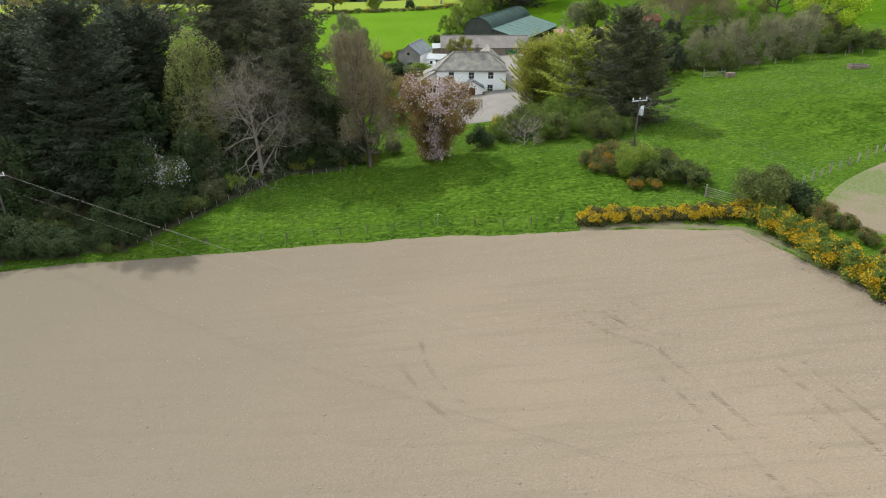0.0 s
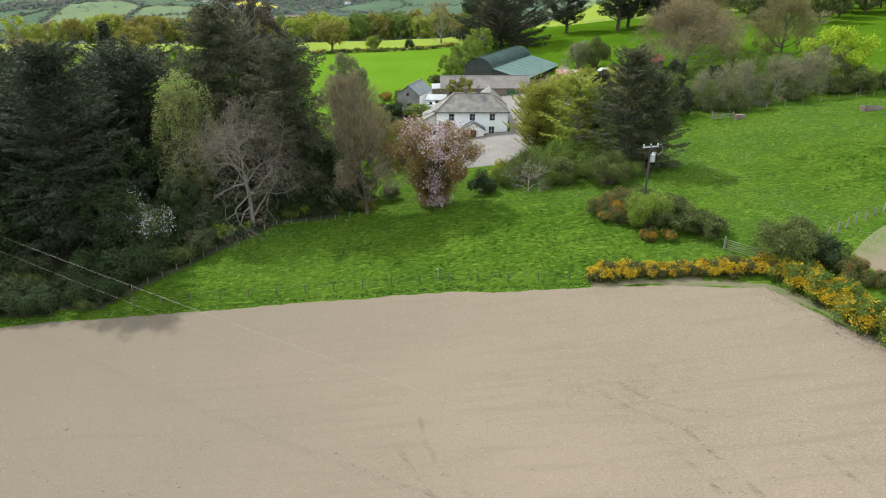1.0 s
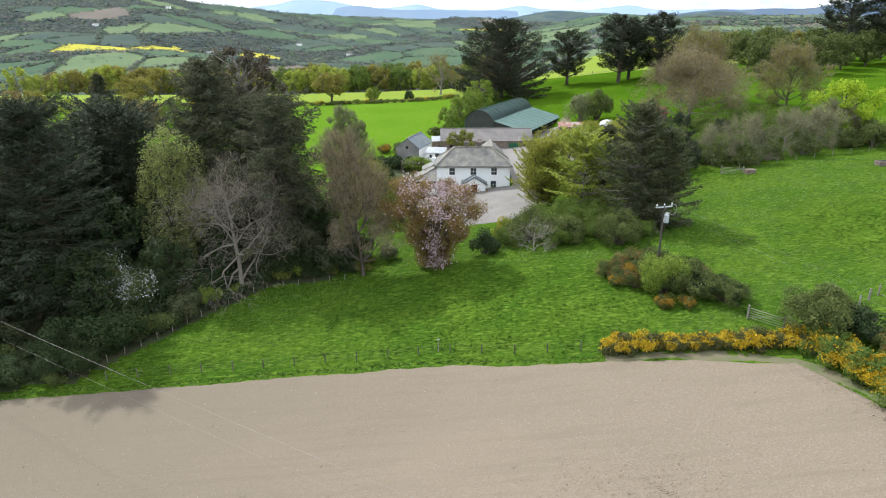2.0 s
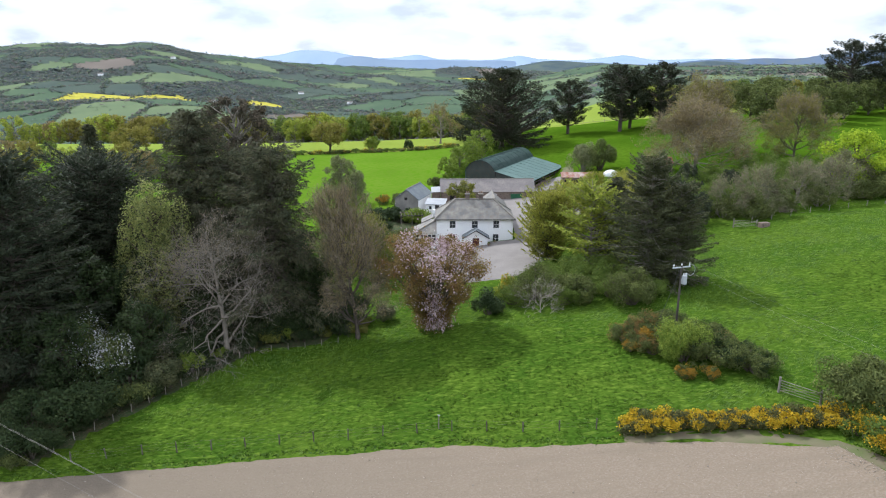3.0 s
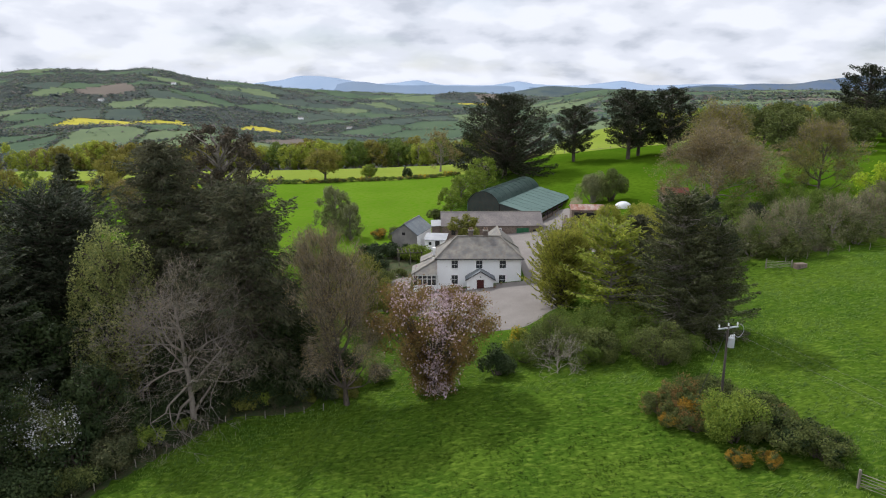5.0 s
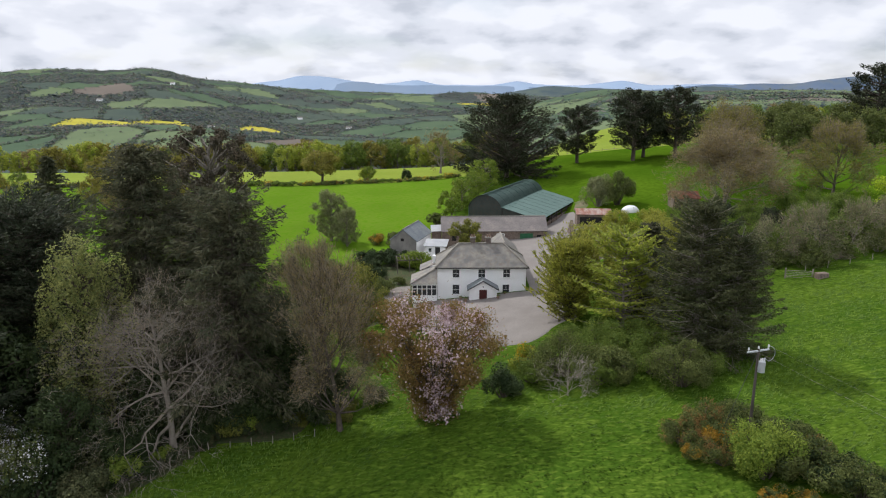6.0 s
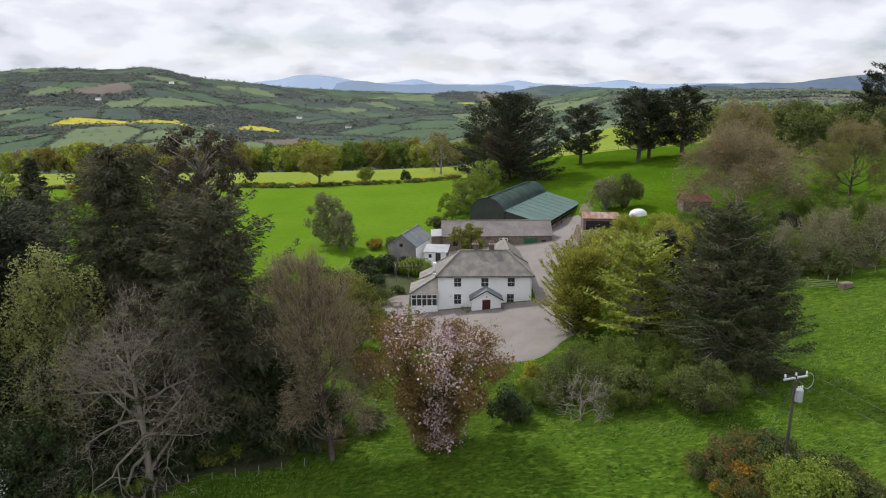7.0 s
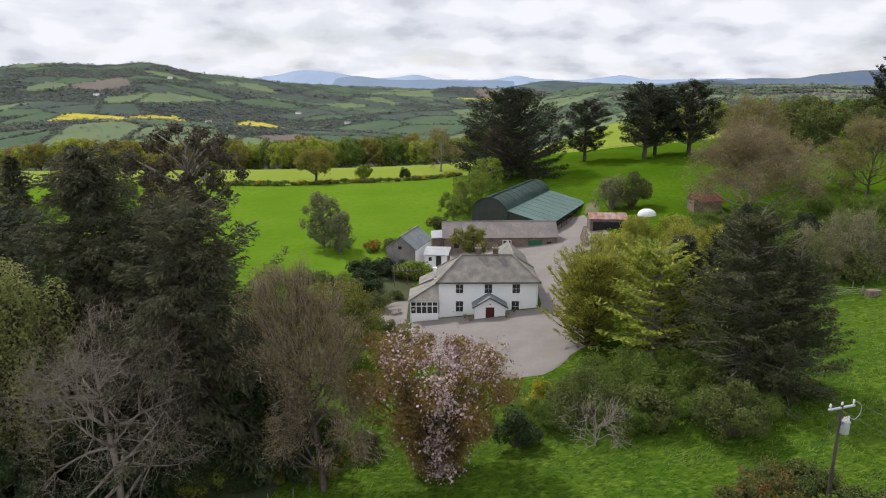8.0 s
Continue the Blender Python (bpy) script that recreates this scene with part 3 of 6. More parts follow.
def cherry(seed, h, r, bark, leaf, blossom, count=44000, size=0.2, lobes=120):
    """Meshes of an old cherry: stems fanning out of one foot into a wide crown, blossom thick on the hanging front boughs."""
    rng = np.random.default_rng(seed)
    c = []
    for k in range(lobes):
        u = (0.02 + 0.96 * (k + rng.uniform(0, 1)) / lobes) ** 0.85
        a = k * 2.4 + rng.uniform(-0.5, 0.5)
        q = np.interp(u, [0, 0.2, 0.45, 0.68, 0.88, 1], [0.16, 0.30, 0.66, 1.0, 0.86, 0.50]) * r * math.sqrt(rng.uniform(0.08, 0.9))
        c.append((math.cos(a) * q + 0.3 * (1 - u), math.sin(a) * q * 0.85, h * (0.03 + 0.88 * u), rng.uniform(0.10, 0.21) * r))
    c = np.array(c)
    pick = c[rng.integers(0, lobes, count)]
    o = in_ball(rng, count, 0.3)
    p = pick[:, :3] + o * pick[:, 3:] * np.array([1, 1, 0.8]) + rng.normal(0, 0.10, (count, 3))
    stray = rng.uniform(size=count) < 0.10
    p[stray] += rng.normal(0, 0.55, (int(stray.sum()), 3))
    keep = (noise_mask(p, 0.55, seed) > 0.19) & (p[:, 2] > 0.08)
    p, o = p[keep], o[keep]
    u = p[:, 2] / h
    mid = 0.1 + 1.3 * u + 0.5 * np.sin(p[:, 2] * 0.9)
    wide = np.interp(u, [0, 0.25, 0.55, 0.85, 1], [1.8, 1.3, 0.9, 1.5, 2.0])
    hang = np.exp(-((p[:, 0] - mid) / wide) ** 2) * (p[:, 1] < 0.05 * r)
    crown = smooth(0.62, 0.9, u)
    chance = (0.04 + 0.66 * hang + 0.22 * crown * (p[:, 0] > -0.55 * r)) * smooth(0.30, 0.52, noise_mask(p + 3.0, 0.9, seed + 3))
    pink = rng.uniform(size=len(p)) < chance
    segs = []
    for x, y, z, s in c:
        b = np.array([0.25 + 0.05 * x, 0.05 * y, max(0.2, 0.25 * z)])
        m = (b + np.array([x, y, z])) / 2 + np.array([0.12 * x, 0.12 * y, 0.08 * h])
        segs += [(0.25, 0, -0.2, *b, 0.12, 0.08), (*b, *m, 0.08, 0.05), (*m, x, y, z, 0.05, 0.02)]
        for k in range(5):
            segs.append((x, y, z, *(np.array([x, y, z]) + rng.normal(0, 0.6, 3) * s), 0.02, 0.008))
    made = [("trunk", stick_mesh("trunk", segs, bark))]
    v, f = leaves(rng, p[~pink], size, size * 0.6, normal=o[~pink] + np.array([0, 0, 0.25]))
    made.append(("crown", mesh_of("crown", v, f, 4, leaf)))
    v, f = leaves(rng, p[pink] + o[pink] * 0.12, size * 1.05, size * 0.9)
    made.append(("blossom", mesh_of("blossom", v, f, 4, blossom)))
    return made


def noise_mask(p, scale, seed):
    """A cheap clumpy value from 0 to 1 at each point."""
    a = np.sin(p[:, 0] * scale * 2.1 + seed) + np.sin(p[:, 1] * scale * 2.7 + seed * 1.7) + np.sin(p[:, 2] * scale * 3.1 + seed * 0.6)
    b = np.sin((p[:, 0] + p[:, 2]) * scale * 5.3 + seed) + np.sin((p[:, 1] - p[:, 2]) * scale * 6.1)
    return np.clip(0.5 + (a * 0.6 + b * 0.4) / 4.2, 0, 1)


def conifer(seed, h, r, bark, leaf, droop=0.25, gap=0.44, sprays=80, length=0.62, width=0.13, low=0.06, shape=0.8, ragged=0.25, per=8, lift=0.0, flat=0.5, tangle=0.1, hang=0.0):
    """Meshes of a conifer: trunk with boughs in whorls, and the needle sprays along them."""
    rng = np.random.default_rng(seed)
    segs, pts, ways = [], [], []
    lean = rng.normal(0, 0.012, 2)
    trunk = lambda z: np.array([lean[0] * z + 0.12 * math.sin(z * 0.4 + seed), lean[1] * z, z])
    n = 10
    for i in range(n):
        a, b = h * i / n, h * (i + 1) / n
        segs.append((*trunk(a), *trunk(b), h * 0.017 * (1.04 - i / n), h * 0.017 * (1.03 - (i + 1) / n)))
    z = h * low
    while z < h * 0.985:
        u = (z / h - low) / (1 - low)
        reach = r * (1 - u) ** shape * (0.55 + 0.45 * min(1, u * 6 + 0.3))
        for k in range(per):
            a = rng.uniform(0, math.tau)
            ln = max(0.35, reach * rng.uniform(1 - ragged * 1.6, 1 + ragged))
            slope = 0.55 * u - droop + rng.normal(0, tangle) + lift
            d = np.array([math.cos(a), math.sin(a), slope])
            base = trunk(min(h * 0.98, z + rng.uniform(-3, 3) * tangle))
            mid = base + d * ln * 0.55
            end = mid + np.array([d[0], d[1], slope - droop * 0.35 + 0.15]) * ln * 0.45
            segs.append((*base, *mid, 0.035 + ln * 0.008, 0.03))
            segs.append((*mid, *end, 0.03, 0.01))
            m = int(sprays * (0.25 + 0.75 * ln / max(r, 0.1)))
            w = np.sqrt(rng.uniform(0.04, 1.0, m))[:, None]
            line = np.where(w < 0.55, base + (mid - base) * w / 0.55, mid + (end - mid) * (w - 0.55) / 0.45)
            side = np.array([-d[1], d[0], 0]) * rng.normal(0, 1, (m, 1)) * (0.22 + 0.24 * ln * (1.05 - w)) * (1 - 0.35 * hang)
            pts.append(line + side + np.array([0, 0, -0.10 - 0.5 * hang]) * np.abs(rng.normal(0, 1, (m, 1))) * (1 + droop))
            ways.append(d * 0.8 + side * 1.2 + np.array([0, 0, -0.35 * droop - 0.05 - 0.7 * hang]))
        z += gap * rng.uniform(0.75, 1.25) * (0.6 + 0.4 * (1 - u))
    p, w = np.concatenate(pts), np.concatenate(ways)
    v, f = leaves(rng, p, length, width, along=w, flat=flat)
    return [("trunk", stick_mesh("trunk", segs, bark)), ("crown", mesh_of("crown", v, f, 4, leaf))]


def shrub(seed, h, r, bark, leaf, count=4500, size=0.22, lobes=9, accent=None, accent_share=0.3, deep=None, top_only=False):
    """Meshes of a bush: stems, and leaves in uneven lobes with gaps; accent flowers on the outside."""
    rng = np.random.default_rng(seed)
    c = []
    for k in range(lobes):
        a, q = rng.uniform(0, math.tau), math.sqrt(rng.uniform(0, 1)) * (0.66 if lobes < 13 else 0.8)
        z = rng.uniform(0.30, 0.72) * (1.12 - 0.5 * q)
        c.append((math.cos(a) * q * r, math.sin(a) * q * r, z * h, rng.uniform(0.30, 0.5) if lobes < 13 else rng.uniform(0.18, 0.36)))
    c = np.array(c)
    pick = c[rng.integers(0, lobes, count)]
    off = in_ball(rng, count, 0.55)
    p = pick[:, :3] + off * pick[:, 3:] * np.array([r, r, h * 0.72])
    p = p + rng.normal(0, 0.08, p.shape)
    p[:, 2] = np.abs(p[:, 2]) * np.where(p[:, 2] < 0, 0.35, 1.0)
    keep = noise_mask(p, 0.9 / max(0.5, r * 0.35), seed) > 0.22
    p, off = p[keep], off[keep]
    segs = [(0.12 * x, 0.12 * y, -0.1, x * 0.8, y * 0.8, z, 0.05 + 0.01 * h, 0.02) for x, y, z, _ in c]
    for x, y, z, s in c:
        for k in range(5):
            e = np.array([x, y, z]) + rng.normal(0, 0.4, 3) * s * np.array([r, r, h * 0.7])
            segs.append((x * 0.8, y * 0.8, z, *e, 0.022, 0.008))
    made = [("stem", stick_mesh("stem", segs, bark))]
    if accent:
        first = (noise_mask(p, 1.3, seed + 3) < accent_share) & ((p[:, 2] > 0.35 * h) | (rng.uniform(size=len(p)) < 0.3))
        v, f = leaves(rng, p[first] + off[first] * 0.06, size * 0.8, size * 0.62)
        made.append(("blossom", mesh_of("blossom", v, f, 4, accent)))
        p, off = p[~first], off[~first]
    v, f = leaves(rng, p, size, size * 0.58, normal=off + np.array([0, 0, 0.25]))
    made.insert(1, ("foliage", mesh_of("foliage", v, f, 4, leaf)))
    return made


def plant(name, made, x, y, label, category="tree", group="", turn=0.0, scale=1.0, sink=0.05, tall=None):
    ob = thing(name, x, y, gz(x, y) - sink, turn, label, category, group)
    ob.scale = (scale, scale, tall or scale)
    for n, me in made:
        child(n, me, ob)
    return ob


def again(ob, x, y, turn, scale=1.0, label="", tall=None, sink=0.05):
    c = copy_thing(ob, pose(x, y, gz(x, y) - sink, 0, 0, turn))
    c.scale = (scale, scale, tall or scale)
    return tagged(c, label)


# ---- ground: one sheet to the horizon ----
SPAN = 118.0


def field_sites():
    """Centres of the far fields, on an uneven lattice turned to the valley, and what grows on each."""
    rng = np.random.default_rng(11)
    gi, gj = np.meshgrid(np.arange(-50, 51), np.arange(-15, 51))
    u = (gi + 0.5 * (gj % 2)) * SPAN + rng.uniform(-46, 46, gi.shape)
    v = gj * SPAN + rng.uniform(-46, 46, gi.shape)
    x, y = 0.94 * u - 0.34 * v, 0.34 * u + 0.94 * v
    kind = rng.choice(6, gi.shape, p=[0.245, 0.25, 0.15, 0.015, 0.0, 0.34])
    x[rng.uniform(size=x.shape) < 0.22] += 1e6
    return x, y, kind


SITE_X, SITE_Y, SITE_KIND = field_sites()


def nearest_site(px, py):
    """Kind of the field at each place, and how far off its border lies."""
    px, py = np.ravel(px), np.ravel(py)
    wx, wy = px + 25 * np.sin(py * 0.004), py + 20 * np.sin(px * 0.005)
    i0 = np.floor((0.94 * wx + 0.34 * wy) / SPAN).astype(int) + 50
    j0 = np.floor((0.94 * wy - 0.34 * wx) / SPAN).astype(int) + 15
    best, second, kind = np.full(len(px), 1e9), np.full(len(px), 1e9), np.zeros(len(px), int)
    for dj in (-2, -1, 0, 1, 2):
        for di in (-2, -1, 0, 1, 2):
            i, j = np.clip(i0 + di, 0, 100), np.clip(j0 + dj, 0, 65)
            d = np.hypot(SITE_X[j, i] - wx, SITE_Y[j, i] - wy)
            closer = d < best
            second = np.where(closer, best, np.minimum(second, d))
            kind = np.where(closer, SITE_KIND[j, i], kind)
            best = np.where(closer, d, best)
    return kind, (second - best) * 0.5


BEARING = SITE_X / np.where(np.abs(SITE_Y) < 50, 50, SITE_Y)
hill = (BEARING > 0.06) & (BEARING < 0.70) & (SITE_Y < 3200) & (SITE_Y > 300)
SITE_KIND[hill & (SITE_KIND == 5)] = 2
SITE_KIND[hill & (SITE_KIND == 1)] = 0



def patch(q0, q1, y0, y1, what):
    """The same crop on all fields between two bearings and two distances."""
    SITE_KIND[(BEARING > q0) & (BEARING < q1) & (SITE_Y > y0) & (SITE_Y < y1)] = what


# woods, rape and bare land that stand out across the valley
patch(-0.60, -0.43, 2250, 2620, 5)
patch(-0.56, -0.47, 1890, 2000, 5)
patch(-0.40, -0.28, 1790, 1970, 5)
patch(-0.70, -0.56, 1290, 1480, 5)
patch(-0.26, -0.05, 1750, 1980, 5)
patch(-0.49, -0.41, 2020, 2150, 3)
for fx, fy in ((-690, 1440), (-685, 1560), (-640, 1650), (-486, 1706)):
    SITE_KIND[np.unravel_index(np.argmin((SITE_X - fx) ** 2 + (SITE_Y - fy) ** 2), SITE_KIND.shape)] = 4
patch(0.03, 0.08, 3180, 3300, 4)
patch(-0.63, -0.55, 1690, 1850, 2)
patch(-0.70, -0.55, 1080, 1270, 0)
patch(-0.53, -0.42, 1080, 1230, 2)

# distance haze is put into the pasture, tilled and wooded colours
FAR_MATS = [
    shade("hazed_pasture", (0.074, 0.108, 0.070), (0.090, 0.126, 0.078), scale=0.012, fine_scale=0.1, rough=0.95, spec=0.0),
    shade("hazed_dull_pasture", (0.068, 0.088, 0.076), (0.082, 0.102, 0.082), scale=0.012, fine_scale=0.1, rough=0.95, spec=0.0),
    shade("hazed_pale_pasture", (0.122, 0.158, 0.090), (0.142, 0.178, 0.098), scale=0.012, fine_scale=0.1, rough=0.95, spec=0.0),
    shade("hazed_tilled_land", (0.150, 0.130, 0.112), (0.172, 0.148, 0.126), scale=0.01, fine_scale=0.1, rough=0.95, spec=0.0),
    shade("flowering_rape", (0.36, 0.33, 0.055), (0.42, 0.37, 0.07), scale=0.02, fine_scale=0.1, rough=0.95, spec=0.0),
    shade("hazed_wooded_land", (0.062, 0.072, 0.070), (0.074, 0.082, 0.074), scale=0.02, fine_scale=0.2, rough=0.95, spec=0.0),
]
M_UPPER = shade("grazed_pasture", (0.092, 0.165, 0.013), (0.113, 0.19, 0.017), scale=0.06, fine=(0.08, 0.172, 0.005), fine_scale=0.9, bump=0.4, rough=0.9, spec=0.0)
M_HILL = shade("hill_pasture", (0.046, 0.095, 0.005), (0.072, 0.128, 0.008), scale=0.07, fine=(0.04, 0.084, 0.004), fine_scale=0.9, bump=0.5, rough=0.95, spec=0.0)
M_PALE = shade("dry_pasture", (0.17, 0.225, 0.022), (0.20, 0.245, 0.032), scale=0.05, fine=(0.15, 0.205, 0.02), fine_scale=0.8, rough=0.95, spec=0.05)


def hedge_y(x):
    return 233 + 0.035 * x + 2.0 * np.sin(x * 0.05)


def edge_y(x):
    """Far edge of the ploughed field."""
    x = np.asarray(x, float)
    return 67.0 - 0.0060 * np.maximum(-x - 20, 0) ** 1.85 - 0.0050 * np.maximum(x - 2, 0) ** 2 - 1.4 * smooth(0, 9, x) * smooth(34, 28, x) + 0.05 * np.sin(x * 0.9) + 0.05 * np.sin(x * 2.3)


def side_x(y):
    """Right edge of the ploughed field, along the second gorse bank."""
    y = np.asarray(y, float)
    return 30.5 + 0.0 * y + 7.2 * smooth(64, 42, y) + 0.12 * (42 - np.minimum(y, 42)) + 0.2 * np.sin(y * 0.8)


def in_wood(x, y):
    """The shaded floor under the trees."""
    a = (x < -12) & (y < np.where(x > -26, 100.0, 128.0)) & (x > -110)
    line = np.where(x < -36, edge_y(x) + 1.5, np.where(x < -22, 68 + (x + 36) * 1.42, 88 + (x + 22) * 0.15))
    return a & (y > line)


def build_ground():
    ys = list(np.arange(-70, 132, 1.25))
    while ys[-1] < 4450:
        ys.append(ys[-1] + max(1.25, (ys[-1] - 60) * 0.0165))
    ys = np.array(ys)
    us = np.linspace(-1, 1, 401)
    X = us[None, :] * (95 + 0.80 * np.maximum(ys, 0))[:, None]
    Y = np.repeat(ys[:, None], len(us), 1)
    V = np.stack([X, Y, ground_z(X, Y)], -1).reshape(-1, 3)
    n = len(us)
    a = (np.arange(len(ys) - 1)[:, None] * n + np.arange(n - 1)[None, :]).ravel()
    F = np.stack([a, a + 1, a + n + 1, a + n], 1)
    cx, cy = V[F].mean(1)[:, 0], V[F].mean(1)[:, 1]
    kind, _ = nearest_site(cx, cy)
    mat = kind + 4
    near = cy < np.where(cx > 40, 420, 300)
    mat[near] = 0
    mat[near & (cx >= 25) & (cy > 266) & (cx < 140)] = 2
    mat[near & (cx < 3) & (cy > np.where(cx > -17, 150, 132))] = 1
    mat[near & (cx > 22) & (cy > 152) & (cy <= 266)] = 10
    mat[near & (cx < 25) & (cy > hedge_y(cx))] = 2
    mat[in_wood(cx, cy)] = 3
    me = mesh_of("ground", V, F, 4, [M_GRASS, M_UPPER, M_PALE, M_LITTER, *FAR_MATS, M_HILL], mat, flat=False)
    return tagged(new("ground", me), "green pasture and patchwork farmland running down into a valley", "ground", kind="structure")


build_ground()


def sheet(name, inside, x0, x1, y0, y1, step, mat, lift, label, category, bumps=0.0):
    """A strip of other ground laid over the pasture: cells whose edge follows two curves."""
    y_lo, y_hi = inside
    xs = np.arange(x0, x1 + step, step)
    m = max(2, int((y1 - y0) / step))
    X = np.repeat(xs[None, :], m + 1, 0)
    s = np.linspace(0, 1, m + 1)[:, None]
    Y = y_lo(xs)[None, :] * (1 - s) + y_hi(xs)[None, :] * s
    Zs = ground_z(X, Y) + lift
    if bumps:
        rng = np.random.default_rng(5)
        Zs = Zs + rng.uniform(-bumps, bumps, Zs.shape)
    Zs[[0, -1], :] -= lift + 0.12
    Zs[:, [0, -1]] -= lift + 0.12
    V = np.stack([X, Y, Zs], -1).reshape(-1, 3)
    n = len(xs)
    a = (np.arange(m)[:, None] * n + np.arange(n - 1)[None, :]).ravel()
    F = np.stack([a, a + 1, a + n + 1, a + n], 1)
    return tagged(new(name, mesh_of(name, V, F, 4, mat, flat=False)), label, category, kind="structure")


def plough_top(x):
    """The far edge, then back along the second bank on the right."""
    ys = np.linspace(69, -60, 400)
    back = np.interp(x, side_x(ys), ys)
    return np.where(x > 30.5, np.minimum(edge_y(x), back), edge_y(x))


sheet("ploughed_field", (lambda x: np.full_like(x, -60.0), plough_top), -110, 45, -60, 67, 0.7, M_SOIL, 0.07, "dry pale-brown harrowed field with faint wheel marks", "field", 0.025)
sheet("gravel_yard", (lambda x: 105.5 + 6.0 * smooth(9, 16, x) + 9.0 * smooth(3.0, -5, x), lambda x: 125.75 + 0.0 * x + 2.0 * smooth(12.4, 13, x) * 12), -5.0, 17, 105, 126, 0.5, M_GRAVEL, 0.06, "grey gravel forecourt in front of the farmhouse", "yard")
sheet("farm_yard", (lambda x: 136 + 9.0 * smooth(-1, -4, x) - 0.0 * x, lambda x: 155.4 + 0.0 * x + 8 * smooth(19, 20, x) + 15 * smooth(20, 24, x)), -6, 29, 136, 156, 0.8, M_GRAVEL, 0.06, "worn concrete and gravel yard between farm buildings", "yard")


# ---- distant mountains ----
def ridge_line(name, dist, profile, base, mat, label, seed):
    q = np.linspace(-0.8, 0.8, 321)
    rng = np.random.default_rng(seed)
    rows = []
    for k, s in enumerate(np.linspace(0, 1, 9)):
        h = base + (profile(q) - base) * s
        y = np.full_like(q, dist - 420 * (1 - s))
        rough = np.convolve(np.random.default_rng(seed + 5).normal(0, 3.2, len(q) + 8), np.ones(5) / 5, "same")[4:-4]
        rows.append(np.stack([q * dist, y, h + rough * s + (rng.normal(0, 1.2, len(q)) if 0 < s < 1 else 0) + 31], 1))
    V = np.concatenate(rows)
    n = len(q)
    a = (np.arange(8)[:, None] * n + np.arange(n - 1)[None, :]).ravel()
    return tagged(new(name, mesh_of(name, V, np.stack([a, a + 1, a + n + 1, a + n], 1), 4, mat, flat=False)), label, "mountains", kind="structure")


def bell(q, c, w, h):
    return h * np.exp(-((q - c) / w) ** 2)


# aerial haze is put into these ridge colours, bluer with distance
M_BLUE = shade("hazed_mountain", (0.27, 0.35, 0.47), (0.31, 0.38, 0.49), scale=0.003, fine_scale=0.02, rough=1.0, spec=0.0)
M_SLOPE = shade("hazed_foothill", (0.175, 0.235, 0.325), (0.205, 0.26, 0.34), scale=0.003, fine_scale=0.02, rough=1.0, spec=0.0)
M_TEAL = shade("hazed_wooded_hill", (0.105, 0.145, 0.215), (0.128, 0.165, 0.225), scale=0.006, fine=(0.14, 0.165, 0.18), fine_scale=0.012, rough=1.0, spec=0.0)
M_FIRS = shade("hazed_wooded_ridge", (0.074, 0.098, 0.108), (0.092, 0.115, 0.116), scale=0.008, fine=(0.115, 0.14, 0.115), fine_scale=0.012, rough=1.0, spec=0.0)
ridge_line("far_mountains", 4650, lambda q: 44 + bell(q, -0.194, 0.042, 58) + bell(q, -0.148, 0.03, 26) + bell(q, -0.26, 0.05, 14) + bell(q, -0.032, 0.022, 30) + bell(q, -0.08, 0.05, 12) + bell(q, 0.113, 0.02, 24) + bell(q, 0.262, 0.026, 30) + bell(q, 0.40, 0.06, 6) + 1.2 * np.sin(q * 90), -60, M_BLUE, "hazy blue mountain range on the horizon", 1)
ridge_line("hazy_foothills", 4540, lambda q: 18 + bell(q, -0.12, 0.045, 48) + bell(q, -0.02, 0.06, 24) + bell(q, 0.08, 0.05, 20) + bell(q, 0.20, 0.05, 10), -90, M_SLOPE, "hazy blue-grey foothills below the mountains", 3)
ridge_line("wooded_hills", 4380, lambda q: -14 + bell(q, 0.63, 0.13, 112) + bell(q, 0.40, 0.10, 52) + bell(q, 0.46, 0.03, 6) + 1.5 * np.sin(q * 70), -120, M_TEAL, "hazy blue wooded hills far off", 2)
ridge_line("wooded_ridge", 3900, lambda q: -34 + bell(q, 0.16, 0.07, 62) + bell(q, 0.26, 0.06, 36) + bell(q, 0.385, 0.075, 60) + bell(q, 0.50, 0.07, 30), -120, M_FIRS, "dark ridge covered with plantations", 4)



def meadow_bounds():
    """The near meadow: from the plough's edge to the wood, the garden and the yard."""
    def low(x):
        return np.where(x > 30.0, 69.5, edge_y(x) + 0.25)

    def high(x):
        line = np.where(x < -22, 68 + (x + 36) * 1.42, 88 + (x + 22) * 0.15)
        top = line + (103.5 - line) * smooth(-15, -9, x) + 20 * smooth(18, 27, x)
        return np.maximum(top, low(x) + 0.6)

    return low, high


sheet("meadow", meadow_bounds(), -33, 78, 66, 124, 0.42, M_GRASS, 0.06, "lush uneven green meadow with tufts", "meadow", 0.09)


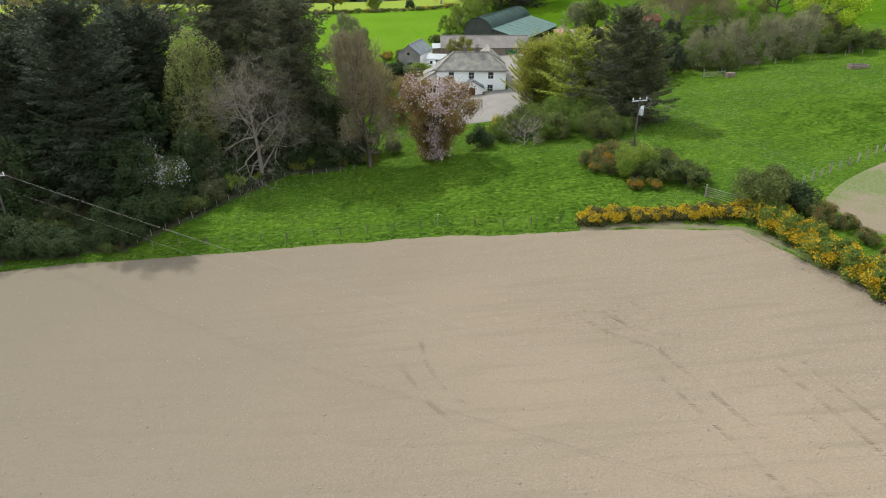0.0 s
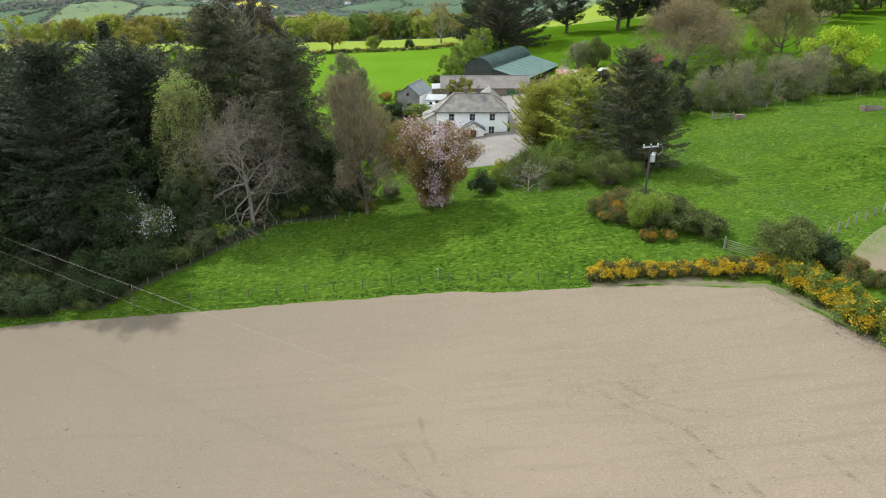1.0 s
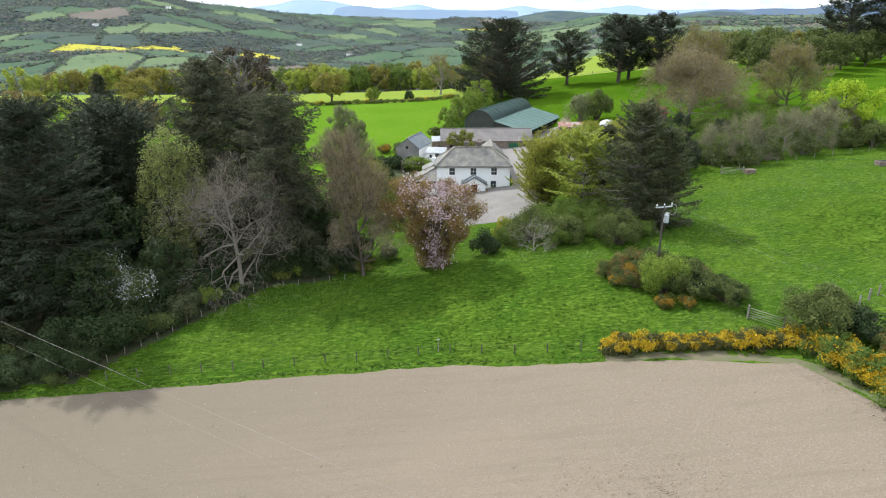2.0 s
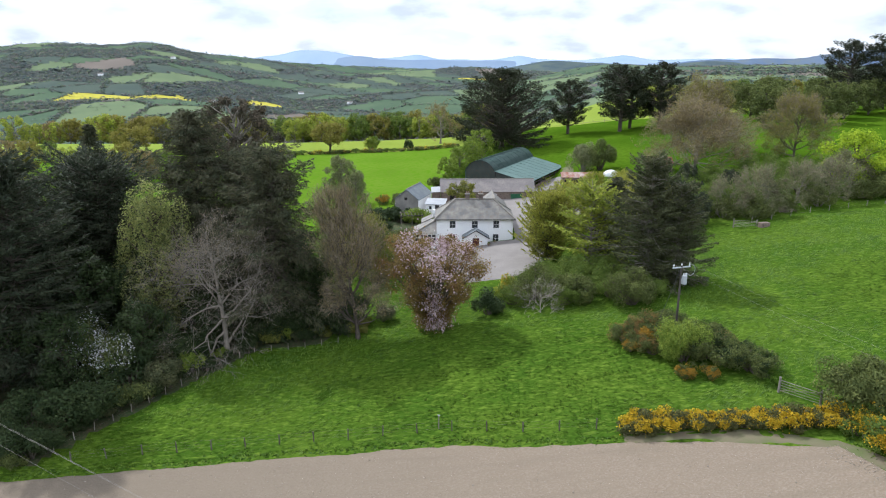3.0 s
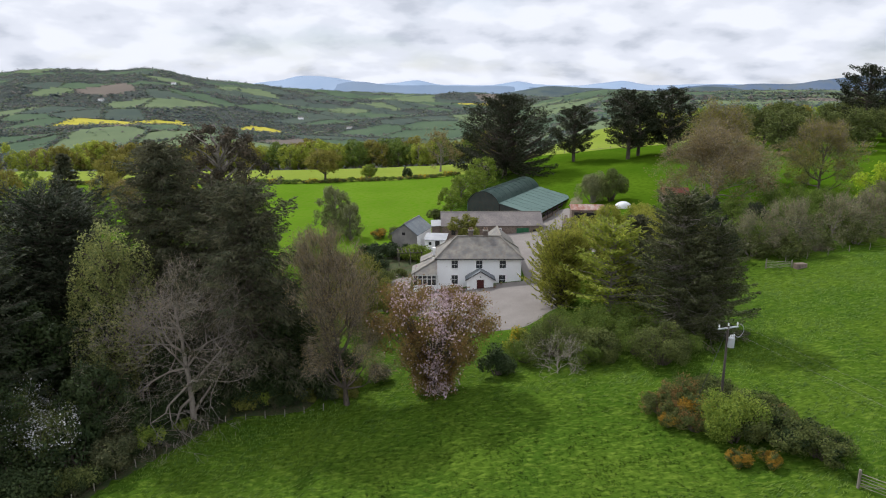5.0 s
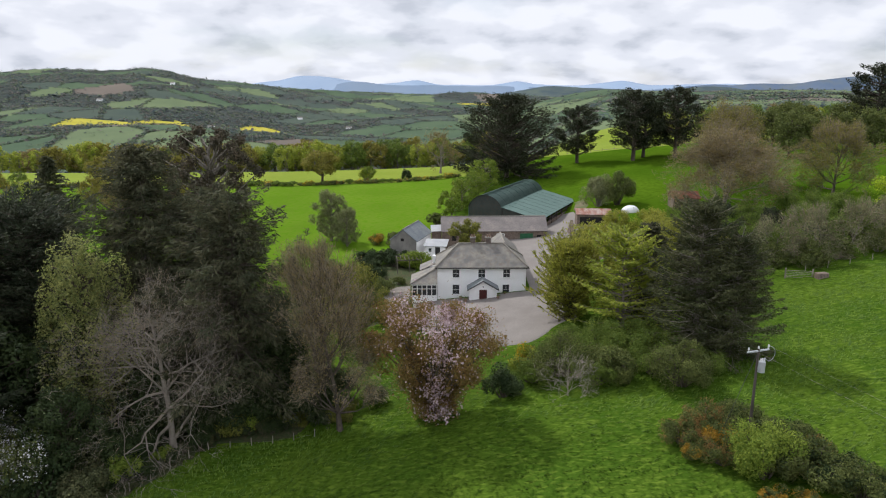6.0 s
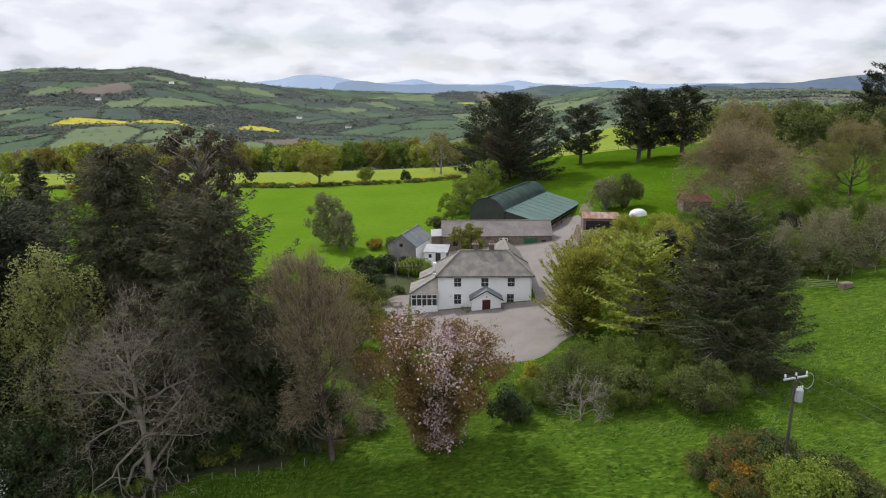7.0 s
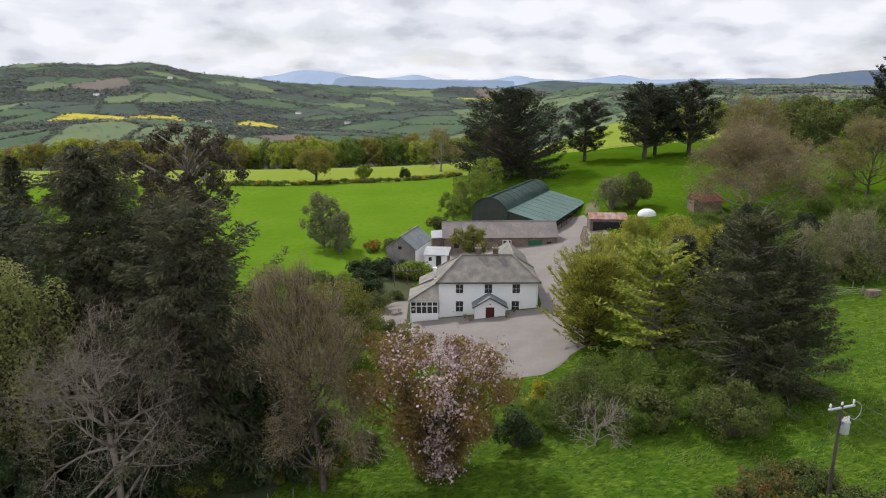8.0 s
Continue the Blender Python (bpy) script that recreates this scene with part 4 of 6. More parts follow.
def strip(name, pts, width, mat, label, category, lift=0.07):
    """A worn way along a line, with ragged edges."""
    rng = np.random.default_rng(9)
    pts = np.array(pts, float)
    d = np.concatenate([[0], np.cumsum(np.hypot(*np.diff(pts, axis=0).T))])
    s = np.arange(0, d[-1], 0.8)
    x, y = np.interp(s, d, pts[:, 0]), np.interp(s, d, pts[:, 1])
    x, y = [np.convolve(np.pad(v, 8, "edge"), np.ones(17) / 17, "valid") for v in (x, y)]
    tx, ty = np.gradient(x), np.gradient(y)
    ln = np.hypot(tx, ty)
    u = np.array([-0.5, -0.35, -0.15, 0.15, 0.35, 0.5])
    w = width * (1 + 0.25 * np.sin(s * 0.7) + rng.normal(0, 0.1, len(s)))
    X = x[:, None] - (ty / ln)[:, None] * u[None] * w[:, None]
    Y = y[:, None] + (tx / ln)[:, None] * u[None] * w[:, None]
    Z = ground_z(X, Y) + lift
    Z[:, [0, -1]] -= lift + 0.05
    n = len(u)
    a = (np.arange(len(s) - 1)[:, None] * n + np.arange(n - 1)[None, :]).ravel()
    F = np.stack([a, a + 1, a + n + 1, a + n], 1)
    return tagged(new(name, mesh_of(name, np.stack([X, Y, Z], -1).reshape(-1, 3), F, 4, mat, flat=False)), label, category, kind="structure")


strip("bare_bank", [(x, float(edge_y(x)) + 0.55) for x in np.arange(13, 30, 2.0)] + [(float(side_x(y)) + 0.75, y) for y in np.arange(63, 34, -3.0)], 1.7, M_DIRT, "trodden brown earth at the foot of the gorse", "bank")
strip("farm_track", [(25, 150), (28.5, 166), (30.5, 178), (31.5, 186)], 2.8, M_DIRT, "worn earth track behind the barns", "track")


# ---- farmhouse ----
def window_part(parent, x, y, z, w, h, depth=0.14, frame_mat=None, bars=(2, 2)):
    """A sash window in a wall that faces -y: frame, panes, sill."""
    win = part("window", box(x - w / 2 - 0.07, x + w / 2 + 0.07, y - 0.02, y + depth, z - 0.06, z + h + 0.08, 0.01), frame_mat or M_FRAME, parent)
    part("pane", box(x - w / 2, x + w / 2, y - 0.03, y - 0.024, z, z + h), M_PANE, win)
    bm = bmesh.new()
    for i in range(1, bars[0]):
        u = x - w / 2 + w * i / bars[0]
        add_box(bm, u - 0.012, u + 0.012, y - 0.055, y - 0.032, z, z + h)
    for j in range(1, bars[1]):
        u = z + h * j / bars[1]
        add_box(bm, x - w / 2, x + w / 2, y - 0.058, y - 0.033, u - 0.018, u + 0.018)
    part("glazing_bar", bm, M_WHITEFRAME, win)
    part("sill", box(x - w / 2 - 0.16, x + w / 2 + 0.16, y - 0.13, y + 0.02, z - 0.17, z - 0.07, 0.01), M_WHITE, win)
    return win


def hip_roof(x0, x1, y0, y1, z, rise, over=0.3, left=True, right=True, ridge_shift=0.0):
    """Four slopes; a hip at either end."""
    d = (y1 - y0) / 2 + over
    ym = (y0 + y1) / 2
    a, b, c, e = (x0 - over, y0 - over, z), (x1 + over, y0 - over, z), (x1 + over, y1 + over, z), (x0 - over, y1 + over, z)
    r0 = (x0 - over + (d * 0.95 if left else 0), ym, z + rise)
    r1 = (x1 + over - (d * 0.95 if right else 0), ym, z + rise)
    bm = bmesh.new()
    t = [bm.verts.new(p) for p in (a, b, c, e, r0, r1)]
    low = [bm.verts.new((p[0], p[1], p[2] - 0.14)) for p in (a, b, c, e)]
    for f in ((0, 1, 5, 4), (1, 2, 5), (2, 3, 4, 5), (3, 0, 4)):
        bm.faces.new([t[i] for i in f])
    for i in range(4):
        j = (i + 1) % 4
        bm.faces.new((t[j], t[i], low[i], low[j]))
    bm.faces.new(low[::-1])
    return bm, (a, b, c, e, r0, r1)


def farmhouse():
    gx, gy = 5.3, 125.8
    base = 1.45
    ob = thing("farmhouse", gx, gy, base, 0, "white two-storey farmhouse with a grey slate hip roof", "house")
    w, d, e = 6.45, 6.6, 4.95
    part("wall", box(-w, w, 0, d, -0.4, e), M_WHITE, ob)
    bm, (a, b, c, q, r0, r1) = hip_roof(-w, w, 0, d, e, 2.75)
    roof = part("roof", bm, M_SLATE, ob)
    bm = bmesh.new()
    for p, s in ((a, r0), (b, r1), (c, r1), (q, r0), (r0, r1)):
        rod(bm, Vector(p) + Vector((0, 0, 0.03)), Vector(s) + Vector((0, 0, 0.05)), 0.13)
    part("ridge_tiles", bm, M_RIDGE, roof)
    bm = bmesh.new()
    add_box(bm, -w - 0.42, w + 0.42, -0.46, -0.31, e - 0.13, e - 0.02)
    part("gutter", bm, M_FRAME, roof)
    bm = bmesh.new()
    rod(bm, (w - 0.15, -0.1, -0.2), (w - 0.15, -0.1, e - 0.1), 0.05)
    part("downpipe", bm, M_WHITEFRAME, ob)
    # back range with its own hip
    part("back_wall", box(1.0, w - 0.25, d, d + 7.5, -0.4, e - 0.15), M_WHITE, ob)
    bm = bmesh.new()
    x0, x1, y0, y1, zt = 0.75, w - 0.0, d - 2.6, d + 7.8, e - 0.05
    xm = (x0 + x1) / 2
    t = [bm.verts.new(p) for p in ((x0, y0, zt), (x1, y0, zt), (x1, y1, zt), (x0, y1, zt), (xm, y0 - 0.4, zt + 2.75), (xm, y1 - 2.8, zt + 2.75))]
    for f in ((1, 2, 5, 4), (2, 3, 5), (3, 0, 4, 5), (0, 1, 4), (3, 2, 1, 0)):
        bm.faces.new([t[i] for i in f])
    part("back_roof", bm, M_SLATE, ob)
    bm = bmesh.new()
    rod(bm, (xm, y0 - 0.4, zt + 2.8), (xm, y1 - 2.8, zt + 2.8), 0.12)
    part("back_ridge", bm, M_RIDGE, ob)
    # chimneys on the ridge
    for x, y in ((-1.15, d / 2 + 0.2), (1.15, d / 2 + 0.2)):
        ch = part("chimney", box(x - 0.36, x + 0.36, y - 0.3, y + 0.3, e + 1.9, e + 3.55, 0.02), M_BRICK, ob)
        part("chimney_cap", box(x - 0.44, x + 0.44, y - 0.38, y + 0.38, e + 3.55, e + 3.72, 0.02), M_RIDGE, ch)
        bm = bmesh.new()
        for u in (-0.18, 0.18):
            rod(bm, (x + u, y, e + 3.72), (x + u, y, e + 4.12), 0.13, 0.10, 8)
        part("chimney_pots", bm, M_POT, ch)
    for x in (-3.75, 0.0, 3.62):
        window_part(ob, x, 0, 3.45, 0.82, 1.05)
    for x in (-3.75, 3.55):
        window_part(ob, x, 0, 0.95, 0.82, 1.25)
    # gabled porch
    pw = 1.98
    py = -2.0
    bm = bmesh.new()
    v = [bm.verts.new(p) for y in (py, 0.0) for p in ((-pw, y, -0.4), (pw, y, -0.4), (pw, y, 2.25), (0, y, 3.35), (-pw, y, 2.25))]
    bm.faces.new(v[0:5])
    bm.faces.new(v[5:10][::-1])
    for i in range(5):
        j = (i + 1) % 5
        bm.faces.new((v[j], v[i], v[5 + i], v[5 + j]))
    bmesh.ops.translate(bm, verts=bm.verts, vec=(0.1, 0, 0))
    porch = part("porch", bm, M_WHITE, ob)
    for s in (-1, 1):
        edge = [(0.1, py - 0.25, 3.52), (0.1, 0.02, 3.52), (0.1 + s * (pw + 0.3), 0.02, 2.16), (0.1 + s * (pw + 0.3), py - 0.25, 2.16)]
        part("porch_roof", slab(edge if s < 0 else edge[::-1], 0.1), M_SLATE_BLUE, porch)
        f = [(0.1, py - 0.28, 3.44), (0.1 + s * (pw + 0.3), py - 0.28, 2.08)]
        bm = bmesh.new()
        rod(bm, f[0], f[1], 0.09, sides=4)
        part("bargeboard", bm, M_FRAME, porch)
    part("door", box(-0.45, 0.65, py - 0.04, py + 0.05, -0.02, 2.1, 0.01), M_DOOR, porch, "dark red panelled front door")
    part("doorstep", box(-0.8, 1.0, py - 0.7, py - 0.0, -0.4, -0.06, 0.02), M_GREYWALL, porch)
    bm = bmesh.new()
    rod(bm, (0.1, py - 0.02, 2.55), (0.1, py - 0.2, 2.55), 0.09)
    part("lantern", bm, M_FRAME, porch)
    return ob


farmhouse()


def sun_room():
    """The glazed single-storey room at the house's end."""
    ob = thing("sun_room", -3.1, 125.0, 1.4, 0, "white glazed sun room with a hipped slate roof", "extension")
    w, d = 1.75, 5.2
    part("plinth", box(-w, w + 0.15, 0, d, -0.4, 0.95), M_WHITE, ob)
    part("back_wall", box(-w + 0.1, w + 0.1, 2.6, d, 0.95, 2.75), M_WHITE, ob)
    part("pane", box(-w + 0.07, w + 0.12, 0.09, 0.1, 0.95, 2.5), M_PANE, ob)
    part("pane", box(-w + 0.09, -w + 0.1, 0.1, 2.6, 0.95, 2.5), M_PANE, ob)
    for i in range(6):
        x = -w + 0.06 + i * (2 * w - 0.0) / 5
        part("mullion", box(x - 0.06, x + 0.06, 0, 0.085, 0.95, 2.5), M_WHITEFRAME, ob)
    for i in range(4):
        y = 0.15 + i * 0.8
        part("mullion", box(-w, -w + 0.085, y - 0.05, y + 0.05, 0.95, 2.5), M_WHITEFRAME, ob)
    part("rail", box(-w - 0.01, w + 0.12, -0.012, 0.08, 1.9, 1.98), M_WHITEFRAME, ob)
    part("fascia", box(-w - 0.12, w + 0.15, -0.12, d, 2.5, 2.72), M_WHITEFRAME, ob)
    bm = bmesh.new()
    z0, z1 = 2.72, 4.5
    t = [bm.verts.new(p) for p in ((-w - 0.25, -0.25, z0), (w + 0.2, -0.25, z0), (w + 0.2, d, z0), (-w - 0.25, d, z0), (w + 0.2, 2.4, z1), (w + 0.2, d - 1.2, z1))]
    for f in ((0, 1, 4), (1, 2, 5, 4), (2, 3, 5), (3, 0, 4, 5), (3, 2, 1, 0)):
        bm.faces.new([t[i] for i in f])
    part("roof", bm, M_SLATE, ob)
    bm = bmesh.new()
    rod(bm, (-w - 0.25, -0.25, z0 + 0.02), (w + 0.2, 2.4, z1 + 0.04), 0.1)
    part("hip_tiles", bm, M_RIDGE, ob)
    part("rear_lean_to", box(-0.6, w + 0.15, d + 0.02, d + 3.4, -0.4, 3.2), M_WHITE, ob)
    part("rear_roof", slab([(-0.8, d + 0.05, 3.3), (w + 0.3, d + 0.05, 4.6), (w + 0.3, d + 3.6, 4.6), (-0.8, d + 3.6, 3.3)], 0.1), M_SLATE, ob)
    part("chimney_stub", box(w - 0.55, w - 0.05, d + 0.6, d + 1.1, 4.3, 5.5, 0.02), M_WHITE, ob)
    return ob


sun_room()


def gabled(name, x, y, turn, length, width, eave, rise, wall, roof, label, category, over=0.25, base=None, ridge=True):
    """A plain gabled building, ridge along its local x, front wall at local y = 0."""
    z = gz(x, y) if base is None else base
    ob = thing(name, x, y, z, turn, label, category)
    bm = bmesh.new()
    v = [bm.verts.new(p) for xx in (0, length) for p in ((xx, 0, -0.6), (xx, width, -0.6), (xx, width, eave), (xx, width / 2, eave + rise), (xx, 0, eave))]
    bm.faces.new(v[0:5][::-1])
    bm.faces.new(v[5:10])
    for i in range(5):
        j = (i + 1) % 5
        bm.faces.new((v[i], v[j], v[5 + j], v[5 + i]))
    part("wall", bm, wall, ob)
    k = over * rise / (width / 2)
    r = part("roof", slab([(-over, -over, eave - k + 0.12), (length + over, -over, eave - k + 0.12), (length + over, width / 2, eave + rise + 0.12), (-over, width / 2, eave + rise + 0.12)], 0.12), roof, ob)
    part("roof", slab([(-over, width / 2, eave + rise + 0.12), (length + over, width / 2, eave + rise + 0.12), (length + over, width + over, eave - k + 0.12), (-over, width + over, eave - k + 0.12)], 0.12), roof, ob)
    if ridge:
        bm = bmesh.new()
        rod(bm, (-over, width / 2, eave + rise + 0.12), (length + over, width / 2, eave + rise + 0.12), 0.11)
        part("ridge_tiles", bm, M_RIDGE, r)
    return ob


# ---- farm buildings ----
barn = gabled("stone_barn", -0.3, 154.5, 1.5, 19.6, 6.2, 2.75, 2.1, M_STONE, M_SLATE_BROWN, "long low rubble-stone barn with a slate roof", "barn", base=3.0)
part("door", box(14.6, 17.0, -0.06, 0.05, -0.3, 2.2), M_GREENDOOR, barn, "green painted boarded double door")
part("door", box(10.3, 11.5, -0.05, 0.05, -0.3, 2.1), M_DARK, barn)
bm_frame = bmesh.new()
for bx in (10.2, 10.9, 11.6):
    add_box(bm_frame, bx - 0.06, bx + 0.06, -0.1, 0.02, -0.3, 2.2)
for bz in (1.2, 2.2):
    add_box(bm_frame, 10.2, 11.6, -0.1, 0.02, bz - 0.06, bz + 0.06)
part("door_frame", bm_frame, M_WHITEFRAME, barn)
for bx in (2.2, 18.2):
    part("window", box(bx - 0.4, bx + 0.4, -0.04, 0.05, 0.9, 1.9), M_DARK, barn)

cottage = gabled("white_cottage", -4.95, 147.7, 73, 8.4, 5.0, 2.5, 1.9, M_WHITE, M_SLATE_BLUE, "small whitewashed outbuilding with a blue slate roof", "outbuilding", base=2.9)
part("gable_wall", slab([(-0.03, 4.98, -0.5), (-0.03, 0.02, -0.5), (-0.03, 0.02, 2.45), (-0.03, 2.5, 4.36), (-0.03, 4.98, 2.45)], 0.03), M_GREYWALL, cottage)
part("window", box(-0.08, -0.02, 2.35, 2.95, 2.3, 2.8), M_DARK, cottage)
annex = thing("lean_to", -3.5, 147.5, 2.75, -8, "white lean-to with a pale sheet roof", "lean-to")
part("wall", box(0, 3.7, 0, 3.2, -0.5, 1.8), M_WHITE, annex)
part("roof", slab([(-0.2, -0.3, 1.85), (3.95, -0.3, 1.85), (3.95, 3.4, 2.4), (-0.2, 3.4, 2.4)], 0.08), M_ZINC, annex)
part("door", box(1.9, 2.75, -0.05, 0.03, -0.2, 1.65), M_FRAME, annex)
part("window", box(0.7, 1.2, -0.04, 0.03, 0.8, 1.4), M_PANE, annex)
link = thing("link_store", -2.3, 155.6, 3.0, 2, "low stone store with a pale roof beside the barn", "shed")
part("wall", box(0, 1.8, 0, 4.4, -0.6, 2.5), M_STONE, link)
part("roof", slab([(-0.15, -0.2, 2.5), (1.9, -0.2, 2.6), (1.9, 4.6, 2.9), (-0.15, 4.6, 2.8)], 0.08), M_ZINC, link)
# darker panel over the lean-to's right side
part("side_panel", box(3.7, 3.74, 0.02, 3.18, -0.5, 1.8), M_STONE, annex)


def round_barn():
    """Arched green hay barn with a wide lean-to on its right."""
    ob = thing("hay_barn", 5.2, 168.9, 4.0, -25.6, "big dark-green corrugated hay barn with an arched roof", "barn")
    w, L, e, rise = 7.4, 27.5, 4.1, 2.6
    n = 18
    R = ((w / 2) ** 2 + rise ** 2) / (2 * rise)
    half = math.asin(w / 2 / R)
    zc = e + rise - R
    arc = [(w / 2 + R * math.sin(a), zc + R * math.cos(a)) for a in np.linspace(-half, half, n)]
    bm = bmesh.new()
    A, B = [bm.verts.new((x, -0.3, z)) for x, z in arc], [bm.verts.new((x, L + 0.3, z)) for x, z in arc]
    for i in range(n - 1):
        bm.faces.new((A[i], B[i], B[i + 1], A[i + 1]))
    bmesh.ops.solidify(bm, geom=bm.faces[:], thickness=0.06)
    roof = part("arched_roof", bm, M_GREEN, ob)
    for k in range(1, 9):
        y = L * k / 9
        bm = bmesh.new()
        for (xa, za), (xb, zb) in zip(arc, arc[1:]):
            rod(bm, (xa, y, za + 0.02), (xb, y, zb + 0.02), 0.025, sides=3)
        part("sheet_seam", bm, M_GREEN, roof)
    # end wall carries the dark of the barn's inside as painted shade
    bm = bmesh.new()
    bm.faces.new([bm.verts.new((x, 0, z)) for x, z in [(0, -0.5), (w, -0.5)] + arc[::-1]])
    part("end_wall", bm, M_SHEET_SHADED, ob)
    part("side_wall", box(-0.05, 0.05, 0, L, -0.5, e), M_GREEN, ob)
    x1, top, low = w + 8.2, e + 0.35, 2.4
    part("back_wall", box(0.1, x1 - 0.3, L - 0.1, L, -0.5, low), M_GREEN, ob)
    lean = part("lean_to_roof", slab([(w - 0.3, -0.3, top), (x1, -0.3, low), (x1, L + 0.3, low), (w - 0.3, L + 0.3, top)], 0.07), M_GREEN_PALE, ob)
    for k in range(1, 9):
        y = L * k / 9
        part("sheet_seam", rod(bmesh.new(), (w, y, top - 0.05), (x1, y, low + 0.01), 0.022, sides=3), M_GREEN, lean)
    part("lean_to_front", slab([(w, 0, -0.5), (x1 - 0.1, 0, -0.5), (x1 - 0.1, 0, low - 0.05), (w, 0, top - 0.15)], 0.05), M_SHEET_SHADED, ob)
    for i in range(8):
        y = 0.1 + i * (L - 0.2) / 7
        part("post", box(x1 - 0.25, x1 - 0.05, y - 0.1, y + 0.1, -0.6, low), M_POLE, ob)
    part("low_wall", box(x1 - 0.22, x1 - 0.12, 0, L, -0.6, 1.1), M_STONE, ob)
    part("rail", box(x1 - 0.2, x1 - 0.14, 0, L, 1.7, 1.85), M_POLE, ob)
    part("floor_slab", box(w + 0.2, x1 - 0.3, 0.3, L - 0.4, -0.5, 0.02), M_DIRT, ob)
    part("corner_post", rod(bmesh.new(), (w, -0.12, -0.3), (w, -0.12, e + 0.2), 0.09), M_DARK, ob)
    return ob


round_barn()
shed = gabled("rusty_shed", 26.0, 160.0, -6, 6.4, 4.8, 2.6, 0.7, M_STONE, M_RUST, "open-sided shed with a rusty tin roof", "shed", base=5.3, ridge=False)
# dark panel on the solid wall stands in for the shaded inside
part("opening_shade", box(0.5, 5.8, -0.05, 0.03, -0.4, 2.1), M_DARK, shed)
gabled("red_shed", 46.0, 164.0, -4, 5.0, 4.2, 2.4, 1.1, M_STONE, M_REDRUST, "small shed with a red-oxide tin roof", "shed", ridge=False)
for hx, hy, turn in ((-560, 1660, 12), (-900, 2320, -20), (-250, 1820, -10), (-430, 2080, 25), (-980, 1980, -5)):
    gabled("far_house", hx, hy, turn, 15.0, 8.0, 5.0, 3.2, M_WHITE, M_SLATE, "white farmhouse far across the valley", "house")
ruin = thing("roofless_gable", 23.8, 150.5, 3.9, 0, "roofless stone gable beside the yard", "ruin")
part("wall", slab([(0, 0, -0.6), (0.0, 5.0, -0.6), (0.0, 5.0, 1.8), (0, 2.5, 4.2), (0, 0, 1.8)], 0.5), M_STONE, ruin)
part("side_wall", box(0.05, 2.6, 4.5, 5.0, -0.6, 1.6), M_STONE, ruin)
# rounded shell standing in for a pale sheeted hood
poly = thing("white_tank", 38.0, 166.0, gz(38, 166), 0, "rounded white hood-like shell", "tank")
bm_t = bmesh.new()
bmesh.ops.create_uvsphere(bm_t, u_segments=16, v_segments=8, radius=1.0, matrix=Matrix.LocRotScale((0, 0, 0.1), None, (1.8, 1.3, 1.25)))
part("shell", bm_t, M_PLASTIC, poly)


# ---- trees of the near wood ----
plant("bare_tree", broadleaf(21, 18.2, 8.4, M_PALEBARK, None, count=0, levels=4, kids=(6, 5, 4), limbs=22, wander=0.5, split=0.9, girth=0.018, lift=0.06, shrink=0.64, low=0.2, twigs=4000, twig_mat=M_TWIG, twig_size=(0.7, 0.028)), -25.0, 87.0, "wide grey leafless tree with twisting limbs at the wood's edge")
plant("spruce", conifer(30, 22.5, 8.0, M_BARK, L_SPRUCE, shape=0.5, ragged=0.45, tangle=0.26, hang=0.42, flat=0.1, sprays=150, length=0.5, width=0.11), -26.0, 99.0, "dense dark spruce between its neighbours")
plant("spruce", conifer(31, 27.4, 9.6, M_BARK, L_SPRUCE, shape=0.55, ragged=0.45, tangle=0.26, hang=0.42, flat=0.1, sprays=150, length=0.5, width=0.11), -31.6, 100.5, "tall dark spruce with drooping boughs")
low_spruce = plant("spruce", conifer(32, 23.2, 8.0, M_BARK, L_SPRUCE, shape=0.5, low=0.22, ragged=0.45, tangle=0.26, hang=0.42, flat=0.1, sprays=150, length=0.5, width=0.11), -20.4, 92.5, "dark spruce with ragged drooping boughs")
plant("eucalyptus", lobed(33, 27.4, 9.4, M_GREYBARK, L_COPPER, count=15000, size=0.45, low=0.34, lobes=50, lobe=(0.08, 0.16), pull=-0.2), -41.6, 150, "tall airy tree with dark bronze foliage")
ivy = plant("ivy_clad_tree", lobed(34, 21.5, 3.9, M_BARK, L_IVY, count=30000, size=0.24, low=0.02, lobes=50, lobe=(0.18, 0.36), shell=0.6, pull=-0.3), -33.4, 90.8, "slender tree clothed in light green leaves")
cyp = plant("cypress", conifer(35, 24.5, 8.0, M_BARK, L_CYPRESS, shape=0.42, ragged=0.35, droop=0.05, tangle=0.2, hang=0.15, flat=0.3, sprays=100), -44.3, 81.8, "broad dark cypress at the field corner")
lay = plant("cypress", conifer(36, 20.5, 9.2, M_BARK, L_CYPRESS, shape=0.3, ragged=0.4, droop=0.0, gap=0.5, sprays=105, per=9, tangle=0.14, flat=0.6), -43.8, 100, "dark layered cypress in the wood")
again(cyp, -54.0, 84, 80, 0.82)
again(lay, -52.0, 92, 200, 0.95)
again(lay, -40.5, 96, 300, 0.72)
again(lay, -49.0, 107, 110, 0.98)
again(lay, -60.0, 101, 60, 1.0)
again(lay, -46.5, 88.5, 10, 0.8)
again(cyp, -63.0, 95, 200, 0.8)
again(low_spruce, -36.0, 103, 60, 0.62)
again(lay, -72, 104, 20, 0.9)
dark_tree = plant("holm_oak", lobed(26, 14.5, 5.4, M_BARK, L_DARK, count=15000, size=0.34, low=0.0, lobes=56, lobe=(0.14, 0.27), shell=0.55), -36.0, 93.5, "dark leafy evergreen tree deep in the wood")
